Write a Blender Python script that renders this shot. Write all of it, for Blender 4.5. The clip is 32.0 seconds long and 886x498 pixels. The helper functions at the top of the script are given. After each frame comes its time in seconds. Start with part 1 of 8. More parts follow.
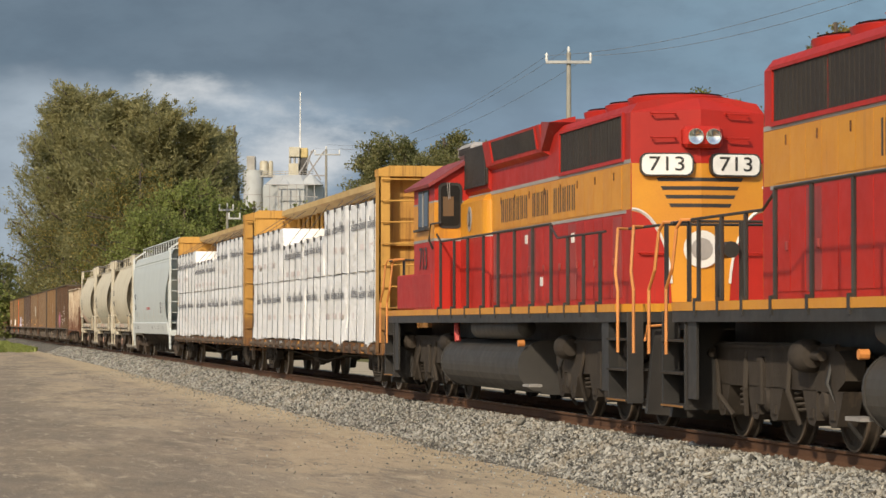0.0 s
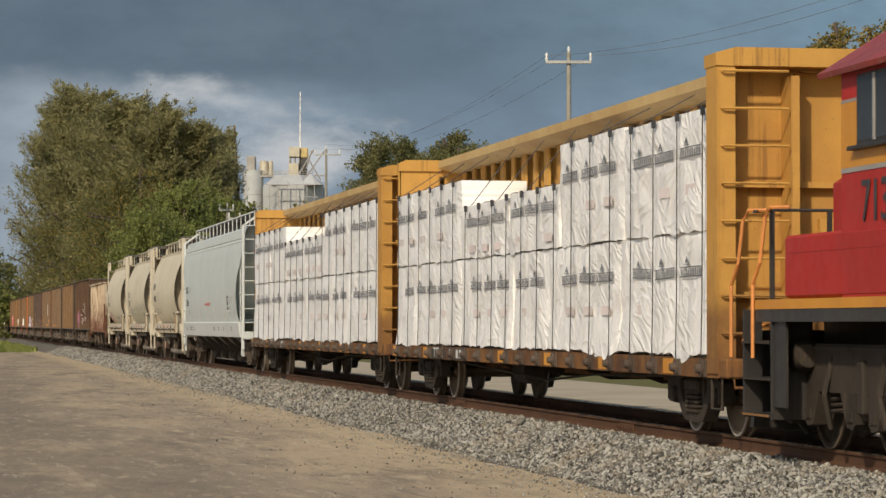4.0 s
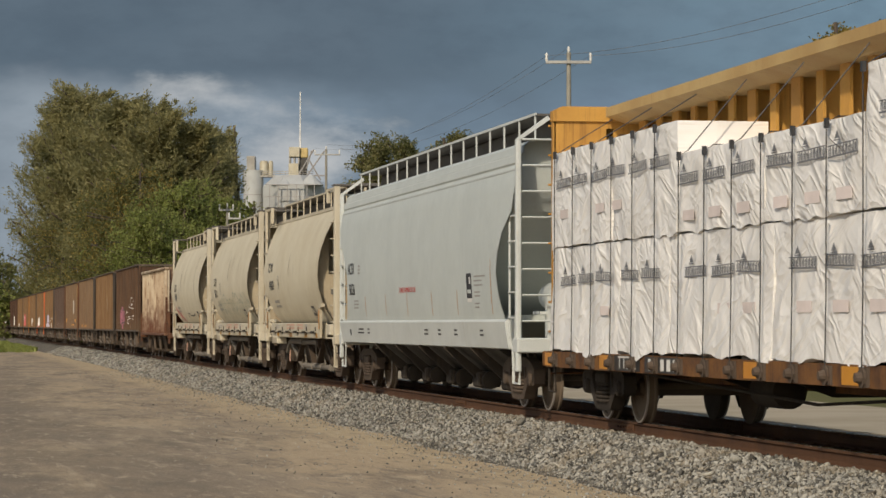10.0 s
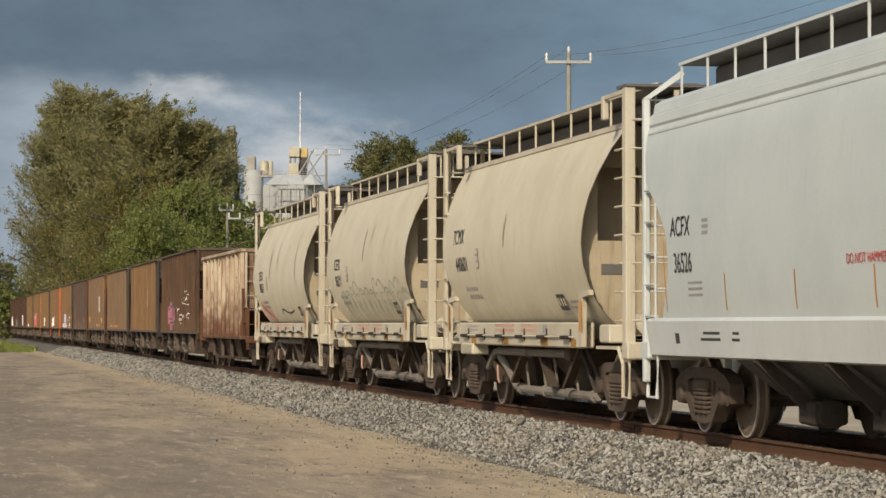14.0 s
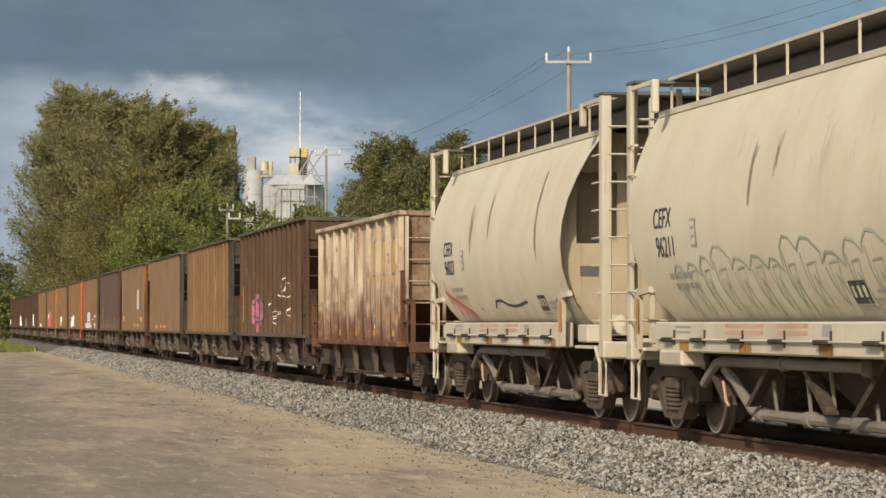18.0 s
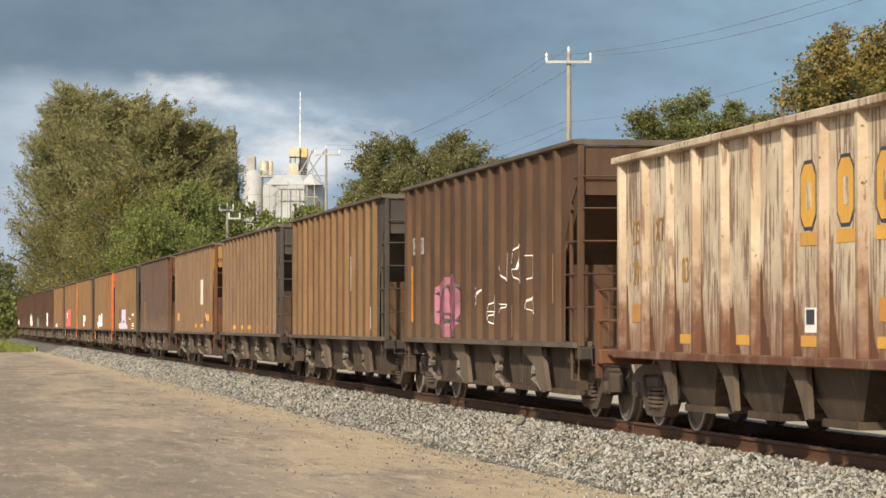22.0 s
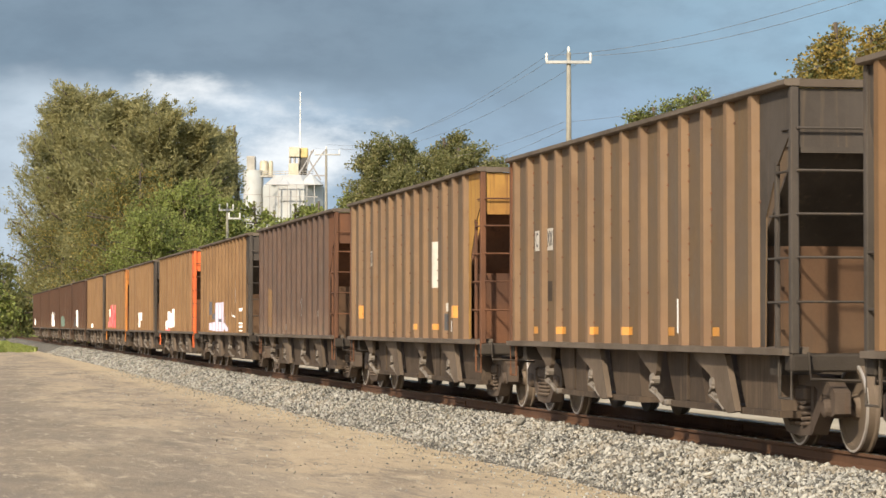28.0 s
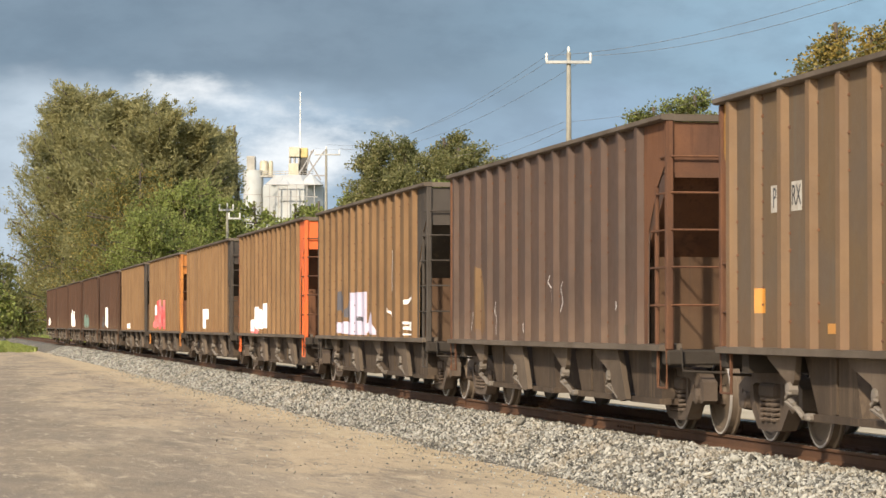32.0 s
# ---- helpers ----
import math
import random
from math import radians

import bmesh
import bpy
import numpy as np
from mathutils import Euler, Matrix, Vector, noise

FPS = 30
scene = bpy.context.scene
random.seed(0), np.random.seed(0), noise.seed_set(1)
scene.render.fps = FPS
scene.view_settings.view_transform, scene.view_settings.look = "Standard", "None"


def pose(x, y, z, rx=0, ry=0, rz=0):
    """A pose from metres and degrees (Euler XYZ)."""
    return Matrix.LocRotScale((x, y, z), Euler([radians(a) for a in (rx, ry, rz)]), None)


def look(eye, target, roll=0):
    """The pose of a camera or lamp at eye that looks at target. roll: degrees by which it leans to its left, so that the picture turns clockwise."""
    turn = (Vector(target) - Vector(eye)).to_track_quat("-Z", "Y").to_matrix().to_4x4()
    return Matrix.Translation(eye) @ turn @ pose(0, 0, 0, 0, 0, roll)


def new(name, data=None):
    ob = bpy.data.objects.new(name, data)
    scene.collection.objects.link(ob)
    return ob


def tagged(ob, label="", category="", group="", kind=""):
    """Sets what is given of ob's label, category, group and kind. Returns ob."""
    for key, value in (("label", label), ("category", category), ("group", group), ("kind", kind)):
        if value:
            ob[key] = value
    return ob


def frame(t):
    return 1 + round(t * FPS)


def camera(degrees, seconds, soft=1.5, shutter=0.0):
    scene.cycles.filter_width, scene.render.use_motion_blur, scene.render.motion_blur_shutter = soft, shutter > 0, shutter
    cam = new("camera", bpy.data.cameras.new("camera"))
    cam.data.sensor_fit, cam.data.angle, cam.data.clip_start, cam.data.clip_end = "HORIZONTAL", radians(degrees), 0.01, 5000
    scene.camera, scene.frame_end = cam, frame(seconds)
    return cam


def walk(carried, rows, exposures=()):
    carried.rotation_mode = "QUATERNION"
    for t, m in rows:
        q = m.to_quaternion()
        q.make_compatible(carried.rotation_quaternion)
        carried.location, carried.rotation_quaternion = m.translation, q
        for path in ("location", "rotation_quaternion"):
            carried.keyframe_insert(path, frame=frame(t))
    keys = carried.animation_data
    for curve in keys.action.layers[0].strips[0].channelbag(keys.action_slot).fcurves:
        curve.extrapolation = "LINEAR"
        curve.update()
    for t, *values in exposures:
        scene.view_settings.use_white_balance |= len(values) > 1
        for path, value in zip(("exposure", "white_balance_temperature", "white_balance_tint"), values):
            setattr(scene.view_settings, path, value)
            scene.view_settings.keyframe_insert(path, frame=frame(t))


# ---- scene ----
EYE = (0.0, 0.0, 1.855)      # the tripod's head, on the gravel lot beside the line
RAIL = 0.55                  # rail head over the lot
XC = 10.08                   # centre line of the track, which runs along y
CAM_POSE = pose(*EYE, 91.534, 0, -10.387)
cam = camera(17.939, 32.0, soft=1.5, shutter=0.12)
walk(cam, [(0.0, CAM_POSE), (32.0, CAM_POSE)],
     exposures=[(0.0, 0.2), (3.5, 0.0), (6.0, -0.31), (9.0, -0.30), (12.0, -0.08), (17.0, 0.14), (20.0, 0.36), (22.0, 0.57), (24.0, 0.82), (32.0, 0.8)])

# ---- light ----
SUN_AZ, SUN_EL = radians(214), radians(32)
SUN_WAY = Vector((math.sin(SUN_AZ) * math.cos(SUN_EL), math.cos(SUN_AZ) * math.cos(SUN_EL), math.sin(SUN_EL)))


class Nodes:
    """A short hand for node trees."""

    def __init__(self, tree):
        self.t = tree
        tree.nodes.clear()

    def add(self, kind, ins=None, **props):
        n = self.t.nodes.new(kind)
        for k, v in props.items():
            setattr(n, k, v)
        for k, v in (ins or {}).items():
            self.put(n.inputs[k], v)
        return n

    def put(self, sock, v):
        if isinstance(v, bpy.types.NodeSocket):
            self.t.links.new(v, sock)
        elif isinstance(v, bpy.types.Node):
            self.t.links.new(v.outputs[0], sock)
        else:
            sock.default_value = v

    def math(self, op, a, b=0.0, c=0.0, clamp=False):
        return self.add("ShaderNodeMath", {0: a, 1: b, 2: c}, operation=op, use_clamp=clamp).outputs[0]

    def ramp(self, fac, lo, hi, a=0.0, b=1.0):
        return self.add("ShaderNodeMapRange", {0: fac, 1: lo, 2: hi, 3: a, 4: b}, interpolation_type="SMOOTHSTEP").outputs[0]

    def noise(self, vec, scale, detail=5.0, rough=0.55):
        return self.add("ShaderNodeTexNoise", {"Vector": vec, "Scale": scale, "Detail": detail, "Roughness": rough}).outputs[0]

    def mix(self, fac, a, b, mode="MIX"):
        n = self.t.nodes.new("ShaderNodeMix")
        n.data_type, n.blend_type = "RGBA", mode
        self.put(n.inputs[0], fac)
        for i, v in ((6, a), (7, b)):
            self.put(n.inputs[i], (*v, 1) if isinstance(v, tuple) and len(v) == 3 else v)
        return n.outputs[2]

    def scaled(self, vec, sx, sy, sz):
        return self.add("ShaderNodeVectorMath", {0: vec, 1: (sx, sy, sz)}, operation="MULTIPLY").outputs[0]


def make_world():
    w = bpy.data.worlds.new("sky")
    scene.world = w
    w.use_nodes = True
    n = Nodes(w.node_tree)
    way = n.add("ShaderNodeTexCoord").outputs["Generated"]
    sky = n.add("ShaderNodeTexSky", sky_type="NISHITA", sun_disc=False, sun_elevation=SUN_EL, sun_rotation=SUN_AZ,
                air_density=1.2, dust_density=1.5, ozone_density=1.5)
    blue = n.mix(1.0, sky.outputs[0], (0.14, 0.14, 0.14), "MULTIPLY")
    sep = n.add("ShaderNodeSeparateXYZ", {0: way})
    x, y, z = sep.outputs
    # a rain front: a smooth grey-blue mass overhead, torn at its lower edge, with sunlit gaps low over the works
    azim = n.math("DIVIDE", x, n.math("MAXIMUM", y, 0.01))
    flat = n.add("ShaderNodeCombineXYZ", {0: azim, 1: n.math("MULTIPLY", z, 2.1), 2: 0.0}).outputs[0]
    soft = n.noise(flat, 11.0, 5.0, 0.5)
    torn = n.noise(flat, 34.0, 6.0, 0.6)
    sway = n.math("ADD", n.math("MULTIPLY", n.math("SUBTRACT", soft, 0.5), 0.05), n.math("MULTIPLY", n.math("SUBTRACT", torn, 0.5), 0.018))
    under = n.mix(n.ramp(azim, 0.05, 0.20), (0.35, 0.41, 0.47), (0.20, 0.28, 0.365))
    mass = n.mix(n.ramp(azim, 0.14, 0.34), (0.125, 0.174, 0.224), (0.20, 0.305, 0.392))
    deep = n.ramp(n.math("ADD", z, sway), 0.072, 0.092)
    cloud = n.mix(deep, under, mass)
    cloud = n.mix(n.ramp(soft, 0.35, 0.7, 0.0, 0.35), cloud, (0.19, 0.245, 0.30))
    cloud = n.mix(n.ramp(torn, 0.3, 0.62, 0.2, 0.0), cloud, (0.065, 0.09, 0.125))
    def bump(ca, wa, cz, wz):
        a = n.math("DIVIDE", n.math("SUBTRACT", azim, ca), wa)
        b = n.math("DIVIDE", n.math("SUBTRACT", z, cz), wz)
        return n.math("POWER", 2.718, n.math("MULTIPLY", n.math("ADD", n.math("MULTIPLY", a, a), n.math("MULTIPLY", b, b)), -1.0))
    gap = n.math("ADD", bump(0.131, 0.030, 0.060, 0.015), n.math("MULTIPLY", bump(0.090, 0.030, 0.081, 0.009), 0.78))
    lift = n.math("ADD", gap, n.math("ADD", n.math("MULTIPLY", n.math("SUBTRACT", torn, 0.5), 1.3), n.math("MULTIPLY", n.math("SUBTRACT", soft, 0.5), 0.9)))
    cloud = n.mix(n.ramp(lift, 0.3, 1.0), cloud, (0.56, 0.58, 0.595))
    big = n.noise(n.scaled(way, 1.0, 1.0, 2.6), 7.0, 6.0, 0.55)
    ahead = n.ramp(y, -0.2, 0.35)
    rest = n.mix(n.ramp(big, 0.42, 0.6), blue, n.mix(0.5, blue, (0.62, 0.64, 0.67)))
    dome = n.mix(ahead, rest, cloud)
    dome = n.mix(n.ramp(z, 0.35, 0.75), dome, rest)
    bg = n.add("ShaderNodeBackground", {0: dome, 1: 1.0})
    n.add("ShaderNodeOutputWorld", {0: bg})


make_world()
sun = new("sun", bpy.data.lights.new("sun", "SUN"))
sun.data.energy, sun.data.angle, sun.data.color = 3.7, radians(2.0), (1.0, 0.87, 0.68)
sun.matrix_world = look(SUN_WAY * 60, (0, 0, 0))


# ---- materials ----
def material(name, base, second=None, rough=0.6, metal=0.0, streak=0.0, streak_colour=(0.06, 0.035, 0.02), speckle=0.0,
             grain=0.06, scale=1.0, bump=0.15, bump_scale=30.0, foot=0.0, foot_top=2.1, foot_colour=(0.10, 0.075, 0.05), lot=0.05, coords="Object", crisp=1.0, run=0.22):
    """A worn surface: base and second colour in large clouds, runs that hang down, specks, fine grain and relief."""
    m = bpy.data.materials.new(name)
    m.use_nodes = True
    n = Nodes(m.node_tree)
    tc = n.add("ShaderNodeTexCoord").outputs[coords]
    info = n.add("ShaderNodeObjectInfo")
    shift = n.add("ShaderNodeVectorMath", {0: tc, 1: n.scaled(n.add("ShaderNodeCombineXYZ", {0: info.outputs["Random"], 1: info.outputs["Random"], 2: info.outputs["Random"]}).outputs[0], 17.0, 31.0, 5.0)}, operation="ADD").outputs[0]
    second = second or tuple(c * 0.75 for c in base)
    col = n.mix(n.ramp(n.noise(shift, 0.9 * scale, 6, 0.6), 0.35, 0.68), base, second)
    grains = n.noise(shift, 38.0 * scale, 4, 0.7)
    col = n.mix(n.math("MULTIPLY", n.ramp(grains, 0.3, 0.7, -1, 1), grain), col, (0, 0, 0)) if grain else col
    if streak:
        runs = n.noise(n.scaled(shift, 7.0, 7.0, run), 1.6 * scale, 6, 0.65)
        patch = n.noise(n.scaled(shift, 1.0, 1.0, 0.5), 1.3 * scale, 4, 0.6)
        mask = n.ramp(n.math("ADD", runs, n.math("MULTIPLY", n.math("SUBTRACT", patch, 0.5), 0.55)), 0.62 - 0.3 * streak, 0.62 - 0.3 * streak + (0.16 + 0.05 * streak) * crisp)
        col = n.mix(n.math("MULTIPLY", mask, min(1.0, 0.35 + streak)), col, streak_colour)
    if speckle:
        col = n.mix(n.ramp(n.noise(shift, 11.0 * scale, 5, 0.7), 0.72 - 0.2 * speckle, 0.78 - 0.15 * speckle), col, streak_colour)
    if foot:
        z = n.add("ShaderNodeSeparateXYZ", {0: tc}).outputs[2]
        splash = n.math("ADD", n.ramp(z, 0.9, foot_top, 1, 0), n.math("MULTIPLY", n.math("SUBTRACT", n.noise(shift, 2.6, 5, 0.6), 0.5), 1.3))
        col = n.mix(n.math("MULTIPLY", n.ramp(splash, 0.2, 1.1), foot), col, foot_colour)
    col = n.mix(n.math("MULTIPLY", info.outputs["Random"], lot), col, (0.02, 0.015, 0.01))
    rg = n.math("ADD", rough, n.math("MULTIPLY", n.math("SUBTRACT", n.noise(shift, 5.0 * scale, 4, 0.6), 0.5), 0.3), clamp=True)
    height = n.math("ADD", n.noise(shift, bump_scale, 5, 0.6), n.math("MULTIPLY", n.noise(shift, 2.2, 3, 0.5), 1.5))
    bp = n.add("ShaderNodeBump", {"Strength": bump, "Distance": 0.02, "Height": height})
    bsdf = n.add("ShaderNodeBsdfPrincipled", {"Base Color": col, "Roughness": rg, "Metallic": metal, "Normal": bp})
    n.add("ShaderNodeOutputMaterial", {0: bsdf})
    return m


RED = material("red_paint", (0.40, 0.020, 0.012), (0.33, 0.019, 0.013), rough=0.48, streak=0.1, streak_colour=(0.2, 0.035, 0.025), bump=0.05)
RED_FADED = material("faded_red_paint", (0.28, 0.035, 0.03), (0.2, 0.03, 0.03), rough=0.55, streak=0.3, streak_colour=(0.3, 0.13, 0.11), bump=0.06)
ORANGE = material("orange_yellow_paint", (0.56, 0.245, 0.016), (0.50, 0.205, 0.016), rough=0.45, streak=0.1, streak_colour=(0.3, 0.13, 0.03), bump=0.05)
STRIPE = material("grey_stripe_paint", (0.33, 0.31, 0.29), rough=0.5, bump=0.05)
WHITE_PAINT = material("white_paint", (0.75, 0.74, 0.70), rough=0.5, bump=0.05)
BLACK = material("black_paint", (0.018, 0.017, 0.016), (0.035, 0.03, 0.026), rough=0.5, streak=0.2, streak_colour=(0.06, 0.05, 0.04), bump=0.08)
GRILLE = material("radiator_grille", (0.022, 0.017, 0.014), (0.035, 0.028, 0.02), rough=0.7, bump=0.5, bump_scale=60)
UNDER = material("dusty_running_gear", (0.05, 0.041, 0.033), (0.033, 0.027, 0.022), rough=0.8, streak=0.25, streak_colour=(0.08, 0.06, 0.044), bump=0.3)
TANK = material("dusty_black_tank", (0.032, 0.029, 0.026), (0.045, 0.04, 0.034), rough=0.6, bump=0.08)
TRUCK = material("rusty_cast_steel", (0.105, 0.080, 0.062), (0.066, 0.049, 0.038), rough=0.8, streak=0.25, streak_colour=(0.09, 0.055, 0.035), bump=0.4)
WHEEL = material("wheel_steel", (0.15, 0.115, 0.085), (0.10, 0.075, 0.055), rough=0.65, bump=0.15)
RIM = material("bright_wheel_tread", (0.5, 0.46, 0.42), (0.36, 0.32, 0.28), rough=0.38, metal=0.45, bump=0.05)
GLASS = material("dark_cab_glass", (0.02, 0.02, 0.019), rough=0.12, bump=0.0)
GLASS.node_tree.nodes["Principled BSDF"].inputs["Specular IOR Level"].default_value = 0.15
CHROME = material("lamp_reflector", (0.75, 0.75, 0.72), rough=0.12, metal=0.9, bump=0.0)
BEAM = material("yellow_freight_car_paint", (0.52, 0.285, 0.068), (0.42, 0.22, 0.056), rough=0.6, foot=0.8, foot_top=2.5, foot_colour=(0.13, 0.06, 0.03), streak=0.22, streak_colour=(0.16, 0.075, 0.03), speckle=0.3, bump=0.12)
# BEAM's yellow made paler to carry sun on the top chord's outer face
CHORDYELLOW = material("sunlit_yellow_chord", (0.47, 0.33, 0.14), (0.40, 0.26, 0.10), rough=0.7, streak=0.15, streak_colour=(0.25, 0.15, 0.07), speckle=0.2, bump=0.12)
DECKRUST = material("rusty_yellow_side_sill", (0.20, 0.095, 0.034), (0.085, 0.045, 0.028), rough=0.75, scale=2.2, streak=0.35, streak_colour=(0.06, 0.035, 0.025), speckle=0.4, bump=0.2)
WRAPPRINT = material("grey_wrap_print", (0.17, 0.173, 0.185), rough=0.5, bump=0.0)
OLDWHITE = material("dulled_white_paint", (0.46, 0.43, 0.38), (0.34, 0.30, 0.25), rough=0.7, scale=3, streak=0.2, streak_colour=(0.2, 0.15, 0.1), bump=0.05)
PRINT = material("black_print", (0.04, 0.04, 0.045), rough=0.6, bump=0.0)
SILLRED = material("faded_red_stencil", (0.55, 0.33, 0.24), rough=0.6, bump=0.0)
PINKPRINT = material("faint_red_print", (0.76, 0.67, 0.64), rough=0.6, bump=0.0)
STRAP = material("black_strap", (0.03, 0.03, 0.032), rough=0.5, bump=0.0)
GREY_CAR = material("pale_grey_car_paint", (0.51, 0.545, 0.525), (0.47, 0.505, 0.49), rough=0.5, streak=0.05, streak_colour=(0.4, 0.41, 0.38), foot=0.25, foot_colour=(0.42, 0.42, 0.36), bump=0.06)
GREY_LIGHT = material("pale_grey_sill_paint", (0.55, 0.575, 0.56), (0.49, 0.515, 0.50), rough=0.5, streak=0.1, streak_colour=(0.38, 0.36, 0.31), bump=0.06)
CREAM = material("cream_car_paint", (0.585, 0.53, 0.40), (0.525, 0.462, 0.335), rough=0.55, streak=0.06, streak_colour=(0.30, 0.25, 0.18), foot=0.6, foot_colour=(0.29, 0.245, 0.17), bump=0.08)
# cream darkened to carry the shade of the end recess, plus brown dirt runs
CREAM_END = material("shaded_dusty_cream_end_paint", (0.43, 0.36, 0.25), (0.34, 0.275, 0.18), rough=0.7, streak=0.3, streak_colour=(0.20, 0.15, 0.09), foot=0.5, foot_colour=(0.2, 0.15, 0.09), bump=0.1)
CREAM_LIGHT = material("cream_frame_paint", (0.53, 0.48, 0.37), (0.43, 0.375, 0.28), rough=0.6, streak=0.15, streak_colour=(0.27, 0.2, 0.13), bump=0.08)
GRATING = material("galvanised_grating", (0.12, 0.11, 0.10), rough=0.7, bump=0.6, bump_scale=50)
FLAKED_RIB = material("rusted_flaking_rib", (0.50, 0.42, 0.31), (0.34, 0.25, 0.17), rough=0.8, scale=1.1, crisp=0.4, run=0.8, streak=0.26, streak_colour=(0.11, 0.045, 0.026), speckle=0.5, foot=1.0, foot_top=2.9, foot_colour=(0.115, 0.052, 0.032), bump=0.25)
FLAKED = material("flaked_cream_paint_with_rust", (0.55, 0.465, 0.35), (0.42, 0.33, 0.23), rough=0.7, scale=1.5, crisp=0.25, run=0.6, streak=0.36, streak_colour=(0.09, 0.037, 0.022), speckle=0.45, foot=0.75, foot_top=2.4, foot_colour=(0.17, 0.075, 0.045), bump=0.25)
FLAKED_END = material("rusted_end_sheet", (0.30, 0.22, 0.14), (0.14, 0.07, 0.04), rough=0.8, scale=1.3, crisp=0.4, run=1.0, streak=0.35, streak_colour=(0.10, 0.04, 0.024), speckle=0.7, foot=0.8, foot_colour=(0.12, 0.06, 0.035), bump=0.25)
RUST = material("rust_brown_steel", (0.14, 0.065, 0.035), (0.085, 0.045, 0.03), rough=0.85, streak=0.3, streak_colour=(0.06, 0.03, 0.02), speckle=0.3, bump=0.25)
TAN = material("tan_car_paint", (0.205, 0.122, 0.06), (0.165, 0.095, 0.047), rough=0.7, streak=0.16, streak_colour=(0.19, 0.12, 0.07), foot=0.35, foot_colour=(0.19, 0.105, 0.05), bump=0.12, lot=0.2)
TAN_SHEET = material("tan_side_sheet", (0.168, 0.103, 0.053), (0.122, 0.076, 0.042), rough=0.75, streak=0.3, streak_colour=(0.12, 0.085, 0.06), foot=0.4, foot_colour=(0.17, 0.092, 0.045), bump=0.15, lot=0.2)
GREYTAN = material("sooty_grey_side_sheet", (0.112, 0.082, 0.058), (0.128, 0.085, 0.048), rough=0.75, streak=0.3, streak_colour=(0.11, 0.09, 0.07), foot=0.45, foot_colour=(0.14, 0.08, 0.04), bump=0.15)
UMBER = material("worn_umber_car_paint", (0.074, 0.040, 0.025), (0.056, 0.032, 0.021), rough=0.72, streak=0.3, streak_colour=(0.062, 0.042, 0.031), foot=0.35, foot_colour=(0.17, 0.11, 0.07), bump=0.12)
TAN_DULL = material("dull_tan_rib_paint", (0.165, 0.097, 0.046), (0.128, 0.074, 0.036), rough=0.72, streak=0.3, streak_colour=(0.13, 0.085, 0.05), foot=0.45, foot_colour=(0.15, 0.08, 0.04), bump=0.12)
TAUPE = material("faded_taupe_car_paint", (0.10, 0.057, 0.033), (0.07, 0.041, 0.025), rough=0.7, streak=0.3, streak_colour=(0.055, 0.038, 0.029), foot=0.3, foot_colour=(0.14, 0.095, 0.06), bump=0.12)
BROWN = material("dark_brown_car_paint", (0.082, 0.042, 0.026), (0.064, 0.035, 0.023), rough=0.7, streak=0.2, streak_colour=(0.055, 0.036, 0.027), foot=0.3, foot_colour=(0.15, 0.095, 0.06), bump=0.12, lot=0.25)
SOOT = material("sooty_black_steel", (0.068, 0.057, 0.048), (0.044, 0.037, 0.031), rough=0.75, streak=0.25, streak_colour=(0.11, 0.08, 0.055), bump=0.15)
CHORD = material("grey_top_chord", (0.125, 0.10, 0.078), (0.085, 0.066, 0.05), rough=0.7, bump=0.15)
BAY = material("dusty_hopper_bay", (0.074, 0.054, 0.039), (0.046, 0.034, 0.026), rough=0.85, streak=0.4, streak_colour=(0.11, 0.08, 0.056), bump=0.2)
# hopper plates: a paler BAY brown, sun on their faces put into the colour
BAY_EDGE = material("pale_hopper_plate", (0.132, 0.100, 0.075), (0.08, 0.06, 0.044), rough=0.85, streak=0.3, streak_colour=(0.1, 0.08, 0.06), bump=0.2)
LATCH = material("worn_door_latch", (0.17, 0.145, 0.12), (0.10, 0.08, 0.062), rough=0.75, bump=0.2)
SCUFF = material("dark_rub_mark", (0.33, 0.29, 0.22), rough=0.6, bump=0.0)
PIPE = material("pale_dusty_pipe", (0.20, 0.175, 0.145), (0.15, 0.13, 0.105), rough=0.7, streak=0.2, streak_colour=(0.14, 0.10, 0.07), bump=0.1)
BURNT = material("burnt_orange_paint", (0.48, 0.18, 0.025), (0.30, 0.10, 0.02), rough=0.65, streak=0.35, streak_colour=(0.13, 0.05, 0.025), bump=0.15)
YELLOWTAN = material("yellowed_end_paint", (0.36, 0.20, 0.05), (0.25, 0.13, 0.04), rough=0.65, streak=0.35, streak_colour=(0.12, 0.055, 0.025), bump=0.15)
VERMILION = material("vermilion_paint", (0.62, 0.12, 0.02), (0.5, 0.09, 0.02), rough=0.6, streak=0.15, streak_colour=(0.2, 0.06, 0.03), bump=0.1)
HANDRAIL = material("orange_handrail_paint", (0.62, 0.24, 0.06), rough=0.5, bump=0.0)
PINK = material("pink_spray_paint", (0.32, 0.105, 0.15), (0.15, 0.05, 0.068), rough=0.6, scale=3, bump=0.05)
REDSPRAY = material("red_spray_paint", (0.5, 0.05, 0.05), (0.55, 0.15, 0.15), rough=0.6, scale=3, bump=0.05)
WHITESPRAY = material("white_spray_paint", (0.82, 0.79, 0.76), (0.7, 0.66, 0.64), rough=0.6, scale=3, bump=0.05)
DARKSPRAY = material("dark_slate_spray_paint", (0.07, 0.066, 0.08), rough=0.6, bump=0.05)
LILAC = material("lilac_spray_paint", (0.46, 0.42, 0.52), (0.40, 0.36, 0.45), rough=0.6, scale=3, bump=0.05)
TEAL = material("green_spray_paint", (0.10, 0.16, 0.13), rough=0.6, bump=0.05)
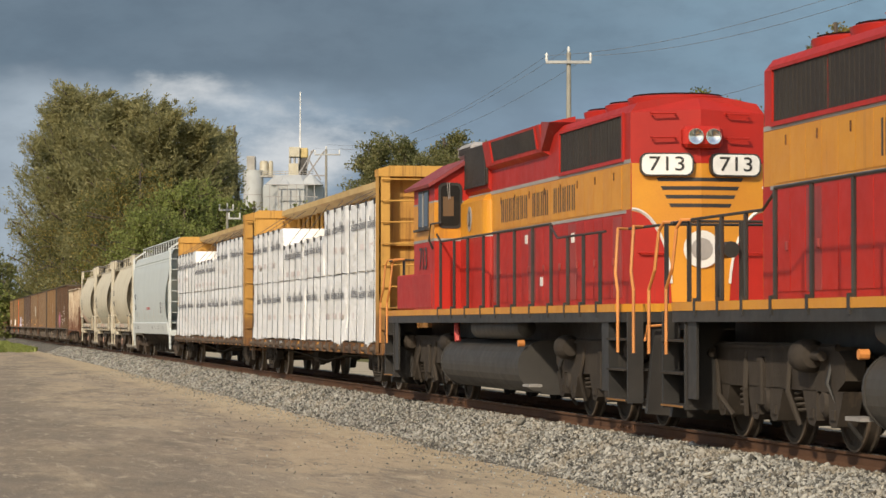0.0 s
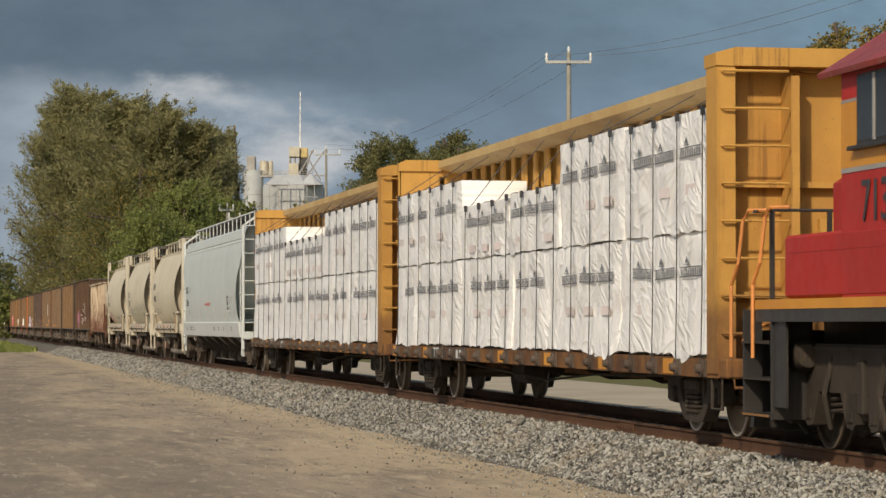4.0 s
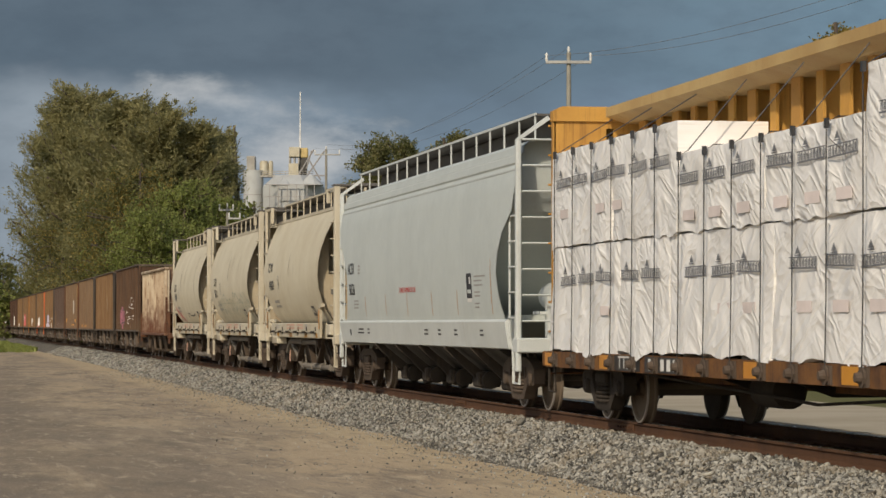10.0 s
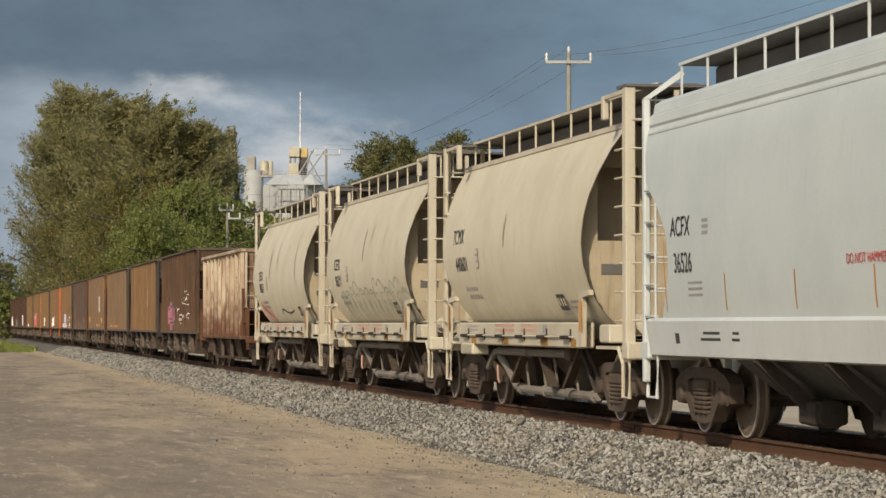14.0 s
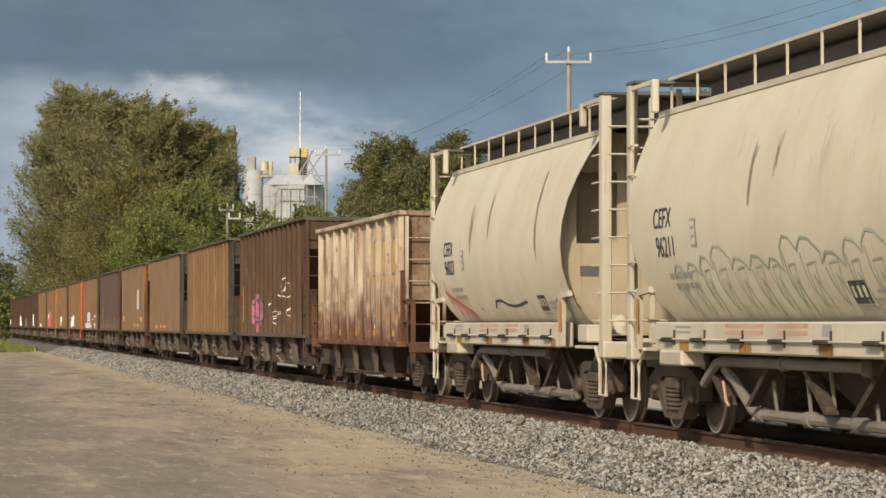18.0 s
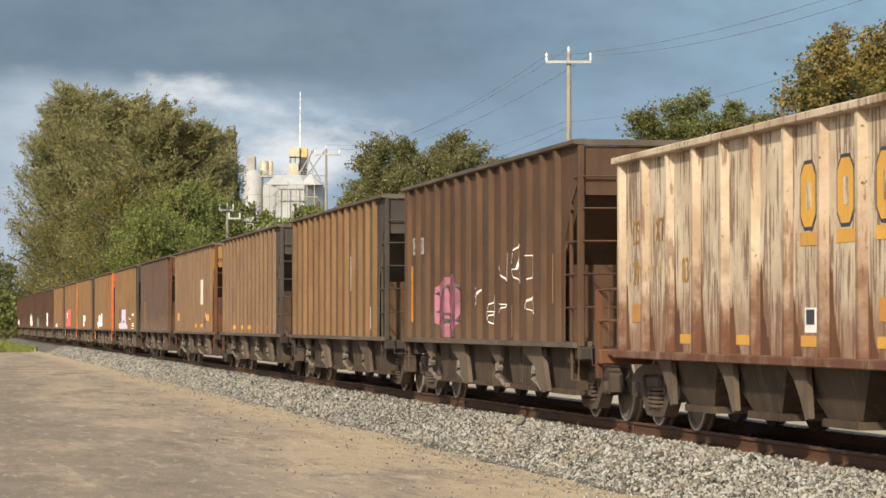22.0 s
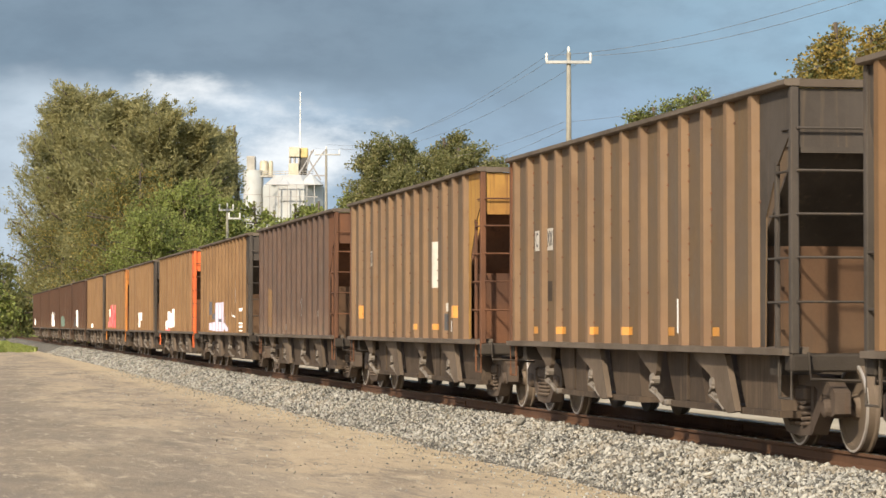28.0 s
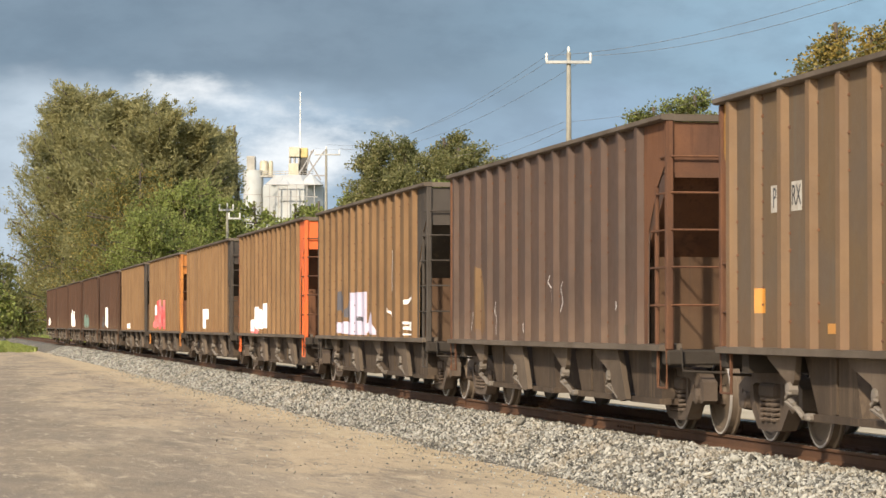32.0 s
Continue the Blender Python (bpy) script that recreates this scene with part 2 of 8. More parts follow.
FADED_GREEN = material("faded_green_line", (0.36, 0.40, 0.31), rough=0.6, bump=0.0)
MARK = material("orange_reflector", (0.52, 0.23, 0.035), rough=0.4, bump=0.0)
REDTEXT = material("red_lettering", (0.5, 0.06, 0.05), rough=0.6, bump=0.0)
EMBLEM = material("worn_gold_emblem", (0.60, 0.33, 0.05), (0.5, 0.26, 0.05), rough=0.65, streak=0.15, bump=0.08)
GOLD = material("yellow_lettering", (0.36, 0.2, 0.03), (0.24, 0.12, 0.02), rough=0.6, streak=0.3, bump=0.05)
RAILSTEEL = material("rusty_rail", (0.108, 0.056, 0.032), (0.076, 0.041, 0.026), rough=0.75, bump=0.2)
RAILTOP = material("polished_rail_head", (0.42, 0.40, 0.38), rough=0.25, metal=1.0, bump=0.02)
TIE = material("old_wooden_sleeper", (0.075, 0.058, 0.045), (0.05, 0.04, 0.032), rough=0.9, bump=0.5)
BARK = material("tree_bark", (0.12, 0.095, 0.07), (0.08, 0.062, 0.048), rough=0.9, bump=0.6)
POLEWOOD = material("weathered_pole_wood", (0.29, 0.275, 0.23), (0.22, 0.205, 0.165), rough=0.85, streak=0.3, streak_colour=(0.14, 0.11, 0.08), bump=0.3)
ARMWOOD = material("grey_crossarm", (0.42, 0.41, 0.38), rough=0.8, bump=0.2)
WIRE = material("dark_wire", (0.22, 0.22, 0.22), rough=0.6, bump=0.0)
SILO = material("white_silo_paint", (0.41, 0.42, 0.41), (0.35, 0.35, 0.34), rough=0.6, streak=0.2, streak_colour=(0.36, 0.33, 0.29), scale=0.3, bump=0.03)
SILO_GREY = material("grey_plant_steel", (0.36, 0.34, 0.30), (0.28, 0.26, 0.23), rough=0.7, bump=0.05)
SILO_CREAM = material("cream_plant_steel", (0.46, 0.42, 0.32), (0.38, 0.33, 0.23), rough=0.6, bump=0.05)
SILO_YELLOW = material("yellow_plant_steel", (0.55, 0.42, 0.17), (0.42, 0.31, 0.13), rough=0.6, bump=0.05)


def wrap_material():
    """White woven lumber wrap: creased, half glossy."""
    m = bpy.data.materials.new("white_lumber_wrap")
    m.use_nodes = True
    n = Nodes(m.node_tree)
    tc = n.add("ShaderNodeTexCoord").outputs["Object"]
    info = n.add("ShaderNodeObjectInfo").outputs["Random"]
    v = n.add("ShaderNodeVectorMath", {0: tc, 1: n.add("ShaderNodeCombineXYZ", {0: info, 1: n.math("MULTIPLY", info, 40.0), 2: info}).outputs[0]}, operation="ADD").outputs[0]
    col = n.mix(n.ramp(n.noise(v, 1.2, 5), 0.3, 0.7), (0.86, 0.84, 0.81), (0.76, 0.74, 0.71))
    col = n.mix(n.math("MULTIPLY", n.ramp(n.noise(n.scaled(v, 1, 1, 0.3), 2.5, 5), 0.55, 0.8), 0.35), col, (0.42, 0.38, 0.33))
    # broad sags, and thin creases drawn slantwise by the straps
    vx, vy, vz = n.add("ShaderNodeSeparateXYZ", {0: v}).outputs
    slant = n.add("ShaderNodeCombineXYZ", {0: n.math("ADD", n.math("MULTIPLY", vy, 1.5), n.math("MULTIPLY", vz, 2.3)), 1: n.math("SUBTRACT", n.math("MULTIPLY", vz, 0.9), n.math("MULTIPLY", vy, 0.5)), 2: 0.0}).outputs[0]
    back = n.add("ShaderNodeCombineXYZ", {0: n.math("SUBTRACT", n.math("MULTIPLY", vy, 1.6), n.math("MULTIPLY", vz, 2.5)), 1: n.math("ADD", n.math("MULTIPLY", vz, 0.8), n.math("MULTIPLY", vy, 0.5)), 2: 3.0}).outputs[0]
    broad = n.add("ShaderNodeTexNoise", {"Vector": n.scaled(v, 1.0, 1.0, 0.8), "Scale": 0.9, "Detail": 2.0, "Roughness": 0.4, "Distortion": 1.0}).outputs[0]
    def crease(vec, scale):
        f = n.add("ShaderNodeTexNoise", {"Vector": vec, "Scale": scale, "Detail": 2.5, "Roughness": 0.5, "Distortion": 0.7}).outputs[0]
        return n.math("POWER", n.math("SUBTRACT", 1.0, n.math("MULTIPLY", n.math("ABSOLUTE", n.math("SUBTRACT", f, 0.5)), 4.0), clamp=True), 2.0)
    taut = n.ramp(n.noise(v, 0.8, 3), 0.4, 0.62)
    h = n.math("ADD", n.math("MULTIPLY", broad, 0.9), n.math("MULTIPLY", n.math("MULTIPLY", crease(slant, 1.1), taut), 0.24))
    h = n.math("ADD", h, n.math("MULTIPLY", n.math("MULTIPLY", crease(back, 1.4), n.math("SUBTRACT", 1.0, taut)), 0.22))
    bp = n.add("ShaderNodeBump", {"Strength": 0.8, "Distance": 0.11, "Height": h})
    n.add("ShaderNodeOutputMaterial", {0: n.add("ShaderNodeBsdfPrincipled", {"Base Color": col, "Roughness": 0.33, "Normal": bp})})
    return m


WRAP = wrap_material()


def ground_material():
    """Packed shell-rock lot: tan and grey, darker tyre-worn smears, sandy along the ballast, grass far off."""
    m = bpy.data.materials.new("packed_gravel_lot")
    m.use_nodes = True
    n = Nodes(m.node_tree)
    v = n.add("ShaderNodeTexCoord").outputs["Object"]
    x, y, z = n.add("ShaderNodeSeparateXYZ", {0: v}).outputs
    lng = n.scaled(v, 1.0, 0.22, 1.0)
    col = n.mix(n.ramp(n.noise(lng, 0.42, 6, 0.6), 0.38, 0.62), (0.385, 0.30, 0.20), (0.285, 0.23, 0.168))
    # dark oily smears, broad and soft, then small torn ones
    col = n.mix(n.math("MULTIPLY", n.ramp(n.noise(lng, 0.75, 7, 0.66), 0.47, 0.64), 0.85), col, (0.19, 0.155, 0.118))
    torn = n.add("ShaderNodeTexNoise", {"Vector": n.scaled(v, 1.0, 0.22, 1.0), "Scale": 2.1, "Detail": 7.0, "Roughness": 0.68, "Distortion": 1.1}).outputs[0]
    col = n.mix(n.math("MULTIPLY", n.ramp(torn, 0.55, 0.66), 0.6), col, (0.16, 0.14, 0.118))
    pale = n.add("ShaderNodeTexNoise", {"Vector": n.scaled(v, 1.0, 0.22, 1.0), "Scale": 1.3, "Detail": 7.0, "Roughness": 0.66, "Distortion": 0.8}).outputs[0]
    col = n.mix(n.math("MULTIPLY", n.ramp(pale, 0.55, 0.68), 0.65), col, (0.47, 0.385, 0.27))
    sand = n.math("MULTIPLY", n.ramp(n.math("ADD", x, n.math("MULTIPLY", n.noise(v, 0.8, 4), 1.4)), 6.5, 7.7), n.ramp(n.noise(v, 2.2, 6, 0.65), 0.3, 0.6, 0.25, 0.9))
    col = n.mix(sand, col, (0.46, 0.365, 0.235))
    dark = n.math("MULTIPLY", n.ramp(x, 5.0, 1.4), n.ramp(n.noise(lng, 0.5, 6, 0.62), 0.3, 0.55))
    col = n.mix(n.math("MULTIPLY", dark, 0.72), col, (0.165, 0.135, 0.103))
    pebble = n.add("ShaderNodeTexVoronoi", {"Vector": v, "Scale": 26.0}).outputs[0]
    specks = n.noise(v, 38, 3, 0.75)
    col = n.mix(n.math("MULTIPLY", n.ramp(specks, 0.58, 0.72), 0.55), col, (0.56, 0.48, 0.37))
    col = n.mix(n.math("MULTIPLY", n.ramp(specks, 0.44, 0.3), 0.6), col, (0.13, 0.105, 0.08))
    gravel = n.noise(v, 14, 4, 0.7)
    col = n.mix(n.math("MULTIPLY", n.ramp(gravel, 0.55, 0.7), 0.35), col, (0.2, 0.17, 0.135))
    # torn film of fines: small ragged patches, darker and paler
    rag = n.add("ShaderNodeTexNoise", {"Vector": n.scaled(v, 1.0, 0.16, 1.0), "Scale": 5.5, "Detail": 6.0, "Roughness": 0.72, "Distortion": 0.6}).outputs[0]
    col = n.mix(n.math("MULTIPLY", n.ramp(rag, 0.53, 0.66), 0.55), col, (0.17, 0.145, 0.115))
    col = n.mix(n.math("MULTIPLY", n.ramp(rag, 0.46, 0.34), 0.5), col, (0.46, 0.385, 0.275))
    # rough grass past the lot and far off
    patchy = n.math("ADD", n.noise(v, 0.12, 6, 0.65), n.math("MULTIPLY", n.noise(v, 1.5, 4), 0.25))
    far = n.math("ADD", n.ramp(y, 165.0, 260.0), n.math("MULTIPLY", n.math("SUBTRACT", patchy, 0.62), 2.2))
    right = n.ramp(n.math("ADD", x, n.math("MULTIPLY", n.noise(v, 0.6, 4), 1.5)), 20.5, 22.5)
    grass = n.mix(n.noise(v, 2.0, 5, 0.7), (0.075, 0.085, 0.03), (0.17, 0.145, 0.07))
    col = n.mix(n.math("MAXIMUM", n.ramp(far, 0.35, 0.8), right), col, grass)
    h = n.math("ADD", n.math("MULTIPLY", pebble, 0.8), n.math("MULTIPLY", n.noise(v, 9.0, 5), 1.2))
    bp = n.add("ShaderNodeBump", {"Strength": 0.35, "Distance": 0.03, "Height": h})
    n.add("ShaderNodeOutputMaterial", {0: n.add("ShaderNodeBsdfPrincipled", {"Base Color": col, "Roughness": 0.95, "Normal": bp})})
    return m


def stone_material():
    m = bpy.data.materials.new("crushed_ballast")
    m.use_nodes = True
    n = Nodes(m.node_tree)
    r = n.add("ShaderNodeNewGeometry").outputs["Random Per Island"]
    v = n.add("ShaderNodeTexCoord").outputs["Object"]
    col = n.mix(n.ramp(r, 0.0, 1.0), (0.06, 0.058, 0.053), (0.40, 0.388, 0.345))
    warm = n.math("FRACT", n.math("MULTIPLY", r, 7.0))
    col = n.mix(n.math("MULTIPLY", n.ramp(warm, 0.7, 0.9), 0.4), col, (0.33, 0.275, 0.195))
    col = n.mix(n.math("MULTIPLY", n.ramp(n.noise(v, 0.9, 5), 0.5, 0.7), 0.45), col, (0.33, 0.275, 0.20))
    col = n.mix(n.ramp(n.noise(v, 40.0, 4), 0.3, 0.8, 0, 0.3), col, (0.1, 0.09, 0.08))
    n.add("ShaderNodeOutputMaterial", {0: n.add("ShaderNodeBsdfPrincipled", {"Base Color": col, "Roughness": 0.9})})
    return m


def bed_material():
    m = bpy.data.materials.new("ballast_bed")
    m.use_nodes = True
    n = Nodes(m.node_tree)
    v = n.add("ShaderNodeTexCoord").outputs["Object"]
    cell = n.add("ShaderNodeTexVoronoi", {"Vector": v, "Scale": 14.0})
    col = n.mix(cell.outputs["Color"], (0.045, 0.042, 0.037), (0.22, 0.205, 0.178))
    col = n.mix(n.math("MULTIPLY", n.ramp(n.noise(v, 0.8, 5), 0.5, 0.7), 0.5), col, (0.29, 0.23, 0.16))
    bp = n.add("ShaderNodeBump", {"Strength": 0.9, "Distance": 0.05, "Height": n.math("SUBTRACT", 1.0, cell.outputs["Distance"])})
    n.add("ShaderNodeOutputMaterial", {0: n.add("ShaderNodeBsdfPrincipled", {"Base Color": col, "Roughness": 0.95, "Normal": bp})})
    return m


def leaf_material(name, a, b, c):
    m = bpy.data.materials.new(name)
    m.use_nodes = True
    n = Nodes(m.node_tree)
    r = n.add("ShaderNodeNewGeometry").outputs["Random Per Island"]
    v = n.add("ShaderNodeTexCoord").outputs["Object"]
    col = n.mix(r, a, b)
    col = n.mix(n.ramp(n.noise(v, 0.35, 4), 0.45, 0.7), col, c)
    bsdf = n.add("ShaderNodeBsdfPrincipled", {"Base Color": col, "Roughness": 0.65})
    tr = n.add("ShaderNodeBsdfTranslucent", {"Color": col})
    n.add("ShaderNodeOutputMaterial", {0: n.add("ShaderNodeMixShader", {0: 0.5, 1: bsdf, 2: tr})})
    return m


GROUND, STONE, BED = ground_material(), stone_material(), bed_material()
ROADTOP = material("pale_worn_road", (0.41, 0.35, 0.26), (0.34, 0.29, 0.21), rough=0.9, bump=0.2, scale=0.4)
for m in (GROUND, STONE, BED, ROADTOP, TIE):      # dusty surfaces without a sheen
    m.node_tree.nodes["Principled BSDF"].inputs["Specular IOR Level"].default_value = 0.05
RED.node_tree.nodes["Principled BSDF"].inputs["Specular IOR Level"].default_value = 0.28
for m in (TAN, TAN_SHEET, GREYTAN, TAUPE, BROWN, SOOT, CHORD, BAY, BAY_EDGE, RUST, TRUCK, UNDER, WHEEL, FLAKED, FLAKED_RIB, DECKRUST, BEAM, RAILSTEEL, YELLOWTAN):      # weathered matt paint
    m.node_tree.nodes["Principled BSDF"].inputs["Specular IOR Level"].default_value = 0.15
PINE = leaf_material("feathery_olive_foliage", (0.25, 0.232, 0.098), (0.37, 0.335, 0.15), (0.20, 0.198, 0.085))
BROADLEAF = leaf_material("bright_green_leaves", (0.22, 0.255, 0.06), (0.33, 0.36, 0.10), (0.20, 0.23, 0.055))
OLIVE = leaf_material("dull_green_leaves", (0.13, 0.135, 0.043), (0.20, 0.195, 0.065), (0.11, 0.12, 0.04))
AUTUMN = leaf_material("yellowing_leaves", (0.30, 0.21, 0.05), (0.42, 0.31, 0.08), (0.17, 0.15, 0.045))


# ---- mesh building ----
class Shape:
    """Vertices and faces of one part."""

    def __init__(self):
        self.v, self.f = [], []

    def add(self, vs, fs):
        o = len(self.v)
        self.v += [tuple(p) for p in vs]
        self.f += [tuple(i + o for i in f) for f in fs]
        return self

    def box(self, x0, x1, y0, y1, z0, z1):
        x0, x1, y0, y1, z0, z1 = min(x0, x1), max(x0, x1), min(y0, y1), max(y0, y1), min(z0, z1), max(z0, z1)
        return self.add([(x, y, z) for z in (z0, z1) for y in (y0, y1) for x in (x0, x1)],
                        [(0, 2, 3, 1), (4, 5, 7, 6), (0, 1, 5, 4), (2, 6, 7, 3), (0, 4, 6, 2), (1, 3, 7, 5)])

    def cbox(self, x0, x1, y0, y1, z0, z1, c=0.02):
        """A box with chamfered upright and lengthwise edges."""
        prof = [(x0 + c, z0), (x1 - c, z0), (x1, z0 + c), (x1, z1 - c), (x1 - c, z1), (x0 + c, z1), (x0, z1 - c), (x0, z0 + c)]
        inner = [(min(max(x, x0 + c), x1 - c), min(max(z, z0 + c), z1 - c)) for x, z in prof]
        rings = [(y0, inner), (y0 + c, prof), (y1 - c, prof), (y1, inner)]
        vs = [(x, y, z) for y, pr in rings for x, z in pr]
        fs = [tuple(range(7, -1, -1))[::-1]] + [tuple(24 + i for i in range(7, -1, -1))]
        for r in range(3):
            for i in range(8):
                j = (i + 1) % 8
                fs.append((r * 8 + i, r * 8 + 8 + i, r * 8 + 8 + j, r * 8 + j))
        return self.add(vs, fs)

    def prism(self, prof, a, b, axis="y"):
        """A polygon swept along an axis: prof holds (x, z) for y, (y, z) for x, (x, y) for z."""
        k = len(prof)
        put = {"y": lambda p, s: (p[0], s, p[1]), "x": lambda p, s: (s, p[0], p[1]), "z": lambda p, s: (p[0], p[1], s)}[axis]
        vs = [put(p, a) for p in prof] + [put(p, b) for p in prof]
        fs = [tuple(range(k)), tuple(range(2 * k - 1, k - 1, -1))] + [(i, i + k, (i + 1) % k + k, (i + 1) % k) for i in range(k)]
        return self.add(vs, fs)

    def tube(self, pts, r=0.02, seg=6):
        """A round bar along a line of points."""
        pts = [Vector(p) for p in pts]
        vs, fs = [], []
        for i, p in enumerate(pts):
            d = (pts[min(i + 1, len(pts) - 1)] - pts[max(i - 1, 0)]).normalized()
            u = d.orthogonal().normalized() if abs(d.z) > 0.9 else d.cross(Vector((0, 0, 1))).normalized()
            w = d.cross(u)
            vs += [p + r * (math.cos(6.2832 * k / seg) * u + math.sin(6.2832 * k / seg) * w) for k in range(seg)]
        for i in range(len(pts) - 1):
            for k in range(seg):
                j = (k + 1) % seg
                fs.append((i * seg + k, i * seg + j, i * seg + seg + j, i * seg + seg + k))
        fs += [tuple(range(seg - 1, -1, -1)), tuple(range((len(pts) - 1) * seg, len(pts) * seg))]
        return self.add(vs, fs)

    def turn(self, prof, centre, axis="x", seg=20):
        """A turned body: prof holds (radius, along)."""
        cx, cy, cz = centre
        vs, fs, k = [], [], len(prof)
        for s in range(seg):
            a = 6.28319 * s / seg
            for r, h in prof:
                c, d = r * math.cos(a), r * math.sin(a)
                vs.append({"x": (cx + h, cy + c, cz + d), "y": (cx + c, cy + h, cz + d), "z": (cx + c, cy + d, cz + h)}[axis])
        for s in range(seg):
            t = (s + 1) % seg
            fs += [(s * k + i, t * k + i, t * k + i + 1, s * k + i + 1) for i in range(k - 1)]
        return self.add(vs, fs)

    def mirror_x(self):
        o = len(self.v)
        self.v += [(-x, y, z) for x, y, z in self.v]
        self.f += [tuple(i + o for i in reversed(f)) for f in self.f]
        return self

    def mesh(self, name, mat, smooth=False):
        me = bpy.data.meshes.new(name)
        me.from_pydata(self.v, [], self.f)
        bm = bmesh.new()
        bm.from_mesh(me)
        bmesh.ops.recalc_face_normals(bm, faces=bm.faces)
        bm.to_mesh(me)
        bm.free()
        me.materials.append(mat)
        if smooth:
            me.shade_smooth()
            me.set_sharp_from_angle(angle=radians(38))
        return me


def part(name, shape, mat, parent, label="", smooth=False):
    """One mesh under a thing or a part; shape may be a Shape or a mesh that is shared."""
    me = shape if isinstance(shape, bpy.types.Mesh) else shape.mesh(name, mat, smooth)
    ob = new(name, me)
    ob.parent = parent
    return tagged(ob, label)


def thing(name, label, category, group="", kind=""):
    return tagged(new(name), label, category, group, kind)


def lettering(name, words, mat, parent, size, m, depth=0.002, label="", squeeze=1.0, hug=None):
    """Words as a thin mesh; m places the text's middle."""
    cu = bpy.data.curves.new(name, "FONT")
    cu.body, cu.size, cu.align_x, cu.align_y, cu.extrude = words, size, "CENTER", "CENTER", depth
    ob = bpy.data.objects.new(name, cu)
    scene.collection.objects.link(ob)
    me = bpy.data.meshes.new_from_object(ob.evaluated_get(bpy.context.evaluated_depsgraph_get()))
    bpy.data.objects.remove(ob)
    me.transform(m @ Matrix.Diagonal((squeeze, 1, 1, 1)))
    if hug:
        for v in me.vertices:
            v.co.x = -hug(v.co.z) - 0.008 - (0.002 if v.co.x < m.translation.x else 0.0)
    me.materials.clear()
    me.materials.append(mat)
    ob = part(name, me, mat, parent, label)
    return ob


def side_text(x, y, z):
    """Pose of writing on a side that faces -x (read from there)."""
    return Matrix.Translation((x, y, z)) @ Matrix(((0, 0, -1, 0), (-1, 0, 0, 0), (0, 1, 0, 0), (0, 0, 0, 1)))


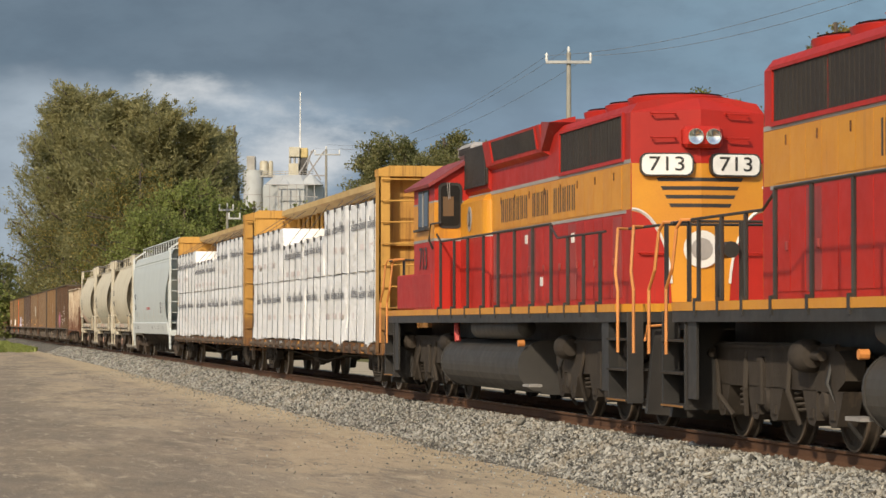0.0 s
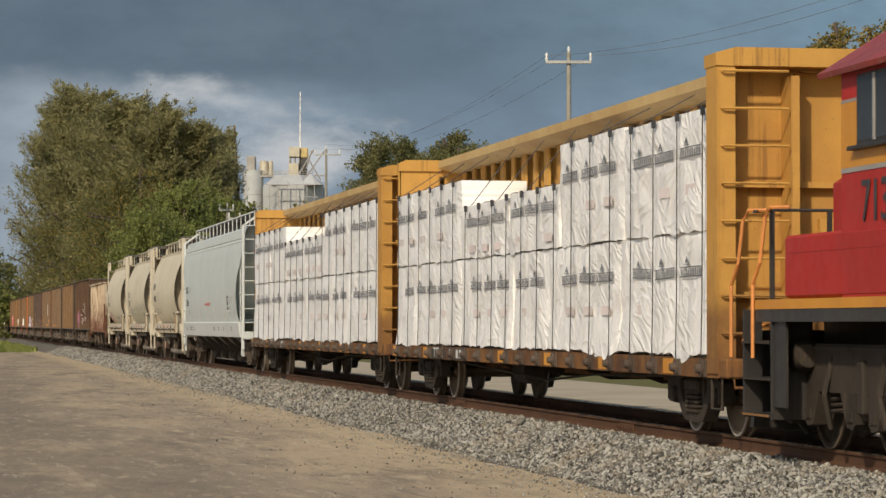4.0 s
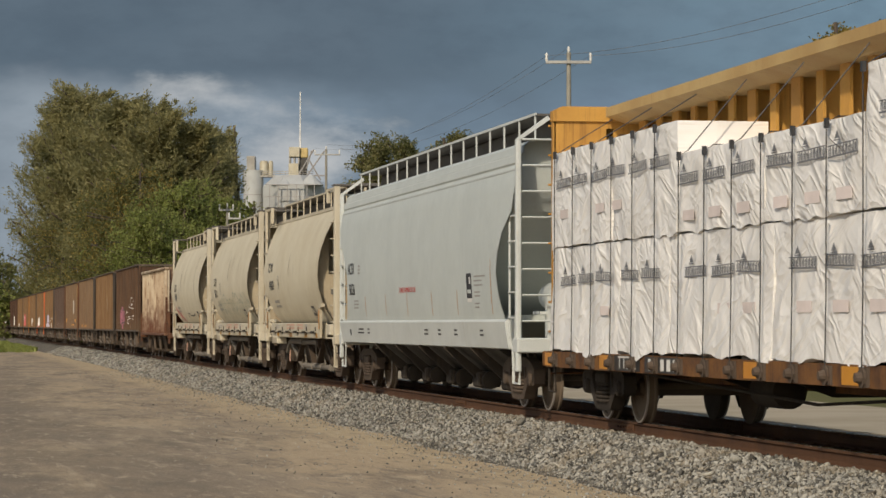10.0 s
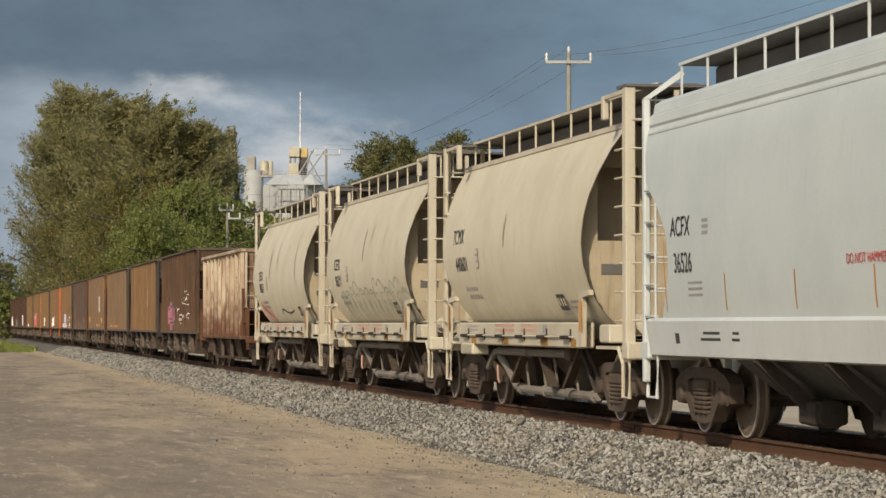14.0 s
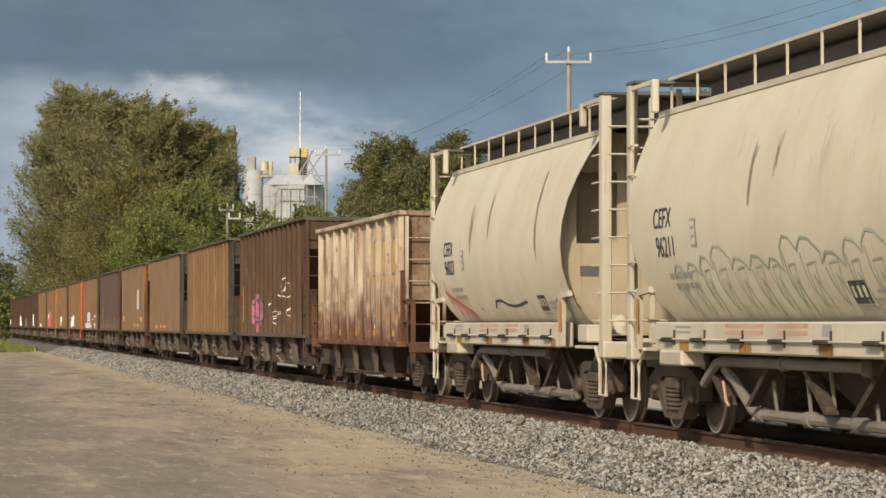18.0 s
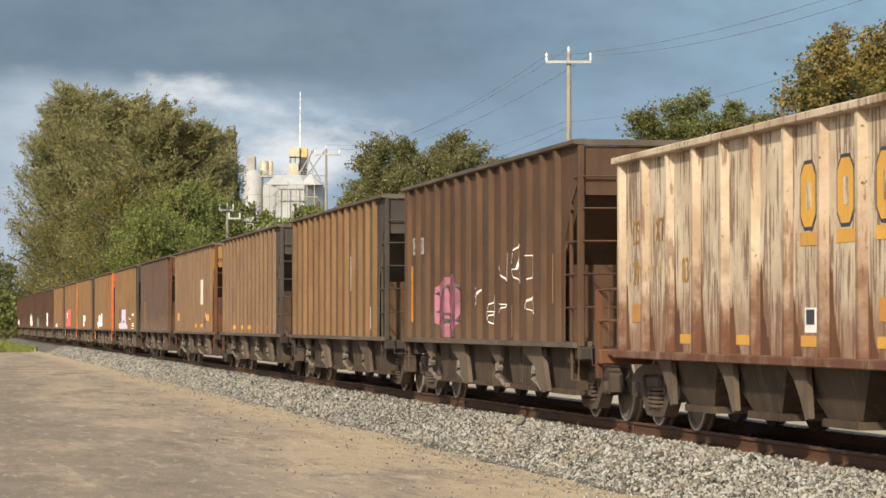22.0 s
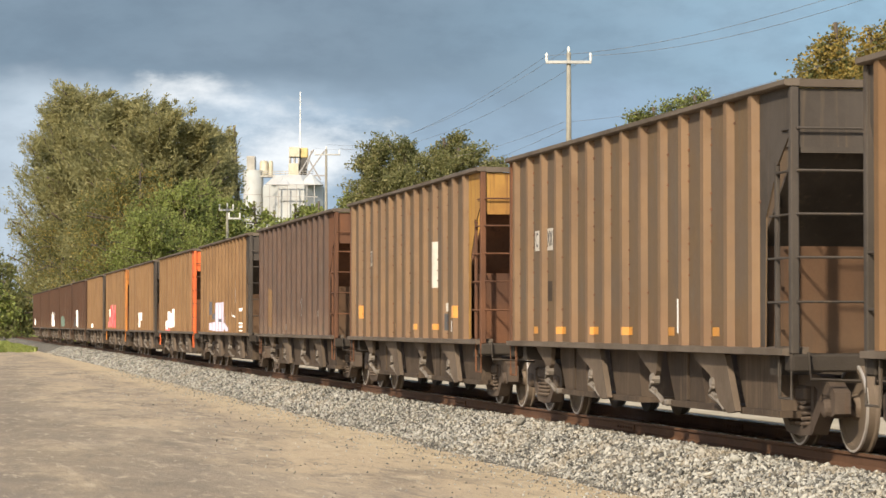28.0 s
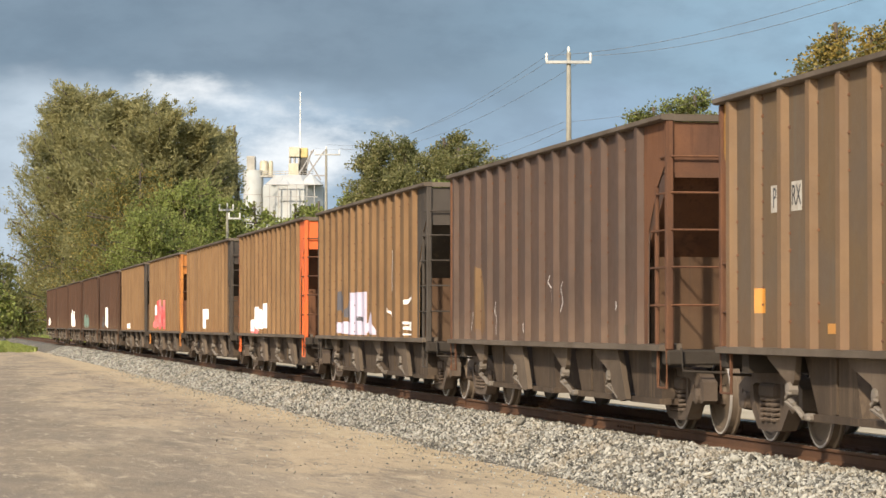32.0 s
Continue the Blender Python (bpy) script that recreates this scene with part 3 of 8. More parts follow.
# ---- the line and the ground ----
def make_ground():
    me = bpy.data.meshes.new("ground")
    xs = [-1500, -300, -60, -20, -8] + [-6 + 0.5 * i for i in range(27)] + [8, 16, 30, 60, 150, 400, 1500]
    ys = [-300, -60, -10, 6, 12] + [16 + 1.0 * i for i in range(60)] + [80 + 8 * i for i in range(16)] + [220, 260, 320, 420, 600, 1000, 4000]
    def z(x, y):
        return 0.03 * noise.noise((x * 0.6, y * 0.2, 1.0)) + 0.02 * noise.noise((x * 2.2, y * 1.1, 4.0)) - 0.04 * (x > 7.5 or x < -6)
    vs = [(x, y, z(x, y)) for y in ys for x in xs]
    k = len(xs)
    me.from_pydata(vs, [], [(r * k + c, r * k + c + 1, r * k + k + c + 1, r * k + k + c) for r in range(len(ys) - 1) for c in range(k - 1)])
    me.materials.append(GROUND)
    me.shade_smooth()
    tagged(new("ground", me), "packed tan gravel lot with worn grey smears", "ground", kind="structure")
    # the ballast bed: shoulder, top and far shoulder
    s = Shape()
    # bed run out to 5.7 puts the train's shade into the ground colour
    prof = [(-2.6, -0.05), (-2.2, 0.03), (-1.95, 0.15), (-1.65, 0.30), (-1.3, 0.365), (0, 0.375), (1.3, 0.365), (1.8, 0.27), (2.5, 0.09), (5.4, 0.03), (5.7, -0.06)]
    yy = [-230, -100, -40, 0, 18] + [22 + 2 * i for i in range(50)] + [140, 180, 240, 320, 420, 700]
    vs = [(XC + x, y, zz + (0.03 if 1.4 < abs(x) < 3 else 0.008) * noise.noise((x * 2, y * 0.7, 2))) for y in yy for x, zz in prof]
    k = len(prof)
    s.add(vs, [(r * k + c, r * k + c + 1, r * k + k + c + 1, r * k + k + c) for r in range(len(yy) - 1) for c in range(k - 1)])
    tagged(new("ballast_bed", s.mesh("ballast_bed", BED, True)), "bed of grey crushed stone under the railway line", "ballast", kind="structure")
    # loose stones on the shoulder that faces the lot, and scattered ones on the lot
    r = np.random.RandomState(5)
    ico = bmesh.new()
    bmesh.ops.create_icosphere(ico, subdivisions=1, radius=1.0)
    iv = np.array([v.co[:] for v in ico.verts])
    jf = np.array([[v.index for v in f.verts] for f in ico.faces])
    ico.free()
    octa = np.array([(1, 0, 0), (-1, 0, 0), (0, 1, 0), (0, -1, 0), (0, 0, 1), (0, 0, -1)], float)
    octf = np.array([(0, 2, 4), (2, 1, 4), (1, 3, 4), (3, 0, 4), (2, 0, 5), (1, 2, 5), (3, 1, 5), (0, 3, 5)])
    def stones(name, label, xs0, ys0, zs0, size, iv=iv, jf=jf):
        cnt, nv = len(xs0), len(iv)
        sc = size[:, None] * r.uniform(0.7, 1.2, (cnt, 3)) * np.array([1.35, 0.95, 0.5])
        rot = r.normal(size=(cnt, 4))
        rot /= np.linalg.norm(rot, axis=1)[:, None]
        w, a, b, c = rot.T
        R = np.array([[1 - 2 * (b * b + c * c), 2 * (a * b - c * w), 2 * (a * c + b * w)],
                      [2 * (a * b + c * w), 1 - 2 * (a * a + c * c), 2 * (b * c - a * w)],
                      [2 * (a * c - b * w), 2 * (b * c + a * w), 1 - 2 * (a * a + b * b)]]).transpose(2, 0, 1)
        p = iv[None] * sc[:, None, :] * (1 + r.uniform(-0.42, 0.3, (cnt, nv, 1)))
        p = np.einsum("nij,nkj->nki", R, p) + np.stack([xs0, ys0, zs0], 1)[:, None, :]
        f = (jf[None] + nv * np.arange(cnt)[:, None, None]).reshape(-1, 3)
        me = bpy.data.meshes.new(name)
        me.vertices.add(cnt * nv)
        me.vertices.foreach_set("co", p.reshape(-1))
        me.loops.add(len(f) * 3)
        me.polygons.add(len(f))
        me.loops.foreach_set("vertex_index", f.reshape(-1).astype(np.int32))
        me.polygons.foreach_set("loop_start", np.arange(0, len(f) * 3, 3, dtype=np.int32))
        me.update(calc_edges=True)
        me.materials.append(STONE)
        tagged(new(name, me), label, "stones", kind="stuff")
    px = np.array([p[0] for p in prof])
    pz = np.array([p[1] for p in prof])
    cnt = 78000
    y0 = 21 + (185 - 21) * r.rand(cnt) ** 2.0
    edge = np.array([0.22 * noise.noise((7.0, b * 0.45, 2.0)) + 0.12 * noise.noise((3.0, b * 1.9, 5.0)) for b in y0])
    x0 = -2.42 + edge + (1.5 - edge) * r.beta(1.05, 1.0, cnt)
    z0 = np.interp(x0, px, pz) + r.uniform(-0.01, 0.03, cnt)
    size = (0.014 + 0.034 * r.beta(1.2, 2.2, cnt)) * (1 + 0.35 * (y0 > 55) + 0.6 * (y0 > 100))
    near = y0 < 46
    for sel, shape_v, shape_f in ((near, iv, jf), (~near, octa, octf)):
        stones("ballast_stones", "loose grey and tan crushed stones on the track shoulder", XC + x0[sel], y0[sel], z0[sel], size[sel], shape_v, shape_f)
    # a few larger lumps beside the rail
    big = [(-1.42, 30.9, 0.085), (-1.5, 29.3, 0.075), (-1.75, 34.0, 0.06), (-1.5, 40.5, 0.07), (-2.0, 28.6, 0.06)]
    stones("ballast_lumps", "larger pale lumps of stone beside the rail", XC + np.array([b[0] for b in big]), np.array([b[1] for b in big]), np.array([0.40 if b[0] > -1.6 else 0.28 for b in big]), np.array([b[2] for b in big]))
    cnt = 7000
    y0 = 21 + 90 * r.rand(cnt) ** 1.6
    x0 = 7.85 - np.abs(r.normal(0, 0.55, cnt)) - (r.rand(cnt) < 0.2) * r.uniform(0, 3, cnt)
    stones("scattered_stones", "small pale stones scattered on packed gravel", x0, y0, 0 * x0 + 0.01, r.uniform(0.007, 0.02, cnt))


def make_track():
    # a rail: foot, web and head, with a bright running band on top
    prof = [(-0.07, -0.17), (0.07, -0.17), (0.07, -0.155), (0.012, -0.125), (0.012, -0.045), (0.036, -0.03), (0.036, -0.006), (0.028, 0.0),
            (-0.028, 0.0), (-0.036, -0.006), (-0.036, -0.03), (-0.012, -0.045), (-0.012, -0.125), (-0.07, -0.155)]
    line = thing("railway_track", "straight rusty railway track on sleepers and grey ballast", "railway track", kind="structure")
    for sx in (-0.7535, 0.7535):
        s = Shape().prism([(XC + sx + x, RAIL + z) for x, z in prof], -230, 600)
        ob = part("rail", s, RAILSTEEL, line)
        part("running_band", Shape().box(XC + sx - 0.022, XC + sx + 0.022, -230, 600, RAIL + 0.0005, RAIL + 0.003), RAILTOP, ob, "polished steel running band")
        # joint bars with bolts, at 12 m spacing
        for y in range(25, 110, 12):
            j = Shape().cbox(XC + sx - 0.035, XC + sx - 0.015, y - 0.45, y + 0.45, RAIL - 0.14, RAIL - 0.04, 0.008)
            for k in range(6):
                j.turn([(0, -0.018), (0.016, -0.018), (0.016, 0.0), (0, 0.0)], (XC + sx - 0.035, y - 0.375 + 0.15 * k, RAIL - 0.09), "x", 6)
            part("joint_bar", j, RAILSTEEL, line)
    tie = Shape().cbox(-1.3, 1.3, -0.115, 0.115, -0.2, 0, 0.02).mesh("sleeper", TIE)
    plate = Shape().box(-0.15, 0.15, -0.1, 0.1, 0, 0.012).box(-0.11, -0.08, -0.06, -0.04, 0.01, 0.03).box(0.07, 0.1, 0.04, 0.06, 0.01, 0.03).mesh("tie_plate", RAILSTEEL)
    for i in range(150):
        y = 20 + i * 0.53
        t = part("sleeper", tie, TIE, line)
        t.location = (XC, y, RAIL - 0.182)
        for sx in (-0.7535, 0.7535):
            p = part("tie_plate", plate, RAILSTEEL, t)
            p.location = (sx, 0, 0)


def make_grass():
    """Rough grass at the lot's far edge and past the road."""
    r = np.random.RandomState(9)
    k = 16000
    x = np.concatenate([r.uniform(1.5, 7.4, k // 2), r.uniform(-12, 7, k // 4), r.uniform(XC + 3.0, XC + 9, k // 4)])
    y = np.concatenate([r.uniform(185, 300, k // 2), r.uniform(230, 420, k // 4), r.uniform(230, 420, k // 4)])
    keep = np.array([noise.noise((a * 0.35, b * 0.06, 3.3)) + 0.25 * noise.noise((a * 1.3, b * 0.3, 1.0)) > 0.0 for a, b in zip(x, y)])
    x, y = x[keep], y[keep]
    c = np.stack([x, y, 0 * x + 0.12], 1)
    w = np.stack([r.normal(0, 0.3, len(x)), r.normal(0, 0.3, len(x)), np.ones(len(x))], 1)
    tagged(new("grass", leaf_mesh("grass", c, w, r.uniform(0.2, 0.5, len(x)), r.uniform(0.1, 0.22, len(x)), BROADLEAF, r)), "rough green grass at the edge of the lot", "grass", kind="stuff")


make_ground()
make_track()
# a pale service road past the far side of the line
tagged(new("road", Shape().box(XC + 5.5, XC + 10.5, -60, 260, -0.2, 0.03).mesh("road", ROADTOP)), "pale worn service road beyond the railway line", "road", kind="structure")


# ---- running gear, shared by the freight cars ----
WHEELS = []          # (wheelset, radius, turn sign): keyed at the end


def wheelset_meshes(r, bright, face):
    rim = Shape().turn([(0.09, -0.715), (r - 0.16, -0.69), (r - 0.06, -0.685), (r + 0.025, -0.685), (r + 0.025, -0.712), (r, -0.73), (r - 0.003, -0.822),
                        (r - 0.065, -0.822), (r - 0.075, -0.79), (r - 0.2, -0.76), (0.14, -0.775), (0.12, -0.83), (0.075, -0.83)], (0, 0, 0), "x", 32)
    band = Shape().turn([(r - 0.022, -0.8235), (r + 0.0015, -0.8225), (r + 0.002, -0.798)], (0, 0, 0), "x", 32).mesh("tread", bright, True)
    other = Shape().turn([(r - 0.022, 0.8235), (r + 0.0015, 0.8225), (r + 0.002, 0.798)], (0, 0, 0), "x", 32).mesh("tread", bright, True)
    rim.mirror_x()
    rim.turn([(0.0, -0.98), (0.07, -0.98), (0.07, -0.7), (0.085, -0.7), (0.085, 0.7), (0.07, 0.7), (0.07, 0.98), (0.0, 0.98)], (0, 0, 0), "x", 12)
    return rim.mesh("wheelset", face, True), (band, other)


WHEEL_MESH = {0.457: wheelset_meshes(0.457, RIM, WHEEL), 0.508: wheelset_meshes(0.508, WHEEL, UNDER)}


def wheelset(parent, y, r=0.457, sign=1):
    me, band = WHEEL_MESH[r]
    w = part("wheelset", me, WHEEL, parent)
    w.matrix_parent_inverse = Matrix.Translation((0, y, r))
    for me in band:
        part("tread", me, RIM, w, "bright worn wheel tread")
    WHEELS.append((w, r, sign))
    return w


def sideframe_shape():
    """A cast side frame: arched top, tension member, columns and bearing pedestals, with the spring opening left free."""
    s = Shape()
    x0, x1 = -1.10, -0.93
    for sy in (-1, 1):
        s.prism([(sy * y, z) for y, z in [(1.06, 0.36), (1.17, 0.40), (1.17, 0.62), (0.95, 0.72), (0.60, 0.79), (0.0, 0.80), (0.0, 0.67), (0.52, 0.66), (0.74, 0.58), (1.04, 0.58)]], x0, x1, "x")
        s.prism([(sy * y, z) for y, z in [(0.74, 0.60), (0.72, 0.42), (0.42, 0.16), (0.0, 0.14), (0.0, 0.24), (0.34, 0.26), (0.58, 0.50), (0.62, 0.64)]], x0, x1, "x")
        s.prism([(sy * y, z) for y, z in [(0.33, 0.24), (0.42, 0.27), (0.42, 0.68), (0.33, 0.68)]], x0 + 0.02, x1, "x")
        # bearing: adapter and round end cap with bolts
        s.turn([(0, -0.12), (0.07, -0.12), (0.10, -0.10), (0.115, -0.03), (0.115, 0.06)], (-1.02, sy * 0.889, 0.457), "x", 14)
        s.box(-1.09, -0.94, sy * 0.889 - 0.14, sy * 0.889 + 0.14, 0.55, 0.62)
    # bolster end
    s.cbox(-1.14, -0.6, -0.30, 0.30, 0.50, 0.66, 0.03)
    return s


def spring_shape(sx):
    pts = [(sx * 1.04 + 0.09 * math.cos(k * 0.7854), 0.09 * math.sin(k * 0.7854), 0.24 + 0.0068 * k) for k in range(41)]
    return Shape().tube(pts, 0.021, 6)


def frame_meshes(mat):
    s = sideframe_shape()
    other = sideframe_shape()
    other.v = [(-x, y, z) for x, y, z in other.v]
    return {-1: s.mesh("side_frame", mat), 1: other.mesh("side_frame", mat)}, {sx: spring_shape(sx).mesh("spring", mat, True) for sx in (-1, 1)}


BOGIE_MESH = {mat.name: frame_meshes(mat) for mat in (TRUCK, UNDER)}
BOLSTER_MESH = Shape().cbox(-0.95, 0.95, -0.22, 0.22, 0.42, 0.72, 0.04).box(-0.9, 0.9, -1.0, -0.93, 0.36, 0.44).box(-0.9, 0.9, 0.93, 1.0, 0.36, 0.44).mesh("bolster", TRUCK)


def bogie(car, y, mat=TRUCK):
    b = part("bogie", BOLSTER_MESH, TRUCK, car, "rusty cast-steel four-wheel truck")
    b.location = (0, y, 0)
    frames, springs = BOGIE_MESH[mat.name]
    for sx in (-1, 1):
        part("side_frame", frames[sx], mat, b)
        for dy in (-0.2, 0.0, 0.2):
            part("spring", springs[sx], mat, b).location = (0, dy, 0)
    wheelset(b, -0.889)
    wheelset(b, 0.889)
    return b


def coupler_shape(y, out):
    """A knuckle coupler at an end; out is -1 or 1."""
    s = Shape()
    s.cbox(-0.09, 0.09, y, y + out * 0.45, 0.76, 0.98, 0.02) if out > 0 else s.cbox(-0.09, 0.09, y + out * 0.45, y, 0.76, 0.98, 0.02)
    e = y + out * 0.45
    s.prism([(-0.16, e), (0.12, e), (0.17, e + out * 0.12), (0.05, e + out * 0.26), (-0.10, e + out * 0.22), (-0.19, e + out * 0.1)], 0.72, 1.02, "z")
    return s


def air_hose(s, y, out):
    s.tube([(0.25, y, 0.75), (0.3, y + out * 0.25, 0.66), (0.28, y + out * 0.4, 0.45), (0.12, y + out * 0.55, 0.33), (0.0, y + out * 0.7, 0.36)], 0.028)


def rungs(s, axis, a, b, fixed, zs, r=0.013, off=0.05, out=-1):
    """Ladder rungs between a and b along an axis, standing off a fixed plane."""
    for z in zs:
        if axis == "y":
            s.tube([(fixed, a, z), (fixed + out * off, a, z), (fixed + out * off, b, z), (fixed, b, z)], r, 5)
        else:
            s.tube([(a, fixed, z), (a, fixed + out * off, z), (b, fixed + out * off, z), (b, fixed, z)], r, 5)


def ribbon(pts, w, step, x_at):
    """A painted line as one strip of width w along pts (y, z); x_at gives the place of the surface."""
    line = []
    for (y0, z0), (y1, z1) in zip(pts, pts[1:]):
        k = max(1, int(math.hypot(y1 - y0, z1 - z0) / step))
        line += [(y0 + (y1 - y0) * i / k, z0 + (z1 - z0) * i / k) for i in range(k)]
    line.append(pts[-1])
    vs = []
    for i, (y, z) in enumerate(line):
        a, b = line[max(i - 1, 0)], line[min(i + 1, len(line) - 1)]
        d = math.hypot(b[0] - a[0], b[1] - a[1]) or 1
        ny, nz = -(b[1] - a[1]) / d * w / 2, (b[0] - a[0]) / d * w / 2
        vs += [(x_at(y + ny, z + nz), y + ny, z + nz), (x_at(y - ny, z - nz), y - ny, z - nz)]
    return Shape().add(vs, [(2 * i, 2 * i + 2, 2 * i + 3, 2 * i + 1) for i in range(len(line) - 1)])


# ---- coal hoppers ----
RIB_Y = [6.5 - 0.9365 * i for i in range(14)]
RIB_FACE, RIB_BASE = 0.066, 0.098      # half widths of a hat-section rib
COAL_CACHE = {}


def coal_shapes():
    """Meshes shared by all the coal hoppers, each as a Shape."""
    sh = {}
    # side sheets: full height between the end panels, cut away on a slant at both ends
    sheet = [(-6.9, 3.72), (-6.88, 3.28), (-6.4, 2.94), (-6.0, 2.42), (-5.95, 1.06), (6.62, 1.06), (6.64, 2.72), (6.92, 3.24), (6.93, 3.72)]
    sh["side_sheet"] = Shape().prism(sheet, -1.47, -1.455, "x")
    rv = Shape()
    rng = random.Random(12)
    for y in RIB_Y:
        for d in (-RIB_BASE - 0.028, RIB_BASE + 0.028):
            run = rng.random()
            for k in range(15):
                run = min(1.0, max(0.0, run + rng.uniform(-0.35, 0.35)))
                if rng.random() > run:
                    continue
                z = 1.15 + 0.18 * k
                c = y + d + rng.uniform(-0.008, 0.008)
                h = rng.uniform(0.014, 0.022)
                rv.add([(-1.4702, c - h, z - h), (-1.4702, c + h, z - h), (-1.4702, c + h, z + h), (-1.4702, c - h, z + h), (-1.494, c, z)], [(0, 1, 4), (1, 2, 4), (2, 3, 4), (3, 0, 4), (3, 2, 1, 0)])
    sh["rivets"] = rv
    sh["corner_sheet"] = Shape().prism([(-6.9, 3.715), (-6.88, 3.28), (-6.4, 2.94), (-6.0, 2.42), (-5.95, 1.07), (-5.80, 1.07), (-5.80, 3.715)], -1.4725, -1.4702, "x")
    sh["far_corner_sheet"] = Shape().prism([(6.93, 3.715), (6.92, 3.24), (6.64, 2.72), (6.62, 2.1), (6.60, 2.1), (6.60, 3.715)], -1.4725, -1.4702, "x")
    # a rib: hat section
    def rib(y):
        zb = 1.06
        return Shape().prism([(-1.468, y - RIB_BASE), (-1.55, y - RIB_FACE), (-1.55, y + RIB_FACE), (-1.468, y + RIB_BASE)], zb, 3.72, "z")
    sh["rib"] = rib
    c = Shape().prism([(-1.58, 3.735), (-1.58, 3.785), (-1.42, 3.80), (-1.42, 3.72), (-1.55, 3.72)], -7.0, 7.0)
    sh["top_chord"] = c
    sh["end_chord"] = Shape().box(-1.42, 1.42, -7.0, -6.87, 3.71, 3.79)
    sh["side_sill"] = Shape().prism([(-1.58, 0.99), (-1.58, 1.055), (-1.30, 1.075), (-1.30, 0.97)], -6.9, 6.9)
    sh["end_panel"] = Shape().box(-1.42, 1.42, -6.95, -6.93, 3.08, 3.70).box(-1.4, 1.4, -6.98, -6.93, 3.04, 3.10)
    # slope sheet from the end panel down to the first bay
    sh["slope_sheet"] = Shape().prism([(-6.93, 3.08), (-6.90, 3.10), (-4.35, 1.05), (-4.35, 1.0)], -1.44, 1.44, "x")
    sh["corner_post"] = Shape().cbox(-1.51, -1.42, -6.99, -6.89, 1.0, 3.72, 0.012)
    sh["ladder_stile"] = Shape().cbox(-1.485, -1.44, -6.40, -6.33, 1.0, 2.98, 0.008)
    sh["end_post"] = Shape().cbox(-0.62, -0.52, -6.98, -6.88, 1.0, 3.08, 0.012)
    sh["end_web"] = Shape().box(-1.38, 1.38, -5.75, -5.7, 1.0, 2.25)
    def side_rung(z, sy):
        s = Shape()
        rungs(s, "y", -6.9, float(np.interp(z, [2.3, 2.86, 3.3], [-6.14, -6.42, -6.62])) if sy > 0 else -6.6, -1.46, [z], 0.013, 0.03)
        return s
    def end_rung(z):
        s = Shape()
        rungs(s, "x", -1.45, -0.56, -6.97, [z], 0.014)
        return s
    sh["side_rung"], sh["end_rung"] = side_rung, end_rung
    sh["stirrup"] = Shape().tube([(-1.5, -6.95, 1.0), (-1.5, -6.95, 0.55), (-1.5, -6.55, 0.55), (-1.5, -6.55, 1.0)], 0.02, 5)
    es = Shape().cbox(-1.5, 1.5, -7.0, -6.72, 0.82, 1.0, 0.02)
    es.box(-0.32, 0.32, -7.3, -6.0, 0.62, 1.0).box(-1.45, 1.45, -6.3, -6.05, 0.78, 1.0)
    es.tube([(-1.35, -7.05, 1.02), (-1.35, -7.12, 0.75), (-0.6, -7.12, 0.72), (0.4, -7.1, 0.72)], 0.018, 5)
    # brake parts on the end platform
    es.turn([(0, -0.25), (0.13, -0.22), (0.14, 0.2), (0, 0.25)], (0.5, -6.4, 1.25), "x", 12)
    es.box(0.2, 0.9, -6.5, -6.3, 1.0, 1.12)
    air_hose(es, -7.3, -1)
    sh["end_sill"] = es
    sh["coupler"] = coupler_shape(-7.3, -1)
    cs = Shape().box(-0.3, 0.3, -6.1, 6.1, 0.66, 0.98)
    cs.tube([(-0.5, -5.5, 0.72), (-0.5, 5.5, 0.72)], 0.03, 5)
    sh["centre_sill"] = cs
    # the hopper bays hang in pairs: a first bay behind a pointed gusset, a second behind a broad plate with a foot
    def bay_first(t):
        return Shape().prism([(t - 0.95, 1.0), (t - 1.4, 0.40), (t - 2.75, 0.40), (t - 2.5, 1.0)], -1.31, 1.31, "x")
    def lip_first(t):
        return Shape().box(-1.36, 1.36, t - 3.9, t - 1.35, 0.33, 0.402)
    def stiffener(t):
        return Shape().box(-1.335, 1.335, t - 2.05, t - 1.97, 0.42, 0.98)
    def bay_second(t):
        return Shape().prism([(t - 3.95, 1.0), (t - 4.35, 0.40), (t - 5.65, 0.40), (t - 5.5, 1.0)], -1.31, 1.31, "x")
    def lip_second(t):
        return Shape().box(-1.36, 1.36, t - 5.75, t - 4.3, 0.33, 0.402)
    def bay_gusset(t):
        return Shape().prism([(t, 1.0), (t - 1.1, 1.0), (t - 1.02, 0.74), (t - 0.93, 0.66), (t - 0.8, 0.7), (t - 0.15, 0.93)], -1.44, -1.38, "x")
    def bay_plate(t):
        return Shape().prism([(t - 2.7, 1.0), (t - 4.0, 1.0), (t - 4.42, 0.36), (t - 4.12, 0.33), (t - 3.78, 0.45), (t - 3.6, 0.62), (t - 3.4, 0.74), (t - 2.8, 0.9)], -1.45, -1.38, "x")
    def bay_latch(y):
        s = Shape()
        s.tube([(-1.43, y + 0.02, 0.70), (-1.47, y - 0.05, 0.60), (-1.46, y + 0.08, 0.52), (-1.42, y - 0.18, 0.44), (-1.40, y - 0.32, 0.36)], 0.032, 6)
        s.tube([(-1.45, y + 0.12, 0.56), (-1.45, y - 0.14, 0.50)], 0.024, 6)
        s.cbox(-1.42, -1.32, y - 0.5, y - 0.36, 0.33, 0.41, 0.02)
        s.turn([(0, -0.06), (0.07, -0.05), (0.07, 0.05), (0, 0.05)], (-1.43, y, 0.64), "x", 8)
        return s
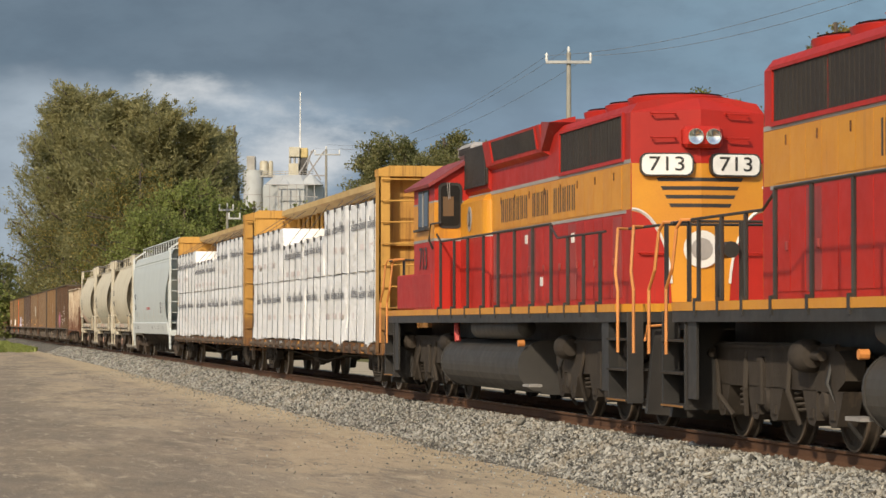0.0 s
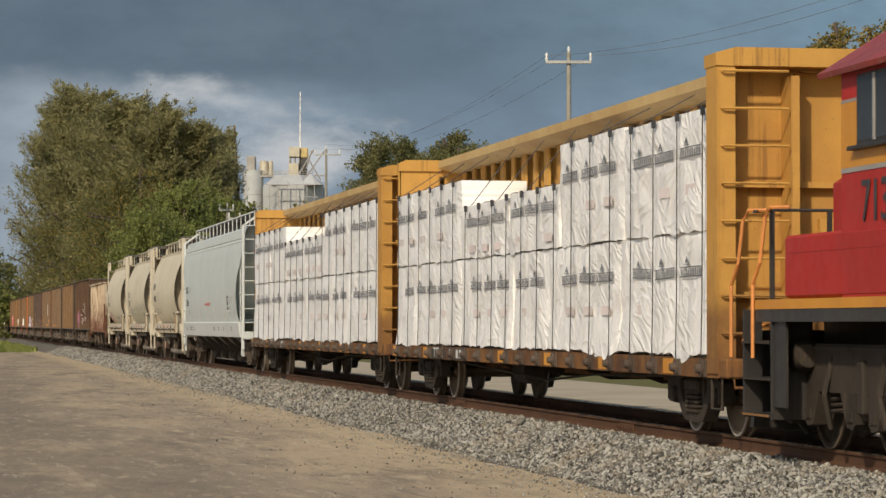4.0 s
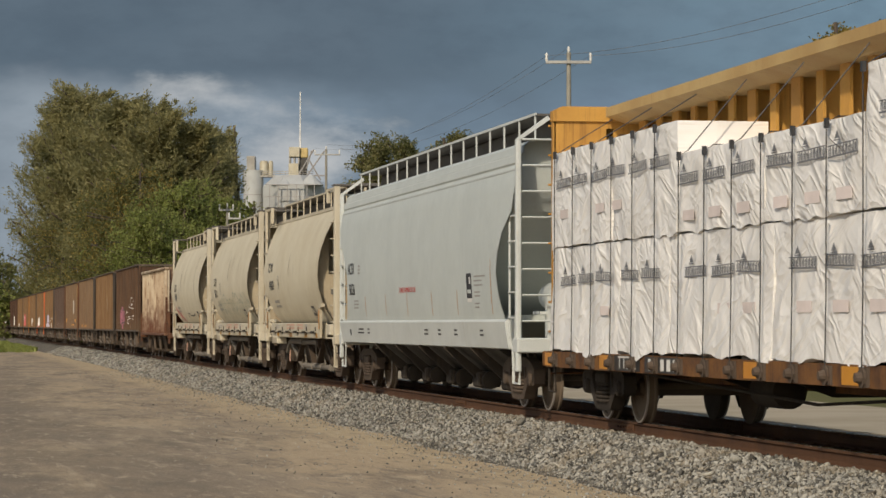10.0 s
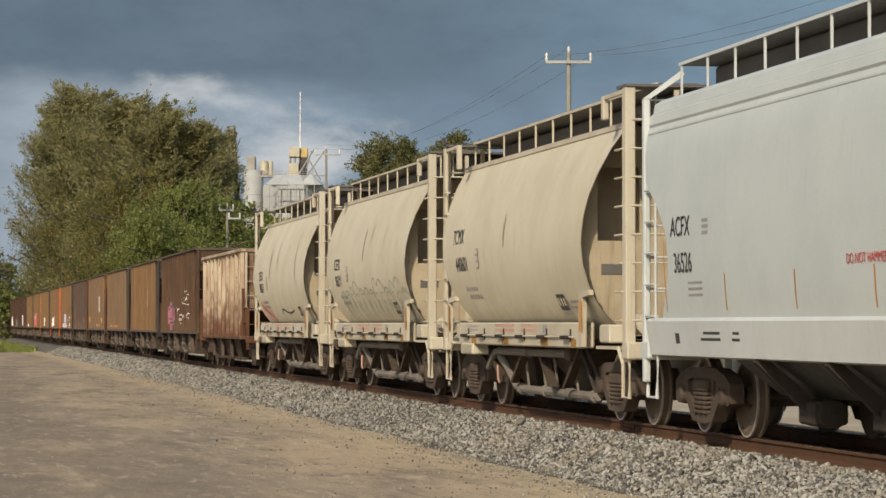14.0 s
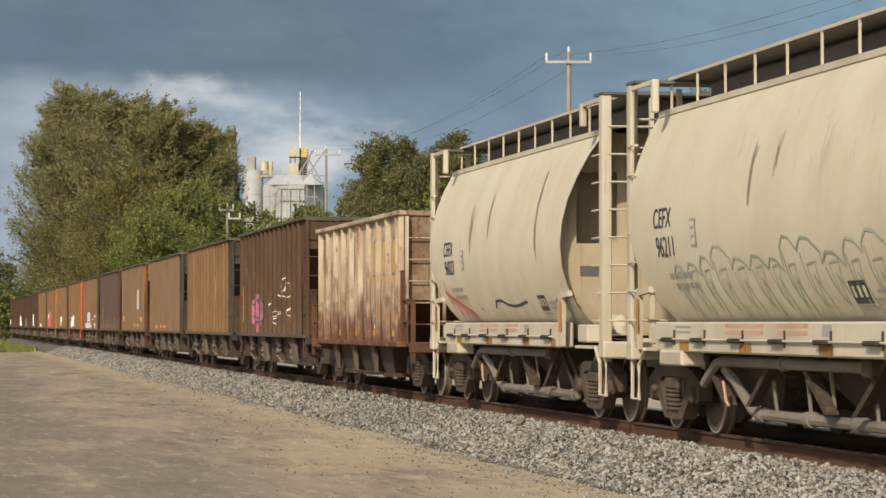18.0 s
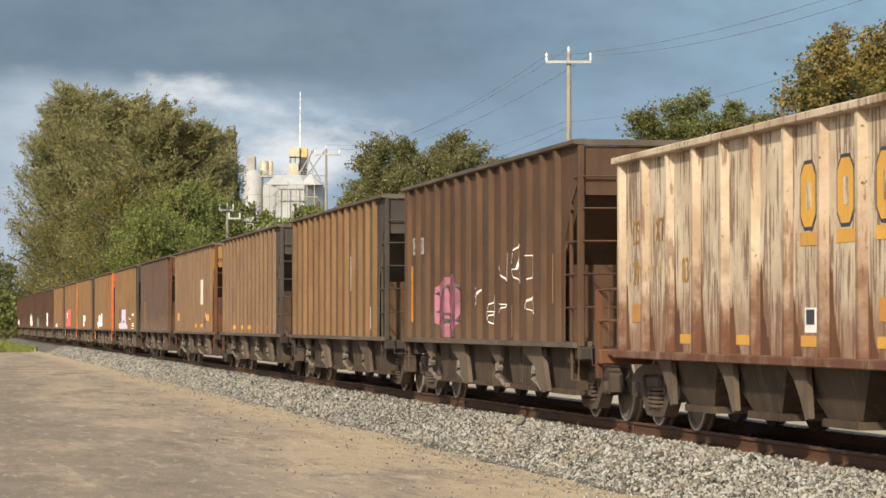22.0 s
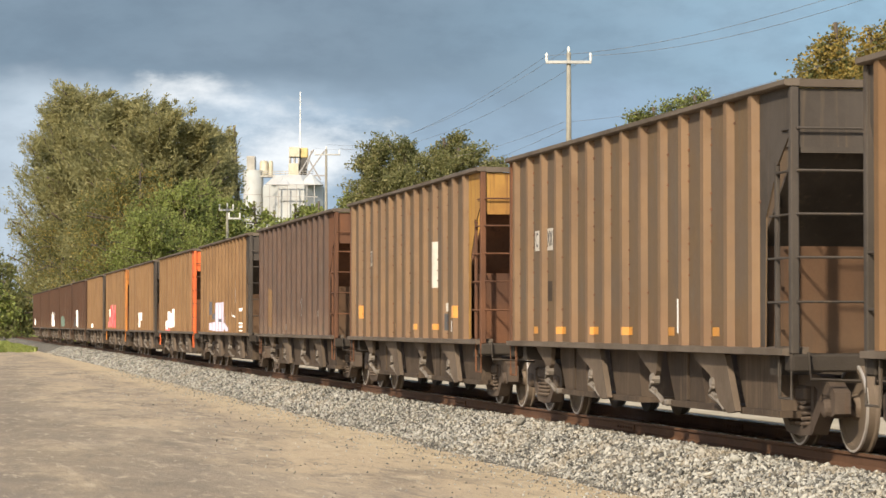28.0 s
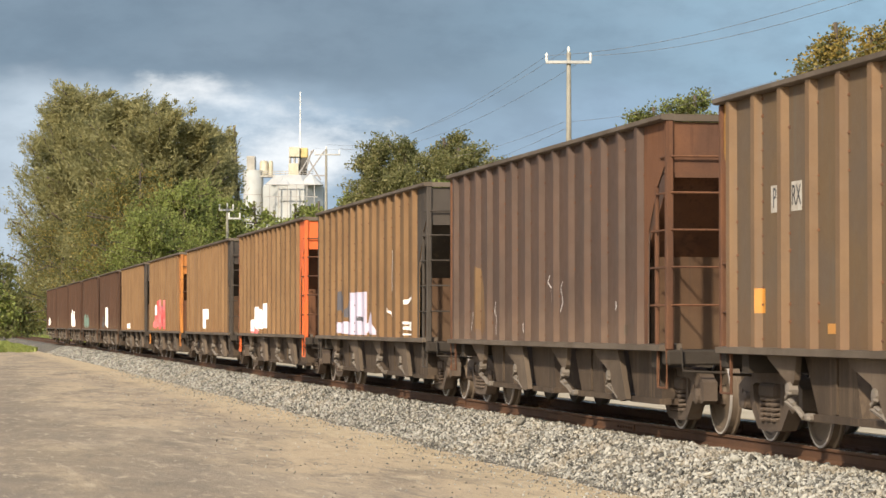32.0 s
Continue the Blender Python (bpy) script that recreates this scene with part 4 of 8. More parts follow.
    def bay(y):
        s = Shape()
        top, bot = 1.2, 0.5
        z0, z1 = 0.34, 0.9
        xa, xb = 1.36, 1.2
        vs = [(-xa, y - top, z1), (xa, y - top, z1), (xa, y + top, z1), (-xa, y + top, z1), (-xb, y - bot, z0), (xb, y - bot, z0), (xb, y + bot, z0), (-xb, y + bot, z0)]
        s.add(vs, [(0, 1, 2, 3), (4, 7, 6, 5), (0, 4, 5, 1), (1, 5, 6, 2), (2, 6, 7, 3), (3, 7, 4, 0)])
        s.box(-xb - 0.06, xb + 0.06, y - bot - 0.06, y + bot + 0.06, 0.28, 0.36)
        return s
    def short_plate(y):
        return Shape().prism([(y + 1.3, 0.9), (y + 0.6, 0.9), (y + 0.5, 0.36), (y + 0.62, 0.34), (y + 0.8, 0.56), (y + 1.0, 0.74)], -1.42, -1.36, "x")
    sh["bay_latch"], sh["bay"], sh["short_plate"] = bay_latch, bay, short_plate
    sh["bay_first"], sh["bay_second"], sh["bay_gusset"], sh["bay_plate"] = bay_first, bay_second, bay_gusset, bay_plate
    sh["lip_first"], sh["lip_second"], sh["stiffener"] = lip_first, lip_second, stiffener
    return sh


COAL = coal_shapes()
BAYS = (5.5, -0.35)          # far edge of each pair of hopper bays


def cached(key, make, mat, smooth=False):
    k = (key, mat.name)
    if k not in COAL_CACHE:
        COAL_CACHE[k] = make().mesh(key.split(":")[0], mat, smooth)
    return COAL_CACHE[k]


def flipped(shape_maker, sx, sy):
    """A maker of the same shape mirrored across x and y."""
    def make():
        s0 = shape_maker()
        s = Shape()
        s.v = [(x * sx, y * sy, z) for x, y, z in s0.v]
        s.f = list(s0.f)
        return s
    return make


def coal_hopper(label, qc, rib_mat, sheet_mat, near_mat, near_post, far_mat=None, far_post=None, chord_mat=None):
    car = thing("hopper_car", label, "hopper car", "coal hoppers in the train")
    tagged(part("rivets", cached("rivets:", lambda: COAL["rivets"], RUST), RUST, car), kind="stuff")
    for sx in (-1, 1):
        sfx = "R" if sx > 0 else "L"
        part("side_sheet", cached("side_sheet:" + sfx, flipped(lambda: COAL["side_sheet"], -sx, 1), sheet_mat), sheet_mat, car)
        for i, y in enumerate(RIB_Y):
            part("rib", cached("rib:%d%s" % (i, sfx), flipped(lambda y=y: COAL["rib"](y), -sx, 1), rib_mat), rib_mat, car)
        part("top_chord", cached("top_chord:" + sfx, flipped(lambda: COAL["top_chord"], -sx, 1), chord_mat or CHORD), CHORD, car)
        part("side_sill", cached("side_sill:" + sfx, flipped(lambda: COAL["side_sill"], -sx, 1), chord_mat or CHORD), CHORD, car)
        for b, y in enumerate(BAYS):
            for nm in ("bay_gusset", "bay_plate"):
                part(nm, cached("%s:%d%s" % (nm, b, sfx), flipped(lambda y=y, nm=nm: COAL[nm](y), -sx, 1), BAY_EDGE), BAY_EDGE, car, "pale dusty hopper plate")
            for k, dy in enumerate((-0.9, -3.55)):
                part("bay_latch", cached("bay_latch:%d%d%s" % (b, k, sfx), flipped(lambda y=y, dy=dy: COAL["bay_latch"](y + dy), -sx, 1), LATCH), LATCH, car)
    for sy in (1, -1):
        sfx = "N" if sy > 0 else "F"
        end_mat, post_mat = (near_mat, near_post) if sy > 0 else (far_mat or near_mat, far_post or near_post)
        rung_mat = RUST if post_mat in (BURNT, YELLOWTAN, VERMILION) else post_mat
        part("end_chord", cached("end_chord:" + sfx, flipped(lambda: COAL["end_chord"], 1, sy), CHORD), CHORD, car)
        part("end_panel", cached("end_panel:" + sfx, flipped(lambda: COAL["end_panel"], 1, sy), end_mat), end_mat, car)
        web_mat = RUST if end_mat in (YELLOWTAN, VERMILION, BURNT) else TAUPE
        slope_mat = RUST if end_mat in (YELLOWTAN, VERMILION, BURNT) else end_mat
        part("slope_sheet", cached("slope_sheet:" + sfx, flipped(lambda: COAL["slope_sheet"], 1, sy), slope_mat), slope_mat, car)
        part("end_web", cached("end_web:" + sfx, flipped(lambda: COAL["end_web"], 1, sy), web_mat), web_mat, car)
        part("end_sill", cached("end_sill:" + sfx, flipped(lambda: COAL["end_sill"], 1, sy), UNDER), UNDER, car)
        part("coupler", cached("coupler:" + sfx, flipped(lambda: COAL["coupler"], 1, sy), TRUCK), TRUCK, car)
        for sx in (1, -1):
            part("corner_sheet", cached("corner_sheet:" + sfx + str(sx), flipped(lambda: COAL["corner_sheet" if sy > 0 else "far_corner_sheet"], sx, 1), end_mat), end_mat, car)
            s2 = sfx + ("L" if sx > 0 else "R")
            for nm in ("corner_post", "ladder_stile", "end_post") if sy > 0 else ("corner_post", "end_post"):
                part(nm, cached(nm + ":" + s2, flipped(lambda nm=nm: COAL[nm], sx, sy), post_mat), post_mat, car)
            part("stirrup", cached("stirrup:" + s2, flipped(lambda: COAL["stirrup"], sx, sy), post_mat), post_mat, car)
            if sx < 0:
                continue
            for k, z in enumerate((1.53, 1.98, 2.42, 2.86, 3.29) if sy > 0 else (1.44, 1.97)):
                part("rung", cached("rung:s%d" % k + s2, flipped(lambda z=z: COAL["side_rung"](z, sy), sx, sy), rung_mat), rung_mat, car)
                if sy > 0:
                    part("rung", cached("rung:e%d" % k + s2, flipped(lambda z=z: COAL["end_rung"](z), sx, sy), rung_mat), rung_mat, car)
    part("centre_sill", cached("centre_sill:", lambda: COAL["centre_sill"], UNDER), UNDER, car)
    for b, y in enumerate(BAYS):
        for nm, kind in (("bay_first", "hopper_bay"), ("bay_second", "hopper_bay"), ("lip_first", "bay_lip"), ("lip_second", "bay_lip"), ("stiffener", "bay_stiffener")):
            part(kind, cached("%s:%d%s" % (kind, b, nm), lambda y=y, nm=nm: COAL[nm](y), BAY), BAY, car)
    bogie(car, -5.95)
    bogie(car, 6.45)
    TRAIN.append((car, qc))
    return car


TRAIN = []           # (thing, place along the train)


def side_x(y):
    """How far out the ribbed side lies at a place along the car."""
    d = min(abs(y - r) for r in RIB_Y)
    return -1.55 if d < RIB_FACE else (-1.47 if d > RIB_BASE else -1.55 + (d - RIB_FACE) / (RIB_BASE - RIB_FACE) * 0.08)


def paint_sheet(car, name, y0, y1, low, high, mat, label):
    """Paint that follows sheet and ribs between two edges given as functions of the place along the car."""
    ys = [y0, y1] + [r + d for r in RIB_Y for d in (-RIB_BASE - 0.0005, 0.0005 - RIB_FACE, RIB_FACE - 0.0005, RIB_BASE + 0.0005) if y0 < r + d < y1]
    k = max(3, int((y1 - y0) / 0.045))
    ys = sorted(ys + [y0 + (y1 - y0) * i / k for i in range(1, k)])
    vs = []
    for y in ys:
        vs += [(side_x(y) - 0.0035, y, low(y)), (side_x(y) - 0.0035, y, max(high(y), low(y) + 0.01))]
    s = Shape().add(vs, [(2 * i, 2 * i + 2, 2 * i + 3, 2 * i + 1) for i in range(len(ys) - 1)])
    return part(name, s, mat, car, label)


def side_patch(car, name, y0, y1, z0, z1, mat, label=""):
    """A painted patch on the side that faces the lot."""
    return paint_sheet(car, name, y0, y1, lambda y: z0, lambda y: z1, mat, label)


def graffiti(car, y0, y1, z0, z1, mat, seed, name="graffiti", label=""):
    """A sprayed patch with a lobed outline."""
    rng = random.Random(seed)
    ph = [rng.uniform(0, 6.28) for _ in range(4)]
    def high(y):
        u = (y - y0) / (y1 - y0)
        return z0 + (z1 - z0) * (min(1.0, 1.7 * math.sqrt(max(0.0, math.sin(math.pi * u)))) * (0.84 + 0.12 * math.sin(u * 12 + ph[0]) + 0.04 * math.sin(u * 23 + ph[1])))
    def low(y):
        u = (y - y0) / (y1 - y0)
        return z0 + (z1 - z0) * (0.06 + 0.05 * math.sin(u * 17 + ph[2]))
    return paint_sheet(car, name, y0, y1, low, high, mat, label)


def spray_line(car, name, pts, mat, w=0.035, label=""):
    """A sprayed line over sheet and ribs: pts hold (y, z)."""
    return part(name, ribbon(pts, w, 0.012, lambda y, z: side_x(y) - 0.009), mat, car, label)


def strokes(car, name, y, z, h, mat, seed, count=3, w=0.02):
    """A scrawled sign of the given height: a few crossing zigzags."""
    rng = random.Random(seed)
    for k in range(count):
        p = [(y + rng.uniform(-0.34, 0.34) * h, z + h * (1 - j / 4) + rng.uniform(-0.06, 0.06) * h) for j in range(5)]
        spray_line(car, name, p, mat, w * rng.uniform(0.7, 1.2))


def make_coal_train():
    q0, step = 184.5, 16.2
    kinds = [
        ("faded brown ribbed coal hopper with pink graffiti", TAUPE, TAUPE, TAUPE, TAUPE),
        ("tan ribbed coal hopper with sooty black ends", TAN, TAN_SHEET, SOOT, SOOT),
        ("tan and sooty grey ribbed coal hopper with one vermilion end", TAN_DULL, GREYTAN, SOOT, SOOT, VERMILION, RUST),
        ("tan ribbed coal hopper with yellowed rusty end", TAN_DULL, GREYTAN, YELLOWTAN, RUST),
        ("dark brown ribbed coal hopper with rusty ends", UMBER, UMBER, RUST, RUST),
        ("tan ribbed coal hopper with lilac graffiti", TAN, TAN_SHEET, SOOT, SOOT),
        ("tan ribbed coal hopper with vermilion ends", TAN, TAN_SHEET, VERMILION, VERMILION),
        ("tan ribbed coal hopper with dark ends", TAN, TAN_SHEET, SOOT, SOOT),
        ("tan ribbed coal hopper with red graffiti", TAN, TAN_SHEET, BURNT, BURNT),
        ("tan ribbed coal hopper, far back in the train", TAN, TAN_SHEET, SOOT, SOOT),
        ("dark brown coal hopper with white graffiti", BROWN, BROWN, BROWN, BROWN),
        ("dark brown coal hopper with green graffiti", BROWN, BROWN, BROWN, BROWN),
        ("dark brown coal hopper with white lettering", BROWN, BROWN, BROWN, BROWN),
        ("plain dark brown coal hopper", BROWN, BROWN, BROWN, BROWN),
        ("last dark brown coal hopper of the train", BROWN, BROWN, BROWN, BROWN),
    ]
    cars = [coal_hopper(k[0], q0 + step * i, *k[1:]) for i, k in enumerate(kinds)]
    return cars


COAL_CARS = make_coal_train()


def number_patch(car, y, z, w, wide, tall=0.3):
    """Stencilled letters on a small white plate, on the sheet between two ribs."""
    part("letter_plate", Shape().box(-1.474, -1.4702, y - wide / 2, y + wide / 2, z - tall / 2, z + tall / 2), OLDWHITE, car)
    lettering("reporting_mark", w, PRINT, car, 0.3, side_text(-1.477, y, z), 0.001, squeeze=0.8)


def mark_coal_cars():
    c = COAL_CARS
    # pink face and scrawls on the first brown car
    def oval(y, sign):
        u = abs((y - 2.68) / 1.04)
        return 1.6 + sign * 0.52 * (1 - min(1.0, u) ** 3.2) ** 0.4 + 0.03 * math.sin(y * 11)
    paint_sheet(c[0], "graffiti", 1.66, 3.7, lambda y: max(1.09, oval(y, -1)), lambda y: oval(y, 1), PINK, "pink sprayed face-like patch")
    for pts in ([(1.75, 1.3), (1.62, 1.7), (1.8, 2.08), (2.1, 2.14), (2.3, 1.9), (2.25, 1.55)], [(2.0, 1.85), (1.95, 1.6), (2.1, 1.5)], [(3.2, 1.36), (2.9, 1.3), (2.6, 1.36), (2.9, 1.42), (3.2, 1.36)],
                [(3.7, 1.95), (3.4, 1.6), (3.55, 1.25)], [(3.0, 2.1), (2.9, 1.75), (2.65, 1.95), (2.6, 1.6)], [(3.3, 1.75), (3.1, 1.85), (2.95, 1.72)], [(2.75, 1.2), (2.7, 1.1)],
                [(3.6, 1.5), (3.3, 1.9), (3.15, 1.5), (3.45, 1.35)], [(2.5, 2.1), (2.45, 1.7), (2.3, 1.3), (2.05, 1.15)], [(1.95, 1.3), (1.75, 1.5), (1.95, 1.75), (2.2, 1.7)], [(3.1, 1.2), (2.85, 1.5), (2.5, 1.45), (2.55, 1.2)], [(2.2, 1.25), (2.4, 1.12), (2.6, 1.28)]):
        spray_line(c[0], "dark_outline", pts, PRINT, 0.045)
    # white signs: letters and stars drawn with a thin nozzle
    for pts in ([(0.2, 1.9), (0.05, 1.95), (-0.05, 1.75), (0.15, 1.72), (0.0, 1.6), (-0.15, 1.85), (-0.05, 1.62)],
                [(-0.7, 1.68), (-1.1, 1.3), (-1.2, 1.75), (-0.75, 1.3), (-1.2, 1.5), (-0.7, 1.5)],
                [(-1.75, 1.62), (-2.1, 1.6), (-1.8, 1.45)],
                [(-1.55, 2.32), (-1.75, 2.0), (-1.9, 2.2), (-2.05, 1.95), (-2.15, 2.4), (-2.1, 1.95)],
                [(-2.6, 2.12), (-2.95, 2.12), (-3.0, 2.5), (-2.75, 2.15), (-3.05, 1.9), (-3.05, 2.3)],
                [(-3.75, 2.3), (-3.95, 2.3), (-3.95, 2.0), (-3.85, 1.95)],
                [(-3.55, 1.7), (-4.0, 1.45), (-3.95, 1.7), (-3.6, 1.42), (-3.8, 1.6), (-3.95, 1.72)]):
        spray_line(c[0], "white_scrawl", pts, WHITESPRAY, 0.013)
    for y, z0, z1 in ((0.15, 1.1, 1.6), (-2.76, 1.12, 1.6), (-5.3, 1.6, 2.3), (6.33, 1.35, 2.35)):
        side_patch(c[0], "reflector", y - 0.075, y + 0.075, z0, z1, MARK, "orange upright strip")
    for y, z0, z1 in ((-3.55, 1.1, 2.0), (-4.5, 1.1, 1.75), (5.15, 1.15, 2.35), (4.0, 1.1, 1.65), (4.3, 1.1, 1.5)):
        side_patch(c[0], "faded_patch", y - 0.11, y + 0.11, z0, z1, BAY_EDGE)
    number_patch(c[0], 6.11, 2.70, 'O', 0.34, 0.30)
    number_patch(c[0], 5.34, 2.69, 'X', 0.29, 0.29)
    # tan car: white upright bar and small marks
    side_patch(c[1], "white_strip", -2.925, -2.80, 1.98, 2.70, OLDWHITE, "white upright strip")
    for y in (3.25, -3.5):
        side_patch(c[1], "reflector", y - 0.08, y + 0.08, 1.16, 1.3, MARK)
    for y in (-3.3, -4.95):
        side_patch(c[1], "stencil", y - 0.03, y + 0.03, 1.2, 1.65, WHITESPRAY)
    # sooty car: row of orange squares
    for y in (5.28, 3.5, 1.6, -0.2, -2.2, -4.1):
        side_patch(c[2], "reflector", y - 0.14, y + 0.14, 1.17, 1.27, MARK, "small orange square")
    side_patch(c[2], "stencil", -2.55, -2.45, 1.2, 1.6, WHITE_PAINT)
    number_patch(c[2], 5.21, 2.5, "C", 0.27, 0.29)
    number_patch(c[2], 4.36, 2.5, "XX", 0.34, 0.31)
    side_patch(c[2], "faded_patch", 4.22, 4.5, 1.63, 1.91, BAY)
    # tan car with a tall white strip
    side_patch(c[3], "corner_patch", -6.02, -5.8, 1.08, 3.70, YELLOWTAN, "yellowed corner rib")
    side_patch(c[3], "white_strip", -3.02, -2.84, 1.93, 2.72, OLDWHITE, "tall white strip")
    for y in (3.16, 1.3, -0.95, -2.97):
        side_patch(c[3], "reflector", y - 0.13, y + 0.13, 1.21, 1.31, MARK, "small orange square")
    side_patch(c[3], "reflector", -4.85, -4.58, 1.41, 1.61, MARK)
    side_patch(c[3], "reflector", 5.36, 5.5, 1.42, 1.68, MARK)
    side_patch(c[3], "stencil", -4.0, -3.88, 1.2, 1.48, PRINT)
    side_patch(c[3], "stencil", -3.99, -3.89, 1.52, 1.66, OLDWHITE)
    side_patch(c[3], "stencil", -4.72, -4.6, 1.18, 1.36, WHITE_PAINT)
    number_patch(c[3], 5.02, 2.6, "P", 0.26, 0.28)
    number_patch(c[3], 4.28, 2.6, "RX", 0.34, 0.3)
    # brown car: thin white scratches
    for k, (y, z, h) in enumerate(((5.2, 1.2, 0.3), (3.3, 1.15, 0.5), (1.0, 1.15, 0.5), (-0.5, 1.6, 0.4), (-4.6, 1.3, 0.4), (-1.3, 1.5, 0.4))):
        strokes(c[4], "white_scratch", y, z, h, WHITESPRAY, 60 + k, 1)
    graffiti(c[4], 4.2, 5.1, 1.1, 2.3, TAN_SHEET, 9, "faded_patch", "pale tan worn patch")
    for y in (-3.6, -4.9):
        side_patch(c[4], "reflector", y - 0.07, y + 0.07, 1.17, 1.3, BAY_EDGE)
    # lilac piece
    side_patch(c[5], "graffiti", -0.14, 1.93, 1.09, 1.95, LILAC, "lilac and dark sprayed letters")
    graffiti(c[5], 1.82, 3.90, 1.09, 1.37, LILAC, 34)
    graffiti(c[5], -1.10, -0.09, 1.09, 1.54, LILAC, 20)
    graffiti(c[5], 2.78, 3.71, 1.54, 2.05, DARKSPRAY, 25)
    graffiti(c[5], 1.87, 2.72, 1.44, 1.82, DARKSPRAY, 32)
    spray_line(c[5], "dark_outline", [(0.96, 1.43), (0.46, 1.39), (0.02, 1.33)], DARKSPRAY, 0.09)
    spray_line(c[5], "white_scrawl", [(-2.70, 2.53), (-2.70, 1.94)], WHITESPRAY, 0.03)
    spray_line(c[5], "white_scrawl", [(-3.09, 2.71), (-3.05, 1.93)], WHITESPRAY, 0.03)
    spray_line(c[5], "white_scrawl", [(-4.75, 1.72), (-5.48, 1.84), (-4.79, 1.68)], WHITESPRAY, 0.04)
    spray_line(c[5], "white_scrawl", [(-4.67, 1.33), (-5.48, 1.31), (-4.75, 1.23), (-5.44, 1.20)], WHITESPRAY, 0.05)
    spray_line(c[5], "white_scrawl", [(-4.71, 1.12), (-5.48, 1.11)], WHITESPRAY, 0.03)
    spray_line(c[5], "white_scrawl", [(-2.88, 1.63), (-3.01, 1.45)], WHITESPRAY, 0.03)
    # white pieces further back
    graffiti(c[6], 0.3, 3.2, 1.12, 1.9, WHITESPRAY, 15, "graffiti", "white sprayed letters")
    graffiti(c[6], 2.9, 4.5, 1.1, 1.45, WHITESPRAY, 33)
    graffiti(c[6], 2.6, 4.2, 1.05, 1.3, REDSPRAY, 16)
    graffiti(c[7], -0.6, 1.2, 1.45, 1.85, WHITESPRAY, 17, "graffiti", "small white sprayed sign")
    graffiti(c[7], 0.5, 1.2, 1.15, 1.5, WHITESPRAY, 34)
    graffiti(c[8], -0.9, 4.6, 1.1, 2.3, REDSPRAY, 18, "graffiti", "large red and pink sprayed letters")
    graffiti(c[8], 0.4, 2.6, 1.15, 2.1, PINK, 19)
    graffiti(c[8], 3.2, 4.0, 1.6, 2.1, WHITESPRAY, 29)
    graffiti(c[9], 1.5, 3.4, 1.1, 1.35, WHITESPRAY, 20)
    graffiti(c[10], 0.6, 2.6, 1.1, 2.2, WHITESPRAY, 21, "graffiti", "white sprayed letters")
    graffiti(c[10], 3.0, 4.6, 1.1, 1.7, PRINT, 35)
    graffiti(c[11], 0.5, 5.4, 1.1, 1.9, TEAL, 22, "graffiti", "green sprayed letters")
    graffiti(c[12], -1.2, 3.4, 1.1, 2.2, WHITESPRAY, 23, "graffiti", "white sprayed letters")
    graffiti(c[13], 4.2, 5.0, 1.1, 2.0, BAY_EDGE, 24)
    graffiti(c[14], 0.5, 3.5, 1.2, 1.8, WHITESPRAY, 25)


mark_coal_cars()


